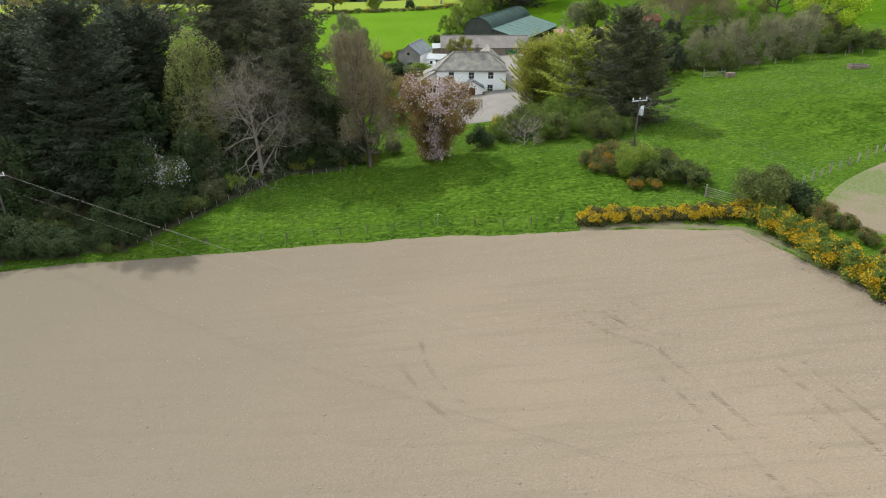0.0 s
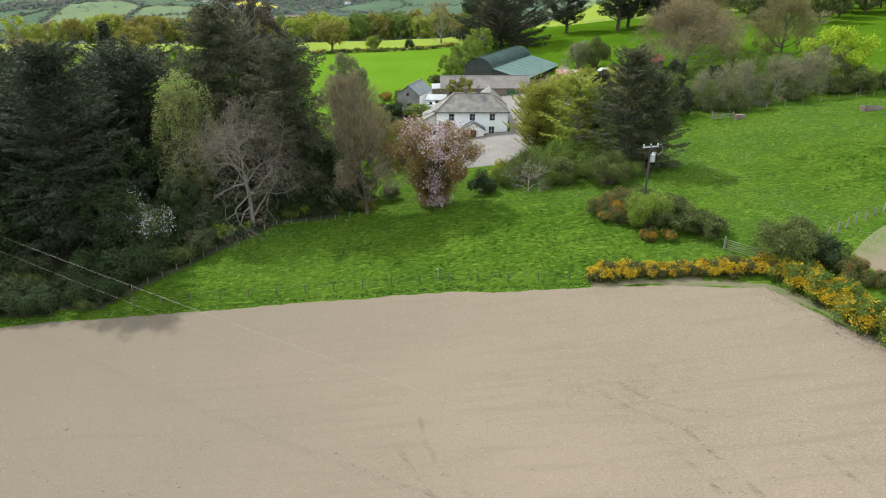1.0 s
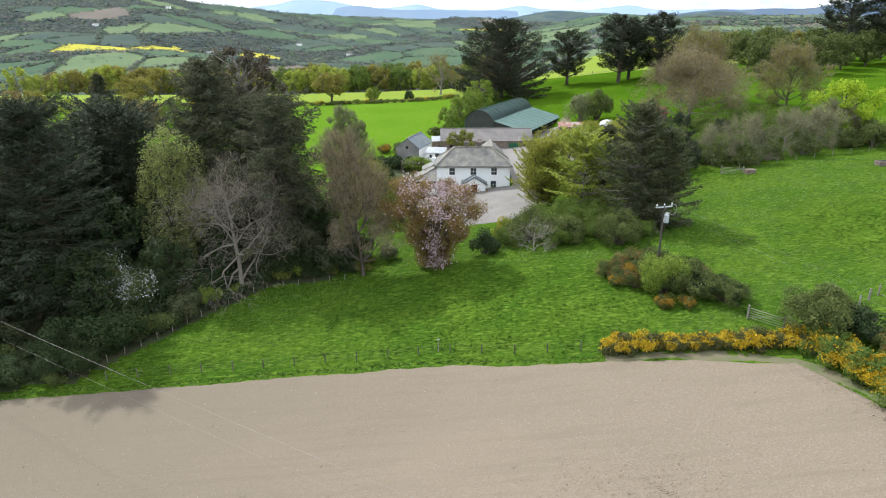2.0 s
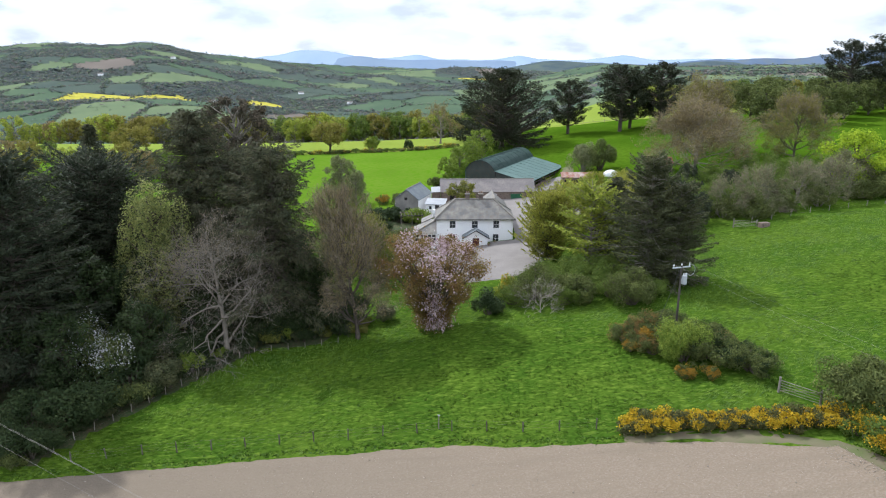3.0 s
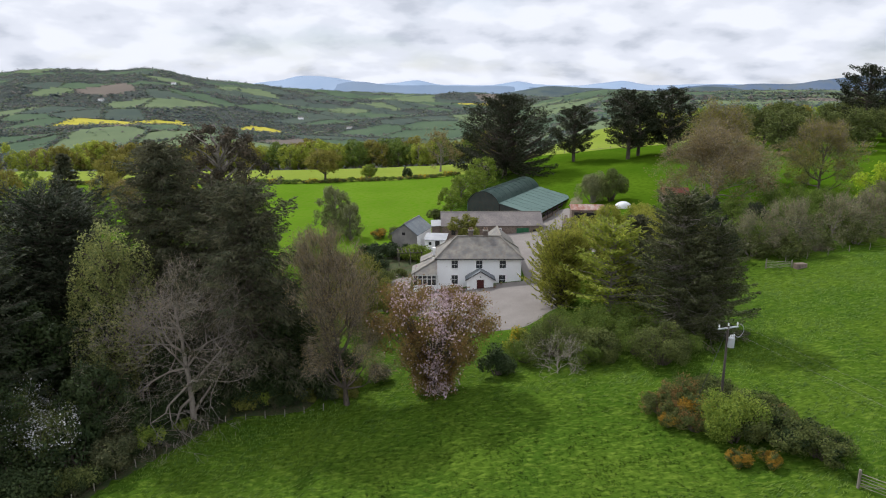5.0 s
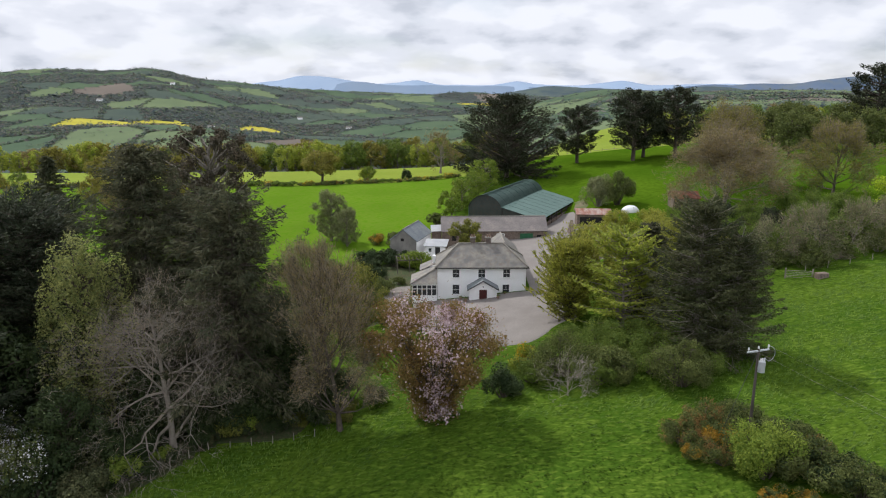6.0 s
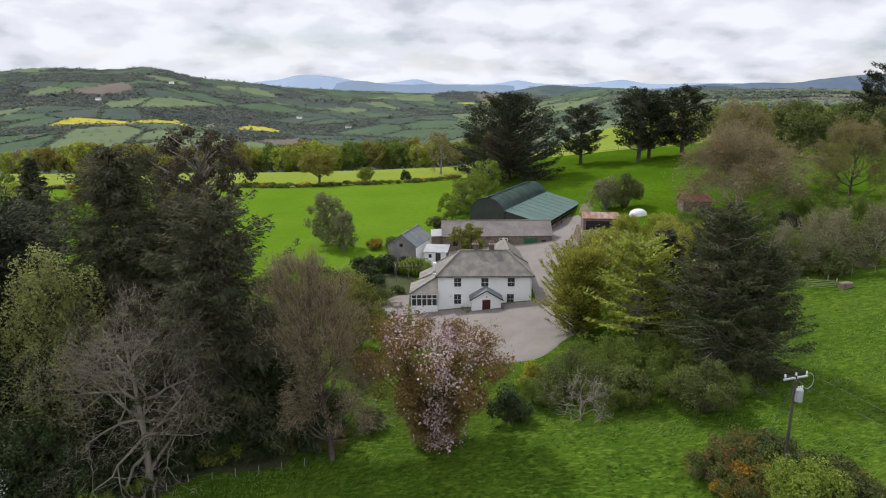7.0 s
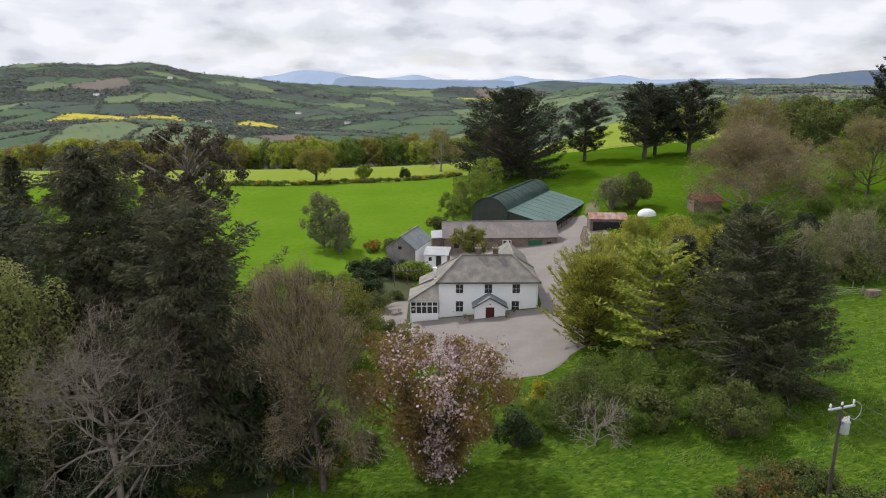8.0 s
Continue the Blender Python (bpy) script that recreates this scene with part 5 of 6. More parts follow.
for dx_, dy_, turn, k in ((-42.0, 89.0, 40, 0.95), (-30.0, 99.5, 90, 0.8), (-47.5, 82.0, 150, 0.9), (-33.0, 84.5, 200, 0.62), (-39.0, 80.0, 260, 0.7), (-52.5, 76.5, 310, 0.8), (-28.0, 90.5, 20, 0.55), (-46.0, 95.0, 80, 1.0), (-58.0, 88.0, 130, 1.0)):
    again(dark_tree, dx_, dy_, turn, k)
plant("spruce", conifer(38, 20.5, 5.4, M_BARK, L_SPRUCE, shape=0.7, sprays=30, length=1.0, width=0.3, ragged=0.3, gap=0.6), -73.2, 155, "dark pointed spruce far in the wood")
holly = plant("holly", lobed(39, 8.0, 2.3, M_BARK, L_DARK, count=7000, size=0.26, low=0.03, lobes=18, lobe=(0.35, 0.55)), -21.2, 111, "narrow dark evergreen with glossy leaves")
again(holly, -17.8, 93.5, 100, 1.05, tall=1.25)
again(holly, -15.6, 94.5, 10, 0.9, tall=1.1)
plant("hornbeam", broadleaf(40, 19.2, 4.8, M_BARK, L_BUD, count=18000, size=0.14, clump=0.8, levels=4, kids=(5, 5, 3), limbs=38, wander=0.2, split=0.42, lift=0.2, low=0.12, girth=0.012, twigs=15000, twig_mat=M_TWIG, twig_size=(0.65, 0.034)), -10.2, 89.6, "upright twiggy brown tree just coming into bud")
bir = plant("birch", lobed(41, 11.5, 3.7, M_GREYBARK, L_GREY, count=9000, size=0.3, low=0.0, lobes=50, lobe=(0.12, 0.24), pull=-0.3), -22.9, 165, "grey-green birch beyond the garden")
again(bir, -19.0, 160, 90, 0.75)
plant("lilac_tree", lobed(29, 10.8, 5.2, M_GREYBARK, L_OLIVE, count=20000, size=0.24, low=0.02, lobes=54, lobe=(0.12, 0.26)), -12.4, 113.0, "olive-brown garden tree just in leaf")
plant("cherry_tree", cherry(42, 12.4, 7.2, M_BARK, L_BROWN, L_PINK, count=50000), -1.6, 90.4, "cherry tree with pink blossom and bronze young leaves")
plant("blossom_bush", shrub(43, 10.4, 4.4, M_GREYBARK, L_SHRUB, count=12000, size=0.2, lobes=34, accent=L_WHITE, accent_share=0.42), -36.4, 81.6, "thorn bush in white blossom", "bush")


def undergrowth():
    """Brambles and saplings along the foot of the wood."""
    rng = np.random.default_rng(44)
    kinds = [
        plant("undergrowth", shrub(45, 3.6, 2.6, M_BARK, L_YEW, count=4200, size=0.22), -29, 80.5, "tangled brown-green undergrowth at the wood's edge", "bush", "undergrowth of the wood"),
        plant("undergrowth", shrub(46, 2.6, 2.2, M_BARK, L_SHRUB, count=3600, size=0.22), -31.5, 77.5, "leafy green undergrowth at the wood's edge", "bush", "undergrowth of the wood"),
        plant("undergrowth", shrub(47, 4.6, 2.8, M_BARK, L_DARK, count=4200, size=0.24), -38, 84, "dark evergreen undergrowth under the trees", "bush", "undergrowth of the wood"),
        plant("undergrowth", shrub(48, 2.2, 2.0, M_BARK, L_OLIVE, count=3000, size=0.2), -20, 90.5, "low olive brambles by the fence", "bush", "undergrowth of the wood")]
    for i in range(66):
        s = rng.uniform(0, 1)
        if s < 0.32:
            x = rng.uniform(-62, -37)
            y = float(edge_y(x)) + rng.uniform(2.5, 12)
        elif s < 0.62:
            x = rng.uniform(-37, -23)
            y = 69.5 + (x + 36) * 1.42 + rng.uniform(1.5, 9)
        else:
            x = rng.uniform(-24, -11)
            y = 89.5 + (x + 22) * 0.15 + rng.uniform(0.8, 6)
        again(kinds[int(rng.choice(4, p=[0.05, 0.03, 0.87, 0.05]))], x, y, rng.uniform(0, 360), rng.uniform(0.6, 1.15))
    for i in range(26):
        x = -63 + 1.1 * i + rng.uniform(-0.4, 0.4)
        again(kinds[int(rng.choice(4, p=[0.06, 0.02, 0.88, 0.04]))], x, float(edge_y(x)) + rng.uniform(1.6, 3.6), rng.uniform(0, 360), rng.uniform(0.45, 0.75))
    for i in range(30):
        s = i / 29
        x, y = (-35.2 + 13.6 * s / 0.72, 71.4 + 17.6 * s / 0.72) if s < 0.72 else (-21.5 + 10.5 * (s - 0.72) / 0.28, 89.4 + 1.4 * (s - 0.72) / 0.28)
        again(kinds[int(rng.choice((0, 2, 2)))], x - rng.uniform(0.0, 0.9), y + rng.uniform(0.1, 0.9), rng.uniform(0, 360), rng.uniform(0.26, 0.48))
    for i in range(12):
        again(kinds[int(rng.choice((0, 2, 3)))], rng.uniform(-17.5, -6.5), rng.uniform(90.5, 95.5), rng.uniform(0, 360), rng.uniform(0.35, 0.7))


undergrowth()
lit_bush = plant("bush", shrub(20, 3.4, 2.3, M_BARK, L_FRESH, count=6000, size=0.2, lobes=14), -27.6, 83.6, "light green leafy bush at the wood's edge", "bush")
for bx, by, turn, k in ((-25.6, 86.2, 120, 0.6), (-19.2, 91.4, 200, 0.8), (-15.2, 97.5, 330, 1.1)):
    again(lit_bush, bx, by, turn, k)

# ---- trees to the right of the house ----
plant("round_tree", conifer(50, 8.9, 4.7, M_BARK, L_ROUND, shape=0.34, ragged=0.3, droop=-0.25, lift=0.35, per=12, gap=0.34, sprays=90, length=0.38, width=0.11, tangle=0.2, flat=0.1, low=0.02), 15.2, 112, "dense brushy olive-green evergreen tree")
plant("larch", conifer(51, 11.8, 5.8, M_GREYBARK, L_LIME, shape=0.42, sprays=72, ragged=0.5, droop=-0.05, length=0.5, width=0.2, gap=0.6, flat=0.9), 20.4, 106, "feathery yellow-green larch in new leaf")
yew = plant("yew", conifer(52, 16.2, 5.0, M_GREYBARK, L_YEW, shape=0.42, ragged=0.46, droop=0.06, per=9, gap=0.42, sprays=110, length=0.34, width=0.12, tangle=0.26, hang=0.2, flat=0.15, low=0.02), 26.2, 98.5, "tall brown-green evergreen beside the pole")
again(yew, 29.2, 96.8, 130, 0.80)
plant("yew", conifer(53, 12.0, 3.6, M_BARK, L_SPRUCE, shape=0.5, ragged=0.3), 24.2, 110, "dark narrow evergreen behind the larch")
willow = plant("willow", lobed(54, 10.6, 4.8, M_GREYBARK, L_ROUND, count=10000, size=0.28, low=0.05, lobes=26), 21.5, 124, "grey-olive willow by the yard")
again(willow, 27.0, 118, 70, 0.95)
again(willow, 31.0, 127, 250, 0.9)
for wx, wy, turn, k in ((33.5, 137, 10, 0.8), (28.5, 141, 80, 0.75), (37.5, 133, 150, 0.7), (36.5, 121, 300, 0.75)):
    again(willow, wx, wy, turn, k)
dark_yew = plant("yew", lobed(28, 9.0, 3.6, M_BARK, L_CYPRESS, count=9000, size=0.28, low=0.0, lobes=34), 37.5, 126.5, "dark rounded evergreen on the slope")
again(dark_yew, 33.0, 118.5, 90, 0.8)
again(dark_yew, 42.5, 124.5, 200, 0.6)
plant("bush", shrub(55, 5.8, 3.3, M_BARK, L_SHRUB, count=14000, size=0.17, lobes=34), 22.4, 91.6, "rounded dull green bush at the field's edge", "bush")
plant("bush", shrub(56, 5.4, 4.3, M_BARK, L_SHRUB, count=13000, size=0.17, lobes=30), 11.8, 96.5, "dull green bush at the garden's edge", "bush")
green_bush = plant("bush", shrub(57, 5.4, 4.0, M_BARK, L_GREEN, count=12000, size=0.18, lobes=28), 18.4, 99.5, "leafy green bush beside the garden", "bush")
again(green_bush, 15.0, 101.5, 120, 0.8)
plant("bush", shrub(49, 3.8, 3.0, M_BARK, L_SHRUB, count=7000), 16.4, 94.0, "low green bush spilling onto the grass", "bush")
plant("bush", shrub(58, 3.6, 2.2, M_BARK, L_DARK, count=5500), 5.4, 93, "small dark evergreen bush on the grass", "bush")
plant("bush", shrub(59, 3.0, 1.9, M_BARK, L_LIME, count=4000, accent=L_YELLOW, accent_share=0.35), 8.0, 99.0, "yellow-green flowering bush by the yard", "bush")
for bx, by, turn, k in ((8.6, 95.5, 10, 0.62), (14.6, 93.6, 60, 0.66), (20.4, 94.6, 110, 0.7), (16.0, 97.5, 160, 0.85), (21.2, 99.0, 210, 0.9), (25.5, 93.5, 260, 0.6)):
    again(green_bush, bx, by, turn, k)
plant("dead_bush", broadleaf(60, 4.8, 3.6, M_DEAD, None, count=0, levels=3, kids=(5, 4), limbs=20, wander=0.35, split=0.8, low=0.02, girth=0.014), 11.6, 91.8, "tangle of pale dead branches", "bush")

# ---- bushes of the pole's mound and of the gorse corner ----
plant("bush", shrub(61, 5.0, 2.5, M_BARK, L_FRESH, count=16000, lobes=12, size=0.17), 23.4, 76.6, "bright green bush on the mound", "bush")
mound_bush = plant("bush", shrub(66, 3.6, 2.9, M_BARK, L_SHRUB, count=11000, lobes=26, size=0.18, accent=L_DARK, accent_share=0.35), 26.8, 75.6, "dull green thorn bush on the mound", "bush")
again(mound_bush, 28.6, 73.4, 100, 0.85)
again(mound_bush, 25.4, 77.0, 330, 0.95)
again(mound_bush, 26.2, 79.4, 200, 0.9)
again(mound_bush, 24.2, 82.8, 290, 0.85)
grey_scrub = plant("bush", shrub(62, 3.2, 2.5, M_BARK, L_SHRUB, count=9000, size=0.17, lobes=24, accent=L_BROWN, accent_share=0.4), 21.6, 83.4, "brown-green scrub under the pole", "bush")
again(grey_scrub, 19.2, 82.2, 80, 0.8)
again(grey_scrub, 27.6, 77.6, 190, 0.8)
again(grey_scrub, 21.0, 78.8, 250, 0.8)
rusty = plant("bush", shrub(67, 3.0, 1.9, M_BARK, L_SHRUB, count=6000, accent=L_RUSTY, accent_share=0.5, size=0.18), 21.4, 80.4, "gorse with faded orange flowers on the mound", "bush")
again(rusty, 22.6, 73.4, 100, 0.62)
again(rusty, 24.8, 73.0, 220, 0.55)
again(rusty, 19.2, 79.8, 320, 0.6)
for gx_, gy_, turn, k in ((38.4, 62.2, 0, 0.75), (39.4, 59.8, 70, 0.6), (37.6, 60.6, 140, 0.6), (39.9, 56.6, 210, 0.55), (40.4, 52.8, 280, 0.6), (41.2, 49.0, 350, 0.6)):
    again(grey_scrub, gx_, gy_, turn, k)
plant("bush", shrub(22, 3.4, 2.8, M_BARK, L_DARK, count=9000, lobes=26, size=0.2), 36.9, 65.0, "dark evergreen bush beside the thorn", "bush")
plant("thorn_bush", shrub(65, 5.3, 3.8, M_BARK, L_SHRUB, count=24000, size=0.2, lobes=40), 34.5, 66.0, "dense round thorn bush", "bush")


def gorse_bank(name, seed, spots, label, green=None, big=1.0, share=0.5):
    """A bank of flowering gorse, each bush a thing."""
    kinds = [shrub(seed + k, 1.9 * big, 1.45 * big, M_BARK, green or L_GORSE, count=3200, size=0.17, accent=L_YELLOW, accent_share=share) for k in range(3)]
    rng = np.random.default_rng(seed)
    first = []
    for i, (x, y) in enumerate(spots):
        k = i % 3
        if len(first) <= k:
            first.append(plant("gorse_bush", kinds[k], x, y, label, "gorse", name, rng.uniform(0, 360)))
        else:
            again(first[k], x, y, rng.uniform(0, 360), rng.uniform(0.7, 1.2))


gorse_bank("gorse along the top bank", 70, [(15.4 + 0.64 * i, 66.1 - 0.065 * i + 0.35 * math.sin(i * 2.1)) for i in range(28)], "gorse bush covered in yellow flowers", share=0.44)
gorse_bank("gorse along the side bank", 80, [(32.9 + 0.165 * i + 0.9 * math.sin(i * 2.6), 63.8 - 0.66 * i) for i in range(46)], "gorse bush with yellow flowers and green spines", L_GREEN, 1.25, 0.46)

# ---- trees further back ----
plant("twiggy_tree", broadleaf(90, 17.2, 11.4, M_GREYBARK, L_BUD, count=26000, size=0.27, clump=0.9, levels=4, kids=(6, 5, 4), limbs=26, wander=0.26, low=0.08, girth=0.02, lift=0.07, split=0.6, twigs=16000, twig_mat=M_TWIG, twig_size=(0.7, 0.07)), 54.6, 160.5, "broad grey-brown tree coming into bud")
plant("twiggy_tree", broadleaf(25, 19.6, 9.6, M_GREYBARK, L_OAK, count=13000, size=0.3, clump=1.3, levels=4, kids=(5, 5, 3), limbs=22, wander=0.22, low=0.12, girth=0.018, lift=0.08, twigs=12000, twig_mat=M_TWIG, twig_size=(1.0, 0.045)), 62.5, 181, "broad tree with yellowish young leaves")
plant("twiggy_tree", broadleaf(24, 15.6, 8.0, M_BARK, L_OAK, count=12000, size=0.26, clump=1.0, levels=4, kids=(5, 5, 3), limbs=20, wander=0.22, low=0.10, girth=0.018, lift=0.12, twigs=14000, twig_mat=M_TWIG, twig_size=(0.9, 0.04)), 78.0, 164.5, "twiggy olive-brown tree just in leaf")
plant("bright_tree", lobed(91, 11.5, 6.4, M_BARK, L_BRIGHT, count=9000, size=0.4, low=0.04, lobes=34), 75.0, 137, "tree in brilliant yellow-green leaf")
gs = plant("thorn_tree", broadleaf(92, 8.0, 4.6, M_PALEBARK, L_GREY, count=5000, size=0.22, clump=0.8, levels=4, kids=(5, 4, 3), limbs=13, low=0.06, girth=0.018, twigs=1500, twig_mat=M_TWIG), 54.5, 127, "grey twiggy thorn tree")
again(gs, 48.5, 127.5, 70, 0.85)
again(gs, 60.5, 129, 150, 1.0)
again(gs, 67, 130, 210, 0.95)
again(gs, 73, 134, 300, 1.0)
low_thorn = plant("bush", shrub(27, 4.2, 3.4, M_GREYBARK, L_SHRUB, count=5500, size=0.24, lobes=12), 51.5, 124.6, "dull green scrub under the thorn trees", "bush")
for tx_, ty_, turn, k in ((53.0, 131.0, 15, 0.9), (64.5, 133.5, 135, 1.1), (49.5, 133.5, 255, 1.0), (61.0, 141.0, 315, 1.2), (45.0, 129.5, 105, 0.8), (44.0, 152.0, 30, 0.9), (40.0, 147.0, 80, 0.9), (64.5, 150.0, 150, 1.2), (70.0, 148.0, 200, 1.1), (54.0, 147.0, 260, 1.0), (46.0, 143.0, 310, 0.9)):
    again(green_bush, tx_, ty_, turn, k)
for tx_, ty_, turn, k in ((58.0, 134.0, 75, 0.5), (69.5, 137.0, 195, 0.6), (54.5, 141.5, 45, 0.55), (47.0, 137.5, 100, 0.45), (49.0, 148.5, 340, 0.6)):
    again(dark_yew, tx_, ty_, turn, k)
for tx_, ty_, turn, k in ((47.0, 126.0, 40, 0.9), (57.0, 126.0, 90, 0.8), (63.8, 127.4, 190, 0.9), (73.0, 130.6, 290, 0.9), (77.5, 133.0, 340, 1.1), (81.5, 131.0, 20, 0.9)):
    again(low_thorn, tx_, ty_, turn, k)
plant("bush", shrub(93, 4.6, 3.4, M_BARK, L_SHRUB, count=4500, size=0.26), 76, 128, "rounded green bush on the pasture's edge", "bush")
plant("macrocarpa", plated(94, 24.0, 16.5, M_BARK, L_PINE, count=46000, size=0.5, low=0.02, plates=330, reach=(0.10, 0.21), lift=0.3, thick=0.05, waist=0.95, dome=3.4), 18.2, 222, "huge dark spreading cypress behind the barn")
pine = plant("pine", plated(95, 21.0, 9.2, M_BARK, L_PINE, count=20000, size=0.5, low=0.20, plates=70, reach=(0.18, 0.34), lift=0.2, thick=0.10, waist=0.6, dome=4.0), 56.0, 229, "dark tall pine with a bare stem")
again(pine, 68.0, 228, 90, 0.98)
again(pine, 41.0, 236, 200, 0.84)
again(pine, 60.5, 234, 30, 0.86)
again(pine, 130.0, 235, 300, 1.1)
again(pine, 141.0, 228, 10, 1.2)
plant("bush", shrub(96, 8.8, 4.6, M_GREYBARK, L_GREY, count=9000, lobes=18, size=0.3), 33.6, 175, "grey-green sallow beside the track", "bush")
plant("bush", shrub(23, 8.6, 4.2, M_BARK, L_SHRUB, count=9000, lobes=16, size=0.3), 37.2, 173.5, "dark green thorn beside the track", "bush")
sc = plant("sapling", lobed(97, 8.4, 4.0, M_GREYBARK, L_FRESH, count=7000, size=0.3, low=0.02, lobes=30, lobe=(0.12, 0.24)), 4.2, 185, "young light green tree by the barn")
again(sc, 11, 205, 70, 1.1)
again(sc, 1.8, 179, 170, 0.8)
again(sc, 8.0, 196, 220, 0.9)
plant("apple_tree", lobed(98, 6.4, 3.3, M_BARK, L_OLIVE, count=6000, size=0.28, low=0.12, lobes=20), 4.4, 148.5, "rounded fruit tree in the yard")
oak = plant("oak", lobed(99, 10.2, 6.5, M_BARK, L_OAK, count=6500, size=0.45, low=0.22, lobes=28, lobe=(0.18, 0.3), girth=0.03), -36.7, 235, "spreading oak in young yellow-green leaf")
again(oak, -98, 228, 90, 1.0)
again(oak, -84, 240, 200, 0.9)
again(sc, -23, 236.5, 30, 0.6)
plant("field_bush", shrub(100, 4.6, 2.8, M_BARK, L_LIME, count=1800, size=0.4), -24.0, 238, "small light green field tree", "tree")
plant("field_bush", shrub(101, 3.4, 2.0, M_BARK, L_DARK, count=1500, size=0.36), -11.3, 236, "small dark thorn in the hedge", "tree")
plant("ash", broadleaf(102, 15.0, 7.0, M_GREYBARK, L_BUD, count=2200, size=0.4, clump=1.0, levels=4, kids=(5, 4, 2), limbs=10, low=0.25), -0.6, 250, "tall bare ash with buds")


right_wood = plant("sycamore", lobed(103, 13.0, 7.0, M_BARK, L_SHRUB, count=5500, size=0.6, low=0.05, lobes=26), 112, 248, "green sycamore on the ridge")
for rx, ry, turn, k in ((124, 240, 50, 0.95), (136, 250, 100, 1.05), (148, 244, 160, 0.9), (104, 262, 220, 0.9), (120, 266, 280, 1.0), (158, 255, 330, 1.0), (94, 214, 70, 1.0), (103, 222, 130, 0.9), (111, 212, 190, 0.95), (86, 232, 250, 1.05), (121, 220, 310, 0.9), (100, 236, 20, 0.9), (132, 226, 80, 0.9)):
    again(right_wood, rx, ry, turn, k)


def field_hedge():
    """Low trimmed hedge with gorse flowers between the two upper fields."""
    kinds = [plant("hedge_bush", shrub(120 + k, 1.5, 2.2, M_BARK, m, count=500, size=0.4, accent=a, accent_share=0.35), -60 + 4 * k, float(hedge_y(-60 + 4 * k)), "low hedge bush between the fields", "hedge", "hedge of the upper field") for k, (m, a) in enumerate(((L_SHRUB, L_RUSTY), (L_GREEN, None), (L_OLIVE, L_YELLOW)))]
    rng = np.random.default_rng(121)
    for i in range(64):
        x = -150 + 2.45 * i
        again(kinds[int(rng.integers(0, 3))], x, float(hedge_y(x)), rng.uniform(0, 360), rng.uniform(0.7, 1.1))


field_hedge()


def tree_belt():
    """The belt of spring woodland beyond the upper field."""
    rng = np.random.default_rng(17)
    firsts = [
        plant("belt_tree", lobed(110 + k, 13.5, 6.4, M_GREYBARK, m, count=2600, size=0.7, low=0.0, lobes=24), -30 - 20 * k, 312, lab, "tree", "belt of trees beyond the field")
        for k, (m, lab) in enumerate(((L_OAK, "belt tree in yellow-green young leaf"), (L_LIME, "belt tree in light lime-green leaf"), (L_GREEN, "belt tree in full green leaf"), (L_BUD, "brown belt tree still in bud")))]
    for i in range(110):
        x = rng.uniform(-190, 28)
        y = 300 + rng.uniform(0, 26) + 0.03 * abs(x)
        again(firsts[int(rng.choice(4, p=[0.36, 0.34, 0.20, 0.10]))], x, y, rng.uniform(0, 360), rng.uniform(0.75, 1.1))
    for i in range(46):
        x = rng.uniform(85, 330)
        y = rng.uniform(262, 360) + 0.1 * x
        again(firsts[int(rng.choice(4, p=[0.3, 0.3, 0.25, 0.15]))], x, y, rng.uniform(0, 360), rng.uniform(0.7, 1.0))
    for i in range(26):
        x = rng.uniform(-150, -60)
        y = rng.uniform(150, 225)
        again(firsts[int(rng.choice(4))], x, y, rng.uniform(0, 360), rng.uniform(0.5, 0.75))


tree_belt()


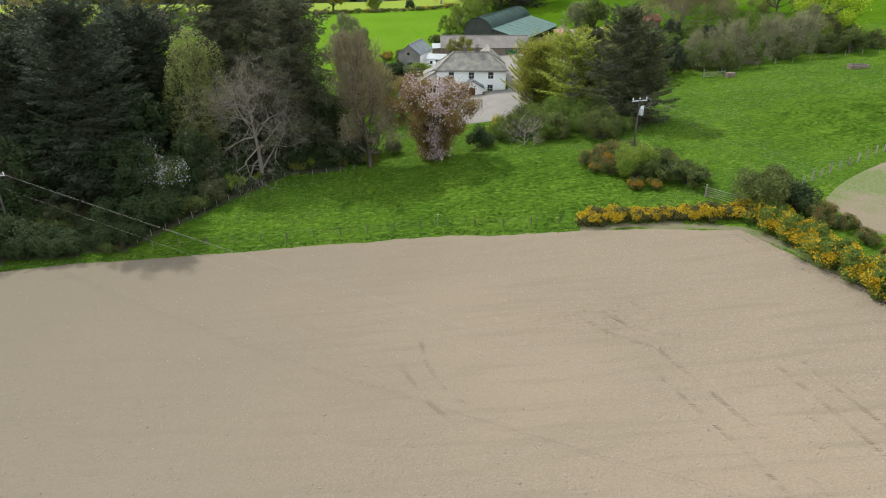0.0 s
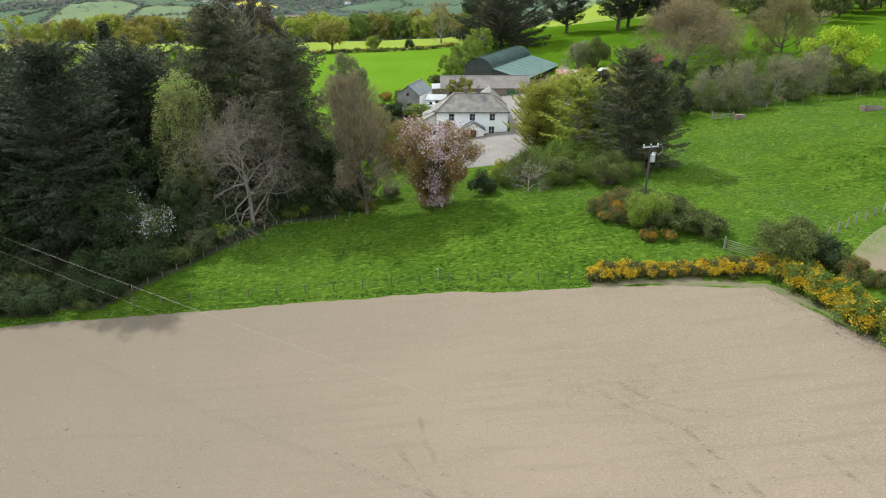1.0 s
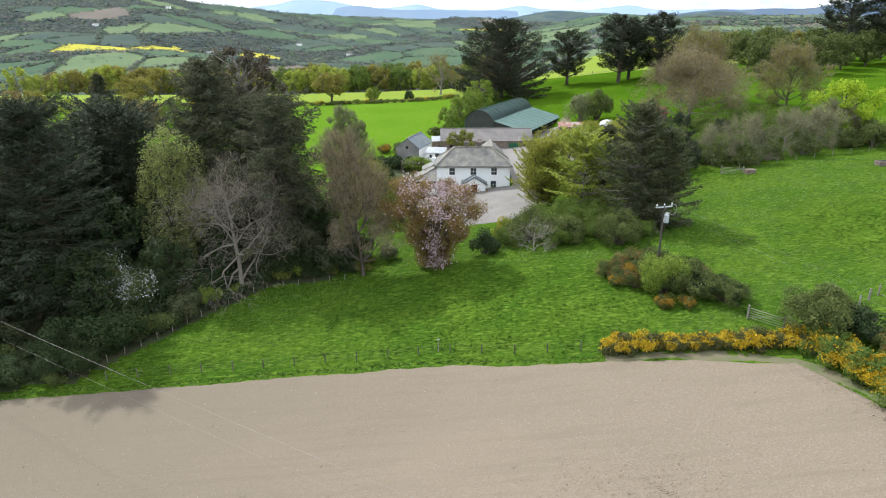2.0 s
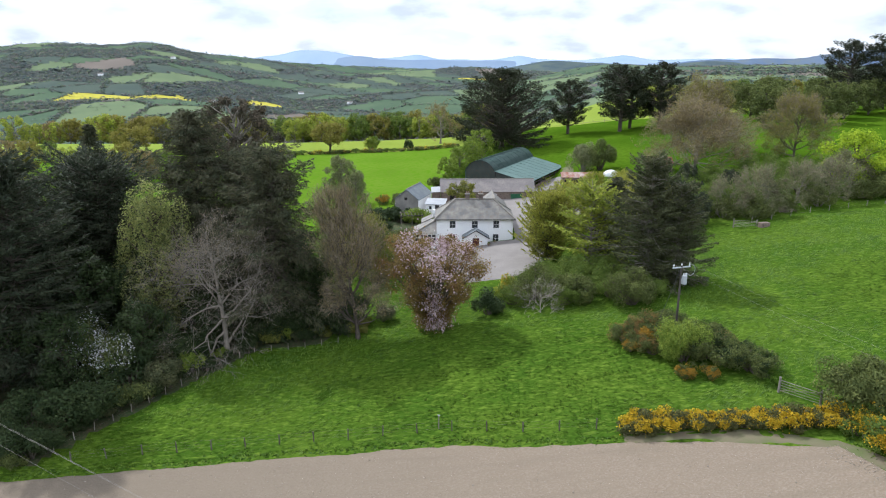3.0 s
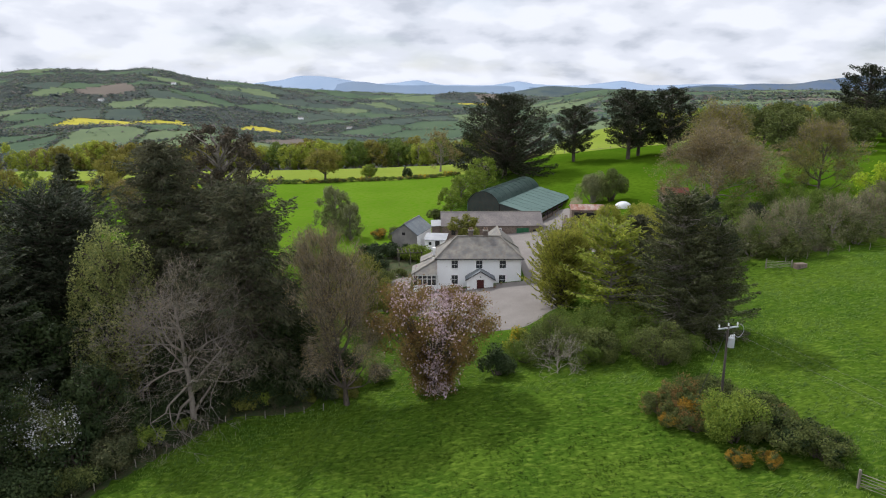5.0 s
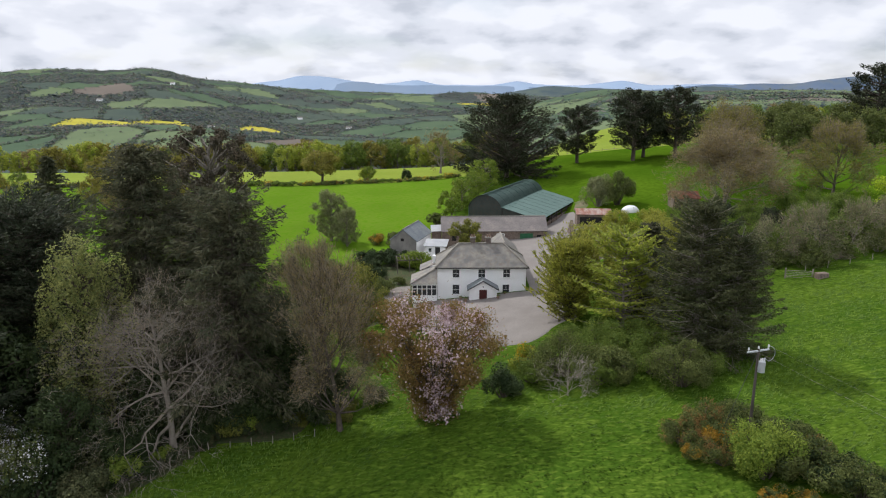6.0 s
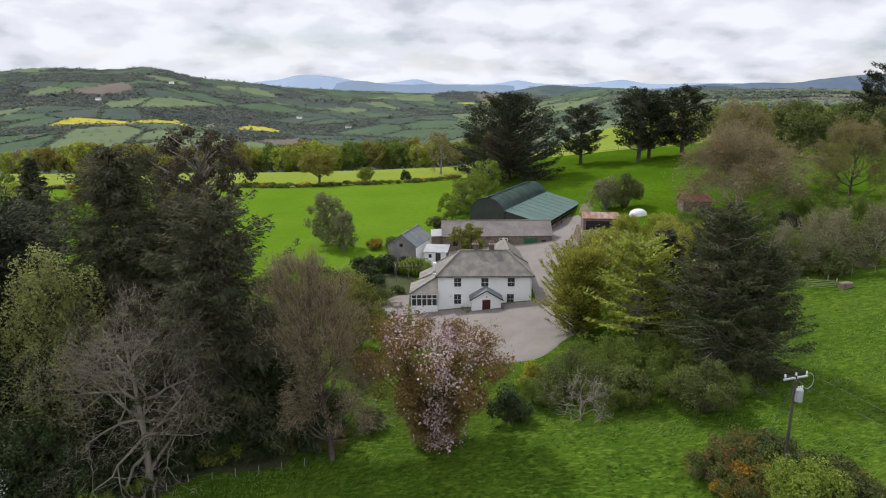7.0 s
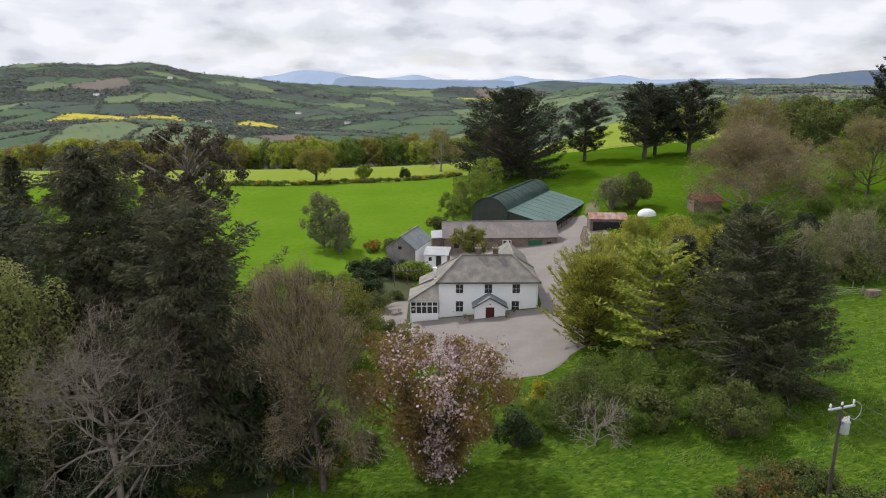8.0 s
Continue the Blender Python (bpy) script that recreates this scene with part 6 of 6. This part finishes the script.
def far_woods():
    """Hedges, copses and woods of the valley, seen from a kilometre and more."""
    rng = np.random.default_rng(23)
    n = 420000
    y = np.where(rng.uniform(size=n) < 0.12, 400 * 2.5 ** rng.uniform(0, 1, n), 950 * 4.4 ** rng.uniform(0, 1, n))
    x = y * rng.uniform(-0.70, 0.66, n)
    kind, border = nearest_site(x, y)
    wood = kind == 5
    keep = np.where(wood, rng.uniform(size=n) < 0.42, (border < 4.0 + 0.0008 * y) | (rng.uniform(size=n) < 0.012))
    keep &= rng.uniform(size=n) < np.where(wood, 1.0, 0.75)
    x, y, wood = x[keep], y[keep], wood[keep]
    if len(x) > 62000:
        pick = rng.permutation(len(x))[:62000]
        x, y, wood = x[pick], y[pick], wood[pick]
    z = ground_z(x, y)
    size = np.exp(rng.normal(0.78, 0.40, len(x))) * np.where(wood, 1.2, 0.95) * (0.9 + y / 12000)
    m = 6
    c = np.repeat(np.stack([x, y, z], 1), m, 0)
    s = np.repeat(size, m)[:, None]
    o = in_ball(rng, len(c), 0.6)
    o[:, 2] = np.abs(o[:, 2])
    p = c + o * s * np.array([1.25, 1.25, 1.35])
    a = rng.normal(size=p.shape)
    a[:, 2] *= 0.3
    a /= np.linalg.norm(a, axis=1, keepdims=True)
    b = np.cross(a, np.array([0, 0, 1.0]) + 0.5 * o)
    b /= np.linalg.norm(b, axis=1, keepdims=True) + 1e-6
    h = s * 0.55
    V = np.stack([p - a * h, p + b * h, p + a * h, p - b * h], 1).reshape(-1, 3)
    F = np.arange(len(V)).reshape(-1, 4)
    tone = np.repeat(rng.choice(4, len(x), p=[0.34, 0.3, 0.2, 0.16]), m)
    # foliage tones lifted and greyed, with the valley haze in the colour
    mats = [shade("hazed_foliage_" + k, a, b, scale=0.02, rough=0.95, island=0.25, spec=0.0, translucent=0.45) for k, a, b in (
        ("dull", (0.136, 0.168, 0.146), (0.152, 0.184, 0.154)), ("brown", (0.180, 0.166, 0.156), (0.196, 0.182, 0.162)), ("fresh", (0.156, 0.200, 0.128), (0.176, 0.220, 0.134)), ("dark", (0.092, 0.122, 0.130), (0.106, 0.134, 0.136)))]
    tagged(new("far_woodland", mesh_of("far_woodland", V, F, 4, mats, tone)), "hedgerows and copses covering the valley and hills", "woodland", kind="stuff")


far_woods()


# ---- fences and gates ----
def fence(name, spots, height, label, wires=3, post=0.06, rails=0, group="", wood=None):
    x0, y0 = spots[0]
    ob = thing(name, x0, y0, gz(x0, y0), 0, label, "fence", group)
    o = ob.matrix_world.translation
    rng = np.random.default_rng(len(spots))
    bm = rod(bmesh.new(), (0, 0, -0.3), (0, 0, height), post, post * 0.9, 6)
    shared = bpy.data.meshes.new("post")
    bm.to_mesh(shared)
    bm.free()
    shared.materials.append(wood or M_WOOD)
    tops = []
    for x, y in spots:
        z = gz(x, y)
        c = child("post", shared, ob)
        c.location = (x - o.x, y - o.y, z - o.z)
        c.rotation_euler = (rng.normal(0, 0.04), rng.normal(0, 0.04), rng.uniform(0, 6))
        c.scale = (1, 1, rng.uniform(0.88, 1.08))
        tops.append(Vector((x - o.x, y - o.y, z - o.z)))
    for k in range(wires):
        bm = bmesh.new()
        for a, b in zip(tops, tops[1:]):
            up = Vector((0, 0, height * (0.35 + 0.6 * k / max(1, wires - 1))))
            rod(bm, a + up, b + up, 0.004, sides=3)
        part("wire", bm, M_WIRE, ob)
    for k in range(rails):
        bm = bmesh.new()
        for a, b in zip(tops, tops[1:]):
            up = Vector((0, 0, height * (0.4 + 0.5 * k / max(1, rails - 1))))
            rod(bm, a + up, b + up, 0.045, sides=4)
        part("rail", bm, M_WOOD, ob)
    return ob


fence("field_fence", [(x, float(edge_y(x)) + 1.7) for x in np.arange(-33, 15, 3.05)], 1.05, "post and wire fence between the plough and the meadow", wood=M_POST)
fence("wood_fence", [(-35.5 + 1.1 * i, 69.8 + 1.52 * i) for i in range(12)] + [(-22.0 + 1.9 * i, 87.6 + 0.25 * i) for i in range(6)], 0.8, "low post and wire fence along the wood", 1, 0.045)
fence("bank_fence", [(40.1 + 1.45 * i, 69.8 + 0.93 * i - 0.013 * i * i) for i in range(20)], 1.25, "old grey wooden posts and wire on a bank", 3, 0.10)
fence("far_fence", [(50 + 3.4 * i, 121.5 + 0.55 * i) for i in range(10)], 1.0, "low post and wire fence on the pasture's edge", 2, 0.05)
fence("hill_fence", [(44 + 4 * i, 268 - 0.5 * i) for i in range(14)], 1.2, "thin fence under the pines", 1, 0.08, 1)


def gate(x, y, turn, w, label, mat):
    ob = thing("field_gate", x, y, gz(x, y), turn, label, "gate")
    for u in (0, w):
        part("gatepost", rod(bmesh.new(), (u, 0, -0.3), (u, 0, 1.5), 0.11, 0.10, 8), M_WOOD, ob)
    for k in range(5):
        part("bar", rod(bmesh.new(), (0.1, 0, 0.25 + 0.24 * k), (w - 0.1, 0, 0.25 + 0.24 * k), 0.028, sides=6), mat, ob)
    part("brace", rod(bmesh.new(), (0.1, 0.03, 0.25), (w - 0.1, 0.03, 1.2), 0.028, sides=6), mat, ob)
    return ob


gate(29.4, 69.6, -48, 3.4, "grey barred field gate by the gorse", M_WOOD)
gate(46.2, 119.5, -12, 3.4, "old wooden gate by a stone trough", M_WOOD)
trough = thing("stone_trough", 50.4, 118.2, gz(50.4, 118.2), 10, "grey stone water trough", "trough")
part("body", box(-0.8, 0.8, -0.45, 0.45, -0.1, 0.75, 0.05), M_STONE, trough)
feeder = thing("cattle_feeder", 71.0, 116.0, gz(71.0, 116.0), 5, "dark weathered feed trough in the pasture", "trough")
part("body", box(-1.6, 1.6, -0.7, 0.7, -0.1, 0.7, 0.06), M_STONE, feeder)
# dark sheet on the solid block paints the shade of a hollow
part("hollow_shade", box(-1.4, 1.4, -0.5, 0.5, 0.7, 0.706), M_DARK, feeder)
sign = thing("white_marker", -0.6, 69.2, gz(-0.6, 69.2), 0, "white-topped marker post in the fence", "post")
part("stake", rod(bmesh.new(), (0, 0, -0.2), (0, 0, 1.35), 0.05, 0.045, 6), M_WOOD, sign)
part("cap", box(-0.10, 0.10, -0.04, 0.04, 1.3, 1.42, 0.01), M_ZINC, sign)


# ---- power line ----
def power_pole(x, y, top, turn, transformer, label):
    g = gz(x, y)
    h = top - g
    ob = thing("power_pole", x, y, g, turn, label, "pole")
    part("pole", rod(bmesh.new(), (0, 0, -0.5), (0, 0, h), 0.13, 0.09, 10), M_POLE, ob)
    arm = part("crossarm", box(-1.05, 1.05, -0.07, 0.07, h - 0.24, h - 0.13, 0.01), M_METAL, ob)
    for u in (-0.95, 0.0, 0.95):
        bm = rod(bmesh.new(), (u, 0, h - 0.12), (u, 0, h + 0.10), 0.03, 0.03, 6)
        rod(bm, (u, 0, h + 0.02), (u, 0, h + 0.20), 0.075, 0.05, 8)
        part("insulator", bm, M_PORCELAIN, arm)
    if transformer:
        t = part("transformer", rod(bmesh.new(), (0.38, -0.1, h - 1.95), (0.38, -0.1, h - 1.1), 0.27, 0.27, 14), M_METAL, ob)
        for u in (0.25, 0.42, 0.6):
            part("bushing", rod(bmesh.new(), (u, -0.1, h - 1.15), (u, -0.1, h - 0.82), 0.06, 0.045, 8), M_PORCELAIN, t)
        part("bracket", box(0.0, 0.2, -0.15, 0.0, h - 1.9, h - 1.35), M_METAL, ob)
        bm = bmesh.new()
        pts = [Vector((1.0 + 0.62 * math.sin(a), -0.05, h - 0.55 + 0.62 * math.cos(a))) for a in np.linspace(0.1, 3.0, 12)] + [Vector((0.6, -0.1, h - 0.85))]
        for a, b in zip(pts, pts[1:]):
            rod(bm, a, b, 0.022, sides=4)
        part("jumper_cable", bm, M_ZINC, ob)
        part("stay_wire", rod(bmesh.new(), (-0.1, 0, h - 0.4), (-2.3, 0.9, 0.2), 0.022, sides=4), M_FRAME, ob)
    return ob


def cable(name, a, b, sag, label, r=0.008):
    a, b = Vector(a), Vector(b)
    pts = [a.lerp(b, s) - Vector((0, 0, sag * 4 * s * (1 - s))) for s in np.linspace(0, 1, 25)]
    turn = (b - a).to_track_quat("Z", "Y").to_matrix()
    bm = bmesh.new()
    rings = [[bm.verts.new(p + turn @ Vector((r * math.cos(k * math.tau / 4), r * math.sin(k * math.tau / 4), 0))) for k in range(4)] for p in pts]
    for u, v in zip(rings, rings[1:]):
        for k in range(4):
            bm.faces.new((u[k], u[(k + 1) % 4], v[(k + 1) % 4], v[k]))
    me = bpy.data.meshes.new(name)
    bm.to_mesh(me)
    bm.free()
    me.materials.append(M_WIRE)
    return tagged(new(name, me), label, "cable", "overhead wires")


power_pole(23.95, 80.7, 11.75, 18, True, "wooden power pole with a grey transformer")
for u in (-0.9, 0.9):
    cable("power_cable", (23.95 + u * 0.95, 80.7 + u * 0.31, 11.9), (56.0 + u, -7 + u * 0.3, 11.6), 1.0, "thin overhead wire across the pasture", 0.0045)
power_pole(-49.6, 69.5, 6.0, 35, False, "leaning wooden pole at the wood's edge")

for da, db, lab in ((0.0, 0.0, "overhead wire crossing the ploughed field"), (0.3, 0.35, "overhead wire crossing the ploughed field"), (-0.1, 1.75, "lower overhead wire crossing the ploughed field")):
    cable("field_cable", (-49.6 + da, 70.6 + da, 5.9 - db), (60 + da, 3.0, 8.0 - db), 0.9, lab, 0.008)



# ---- verge, stones and wheel marks ----
def verge():
    """Long grass where the plough meets the meadow and the bank."""
    rng = np.random.default_rng(62)
    n = 2200
    x = rng.uniform(-60, 15, n)
    y = edge_y(x) + rng.normal(0.35, 0.4, n)
    y2 = rng.uniform(30, 63, 700)
    x2 = side_x(y2) + rng.normal(0.9, 0.5, 700)
    x, y = np.concatenate([x, x2]), np.concatenate([y, y2])
    k = len(x)
    c = np.stack([x, y, ground_z(x, y) - 0.02], 1)
    h = rng.uniform(0.05, 0.2, (k, 1))
    a = rng.uniform(0, math.tau, k)
    side = np.stack([np.cos(a), np.sin(a), np.zeros(k)], 1) * rng.uniform(0.08, 0.2, (k, 1))
    tip = c + np.concatenate([rng.normal(0, 0.15, (k, 2)), h], 1)
    V = np.stack([c - side, c + side, tip], 1).reshape(-1, 3)
    tagged(new("verge_grass", mesh_of("verge_grass", V, np.arange(3 * k).reshape(-1, 3), 3, L_GRASS)), "rough grass fringe along the ploughed field", "grass", kind="stuff")


verge()


def meadow_blades():
    """Long blades laid over by the wind, thicker in tufts, all over the meadow."""
    rng = np.random.default_rng(64)
    n = 150000
    x, y = rng.uniform(-36, 76, n), rng.uniform(66, 122, n)
    low, high = meadow_bounds()
    tuft = noise_mask(np.stack([x, y, 0.4 * x - 0.7 * y], 1), 0.5, 8)
    keep = (y > low(x) + 0.1) & (y < high(x) - 0.2) & (rng.uniform(size=n) < 0.25 + 1.1 * tuft)
    x, y, tuft = x[keep], y[keep], tuft[keep]
    k = len(x)
    c = np.stack([x, y, ground_z(x, y) + 0.03], 1)
    a = 0.9 * np.sin(x * 0.11 + 0.05 * y) + 1.1 * np.sin(y * 0.15 - 0.04 * x) + rng.normal(0, 0.5, k)
    h = (rng.uniform(0.12, 0.28, k) * (0.6 + 0.8 * tuft))[:, None]
    way = np.stack([np.cos(a), np.sin(a), np.zeros(k)], 1)
    side = np.stack([-np.sin(a), np.cos(a), np.zeros(k)], 1) * rng.uniform(0.03, 0.065, (k, 1))
    tip = c + way * h * rng.uniform(0.6, 1.6, (k, 1)) + np.array([0, 0, 1.0]) * h * 0.75
    V = np.stack([c - side, c + side, tip], 1).reshape(-1, 3)
    tagged(new("meadow_blades", mesh_of("meadow_blades", V, np.arange(3 * k).reshape(-1, 3), 3, L_GRASS)), "long wind-laid green grass blades over the meadow", "grass", kind="stuff")


meadow_blades()


def field_stones():
    rng = np.random.default_rng(63)
    n = 11000
    x = rng.uniform(-58, 37, n)
    y = rng.uniform(12, 66, n)
    near_bank = rng.uniform(size=n) < 0.10
    y = np.where(near_bank, rng.uniform(44, 63, n), y)
    x = np.where(near_bank, side_x(y) - np.abs(rng.normal(0.8, 0.9, n)), x)
    keep = (y < edge_y(x) - 0.4) & (x < side_x(y) - 0.1)
    x, y = x[keep], y[keep]
    r = np.exp(rng.normal(-3.35, 0.38, len(x)))
    base = np.array([(1, 0, 0), (0, 1, 0), (-1, 0, 0), (0, -1, 0), (0, 0, 0.8), (0, 0, -0.6)], float)
    V = base[None] * r[:, None, None] * rng.uniform(0.7, 1.3, (len(x), 6, 3)) + np.stack([x, y, ground_z(x, y) + 0.085], 1)[:, None, :]
    tri = np.array([(0, 1, 4), (1, 2, 4), (2, 3, 4), (3, 0, 4), (1, 0, 5), (2, 1, 5), (3, 2, 5), (0, 3, 5)])
    F = (np.arange(len(x)) * 6)[:, None, None] + tri[None]
    tagged(new("field_stones", mesh_of("field_stones", V.reshape(-1, 3), F.reshape(-1, 3), 3, M_STONES)), "pale stones scattered over the ploughed soil", "stones", kind="stuff")


field_stones()


def turned_clods():
    """Redder clods where the harrow turned."""
    rng = np.random.default_rng(66)
    n = 1900
    x, y = rng.normal(13.5, 5.2, n), rng.normal(48.6, 2.0, n)
    y = np.round(y / 0.55) * 0.55 + rng.normal(0, 0.12, n) - 0.05 * (x - 13.5)
    r = np.exp(rng.normal(-3.6, 0.35, n))
    base = np.array([(1, 0, 0), (0, 1, 0), (-1, 0, 0), (0, -1, 0), (0, 0, 0.7), (0, 0, -0.6)], float)
    V = base[None] * r[:, None, None] * rng.uniform(0.6, 1.4, (n, 6, 3)) + np.stack([x, y, ground_z(x, y) + 0.07], 1)[:, None, :]
    tri = np.array([(0, 1, 4), (1, 2, 4), (2, 3, 4), (3, 0, 4), (1, 0, 5), (2, 1, 5), (3, 2, 5), (0, 3, 5)])
    F = (np.arange(n) * 6)[:, None, None] + tri[None]
    tagged(new("soil_clods", mesh_of("soil_clods", V.reshape(-1, 3), F.reshape(-1, 3), 3, M_CLOD)), "reddish-brown clods turned up in the harrowed soil", "clods", kind="stuff")


turned_clods()


def wheel_marks(name, path, gauge, seed, label):
    """A pair of tyre tracks pressed into the soil, cleat by cleat."""
    rng = np.random.default_rng(seed)
    pts = np.array(path, float)
    d = np.concatenate([[0], np.cumsum(np.hypot(*np.diff(pts, axis=0).T))])
    s = np.arange(0, d[-1], 0.22)
    x, y = np.interp(s, d, pts[:, 0]), np.interp(s, d, pts[:, 1])
    tx, ty = np.gradient(x), np.gradient(y)
    ln = np.hypot(tx, ty)
    tx, ty = tx / ln, ty / ln
    V = []
    for side in (-gauge / 2, gauge / 2):
        cx, cy = x - ty * side, y + tx * side
        for i in range(len(s)):
            if rng.uniform() < 0.3:
                continue
            w, l = 0.19, 0.028
            skew = 0.08
            q = [(-w, -l - skew), (w, -l + skew), (w, l + skew), (-w, l - skew)]
            for u, v in q:
                px, py = cx[i] - ty[i] * u + tx[i] * v, cy[i] + tx[i] * u + ty[i] * v
                V.append((px, py, 0))
    V = np.array(V)
    V[:, 2] = ground_z(V[:, 0], V[:, 1]) + 0.088
    tagged(new(name, mesh_of(name, V, np.arange(len(V)).reshape(-1, 4), 4, M_TRACK)), label, "wheel marks", kind="stuff")


wheel_marks("wheel_marks", [(16.0, 43.0), (18.0, 37.5), (20.4, 30.0), (22.5, 22.0), (23.5, 15.0)], 1.9, 1, "tractor tyre marks in the dry soil")
wheel_marks("wheel_marks", [(-2.8, 47.5), (-2.3, 44.0), (-0.8, 40.5), (1.0, 38.0)], 1.8, 2, "short tractor tyre marks in the dry soil")
wheel_marks("wheel_marks", [(12.5, 49.5), (14.6, 46.5), (17.0, 44.6), (20.0, 44.0), (23.0, 44.3)], 1.9, 3, "turning tyre marks in the dry soil")
wheel_marks("wheel_marks", [(25.5, 40.0), (27.0, 34.0), (28.4, 27.0), (29.5, 19.0)], 1.9, 4, "tractor tyre marks along the field side")


# ---- second field beyond the bank ----
sheet("side_field", (lambda x: 57.5 - 0.5 * (x - 42) + 3.0 * np.exp(-(x - 40.6) / 0.6), lambda x: 66.0 + 14.0 * (1 - np.exp(-(x - 40.6) / 12.0))), 40.6, 98, 56, 80, 0.6, M_WEEDY, 0.2, "brown soil of a second field, greening with weeds", "field", 0.03)


# ---- garden by the house ----
def pergola(x, y):
    ob = thing("pergola", x, y, gz(x, y), 8, "weathered wooden pergola with a bright green climber", "pergola")
    for u in (0, 2.0, 4.0):
        for v in (0, 3.0):
            part("post", box(u - 0.06, u + 0.06, v - 0.06, v + 0.06, -0.2, 2.3), M_POST, ob)
    for v in (0, 3.0):
        part("beam", box(-0.2, 4.2, v - 0.05, v + 0.05, 2.3, 2.42), M_POST, ob)
    for u in np.linspace(0, 4, 7):
        part("rafter", box(u - 0.04, u + 0.04, -0.25, 3.25, 2.42, 2.52), M_POST, ob)
    return ob


pergola(-7.9, 140.2)
climber = plant("climber", shrub(130, 3.2, 2.6, M_BARK, L_FRESH, count=5000, size=0.24), -4.6, 143.6, "bright green climbing plant over the pergola", "climber")
again(climber, -6.9, 144.0, 100, 0.85)
again(climber, -3.0, 142.2, 200, 0.7)
dk = plant("garden_hedge", shrub(134, 2.6, 2.2, M_BARK, L_DARK, count=3500, size=0.24), -8.8, 144.2, "dark evergreen hedge below the outbuilding", "hedge")
for bx, by, turn, k in ((-11.4, 145.4, 60, 1.15), (-6.4, 146.2, 120, 1.0), (-13.6, 146.5, 200, 1.3), (-10.6, 147.4, 260, 1.1), (-12.6, 141.0, 20, 1.2), (-10.6, 138.0, 80, 0.9), (-15.0, 136.0, 140, 1.3)):
    again(dk, bx, by, turn, k)
gb = plant("garden_bush", shrub(131, 2.6, 2.0, M_BARK, L_SHRUB, count=2600, size=0.25), -9.5, 131, "clipped garden bush by the terrace", "bush")
for bx, by, turn, k, lab in ((-12.5, 128, 40, 1.1, ""), (-14.5, 121, 90, 1.2, ""), (-13.5, 137, 200, 1.2, ""), (-10.2, 120.5, 250, 0.7, ""), (-16.0, 131.0, 20, 1.5, ""), (-18.5, 126.0, 70, 1.4, ""), (-19.5, 140.0, 120, 1.5, ""), (-1.5, 172.5, 170, 1.2, ""), (-5.5, 165.0, 220, 1.1, ""), (-9.0, 158.5, 270, 1.2, "")):
    again(gb, bx, by, turn, k)
plant("bush", shrub(132, 2.0, 2.2, M_BARK, L_SHRUB, count=2500, size=0.25, accent=L_RUSTY, accent_share=0.5), -13.5, 161, "gorse bush with orange flowers by the outbuilding", "bush")
gold = plant("garden_bush", shrub(133, 6.5, 3.4, M_BARK, L_GREEN, count=5000, size=0.28), -15.5, 103, "loose green shrub on the lawn", "bush")
again(gold, -20.0, 104.5, 120, 0.8)
for bx, by, turn, k in ((-17.4, 98.5, 60, 0.85), (-18.8, 100.5, 190, 1.0), (-14.4, 99.0, 310, 0.7)):
    again(gold, bx, by, turn, k)
for bx, by, turn, k in ((-18.0, 118.0, 30, 0.7), (-21.5, 113.0, 90, 0.6), (-16.5, 124.0, 150, 0.6), (-24.0, 121.0, 210, 0.75), (-20.0, 132.0, 270, 0.5), (-13.0, 132.0, 330, 0.45), (-9.0, 121.5, 50, 0.42), (-16.0, 141.0, 110, 0.45)):
    again(gold, bx, by, turn, k)
sheet("garden_bed", (lambda x: 117.0 + 0.6 * np.sin(x * 1.3), lambda x: 146.0 + 0.7 * np.sin(x * 1.1)), -17.5, -4.6, 117, 146, 0.5, M_LITTER, 0.03, "dark planted garden soil beside the house", "garden bed")
sheet("terrace", (lambda x: 124.5 + 2.0 * smooth(-7, -10, x), lambda x: 134.0 - 3.0 * smooth(-7, -10, x)), -10, -5.0, 125, 134, 0.5, M_GRAVEL, 0.05, "paved terrace beside the sun room", "terrace")
for bx, by, turn, k in ((-7.6, 122.2, 30, 0.75), (-5.6, 119.0, 100, 0.6), (-8.4, 117.6, 170, 0.9), (-6.4, 111.5, 240, 0.7), (-9.4, 125.4, 310, 0.6), (-10.6, 133.5, 40, 0.8), (-7.4, 134.6, 110, 0.6)):
    again(gb, bx, by, turn, k)
table = thing("garden_table", -7.2, 129.0, gz(-7.2, 129) + 0.05, 20, "small wooden garden table on the terrace", "table")
part("top", box(-0.8, 0.8, -0.45, 0.45, 0.70, 0.75, 0.01), M_WOOD, table)
for u in (-0.7, 0.7):
    for v in (-0.35, 0.35):
        part("leg", box(u - 0.04, u + 0.04, v - 0.04, v + 0.04, 0, 0.70), M_WOOD, table)
for px, py, k in ((7.5, 123.2, 1.0), (2.9, 123.4, 1.2), (2.2, 124.7, 1.0), (8.6, 124.8, 0.8)):
    pot = thing("flower_pot", px, py, gz(px, py) + 0.05, 0, "clay pot with flowers by the front door", "pot", "pots by the door")
    part("pot", rod(bmesh.new(), (0, 0, 0), (0, 0, 0.35 * k), 0.16 * k, 0.22 * k, 10), M_POT, pot)
    child("plant", shrub(140, 0.5 * k, 0.3 * k, M_BARK, L_GREEN, count=160, size=0.12, lobes=4, accent=L_PINK, accent_share=0.4)[1][1], pot).location = (0, 0, 0.3 * k)
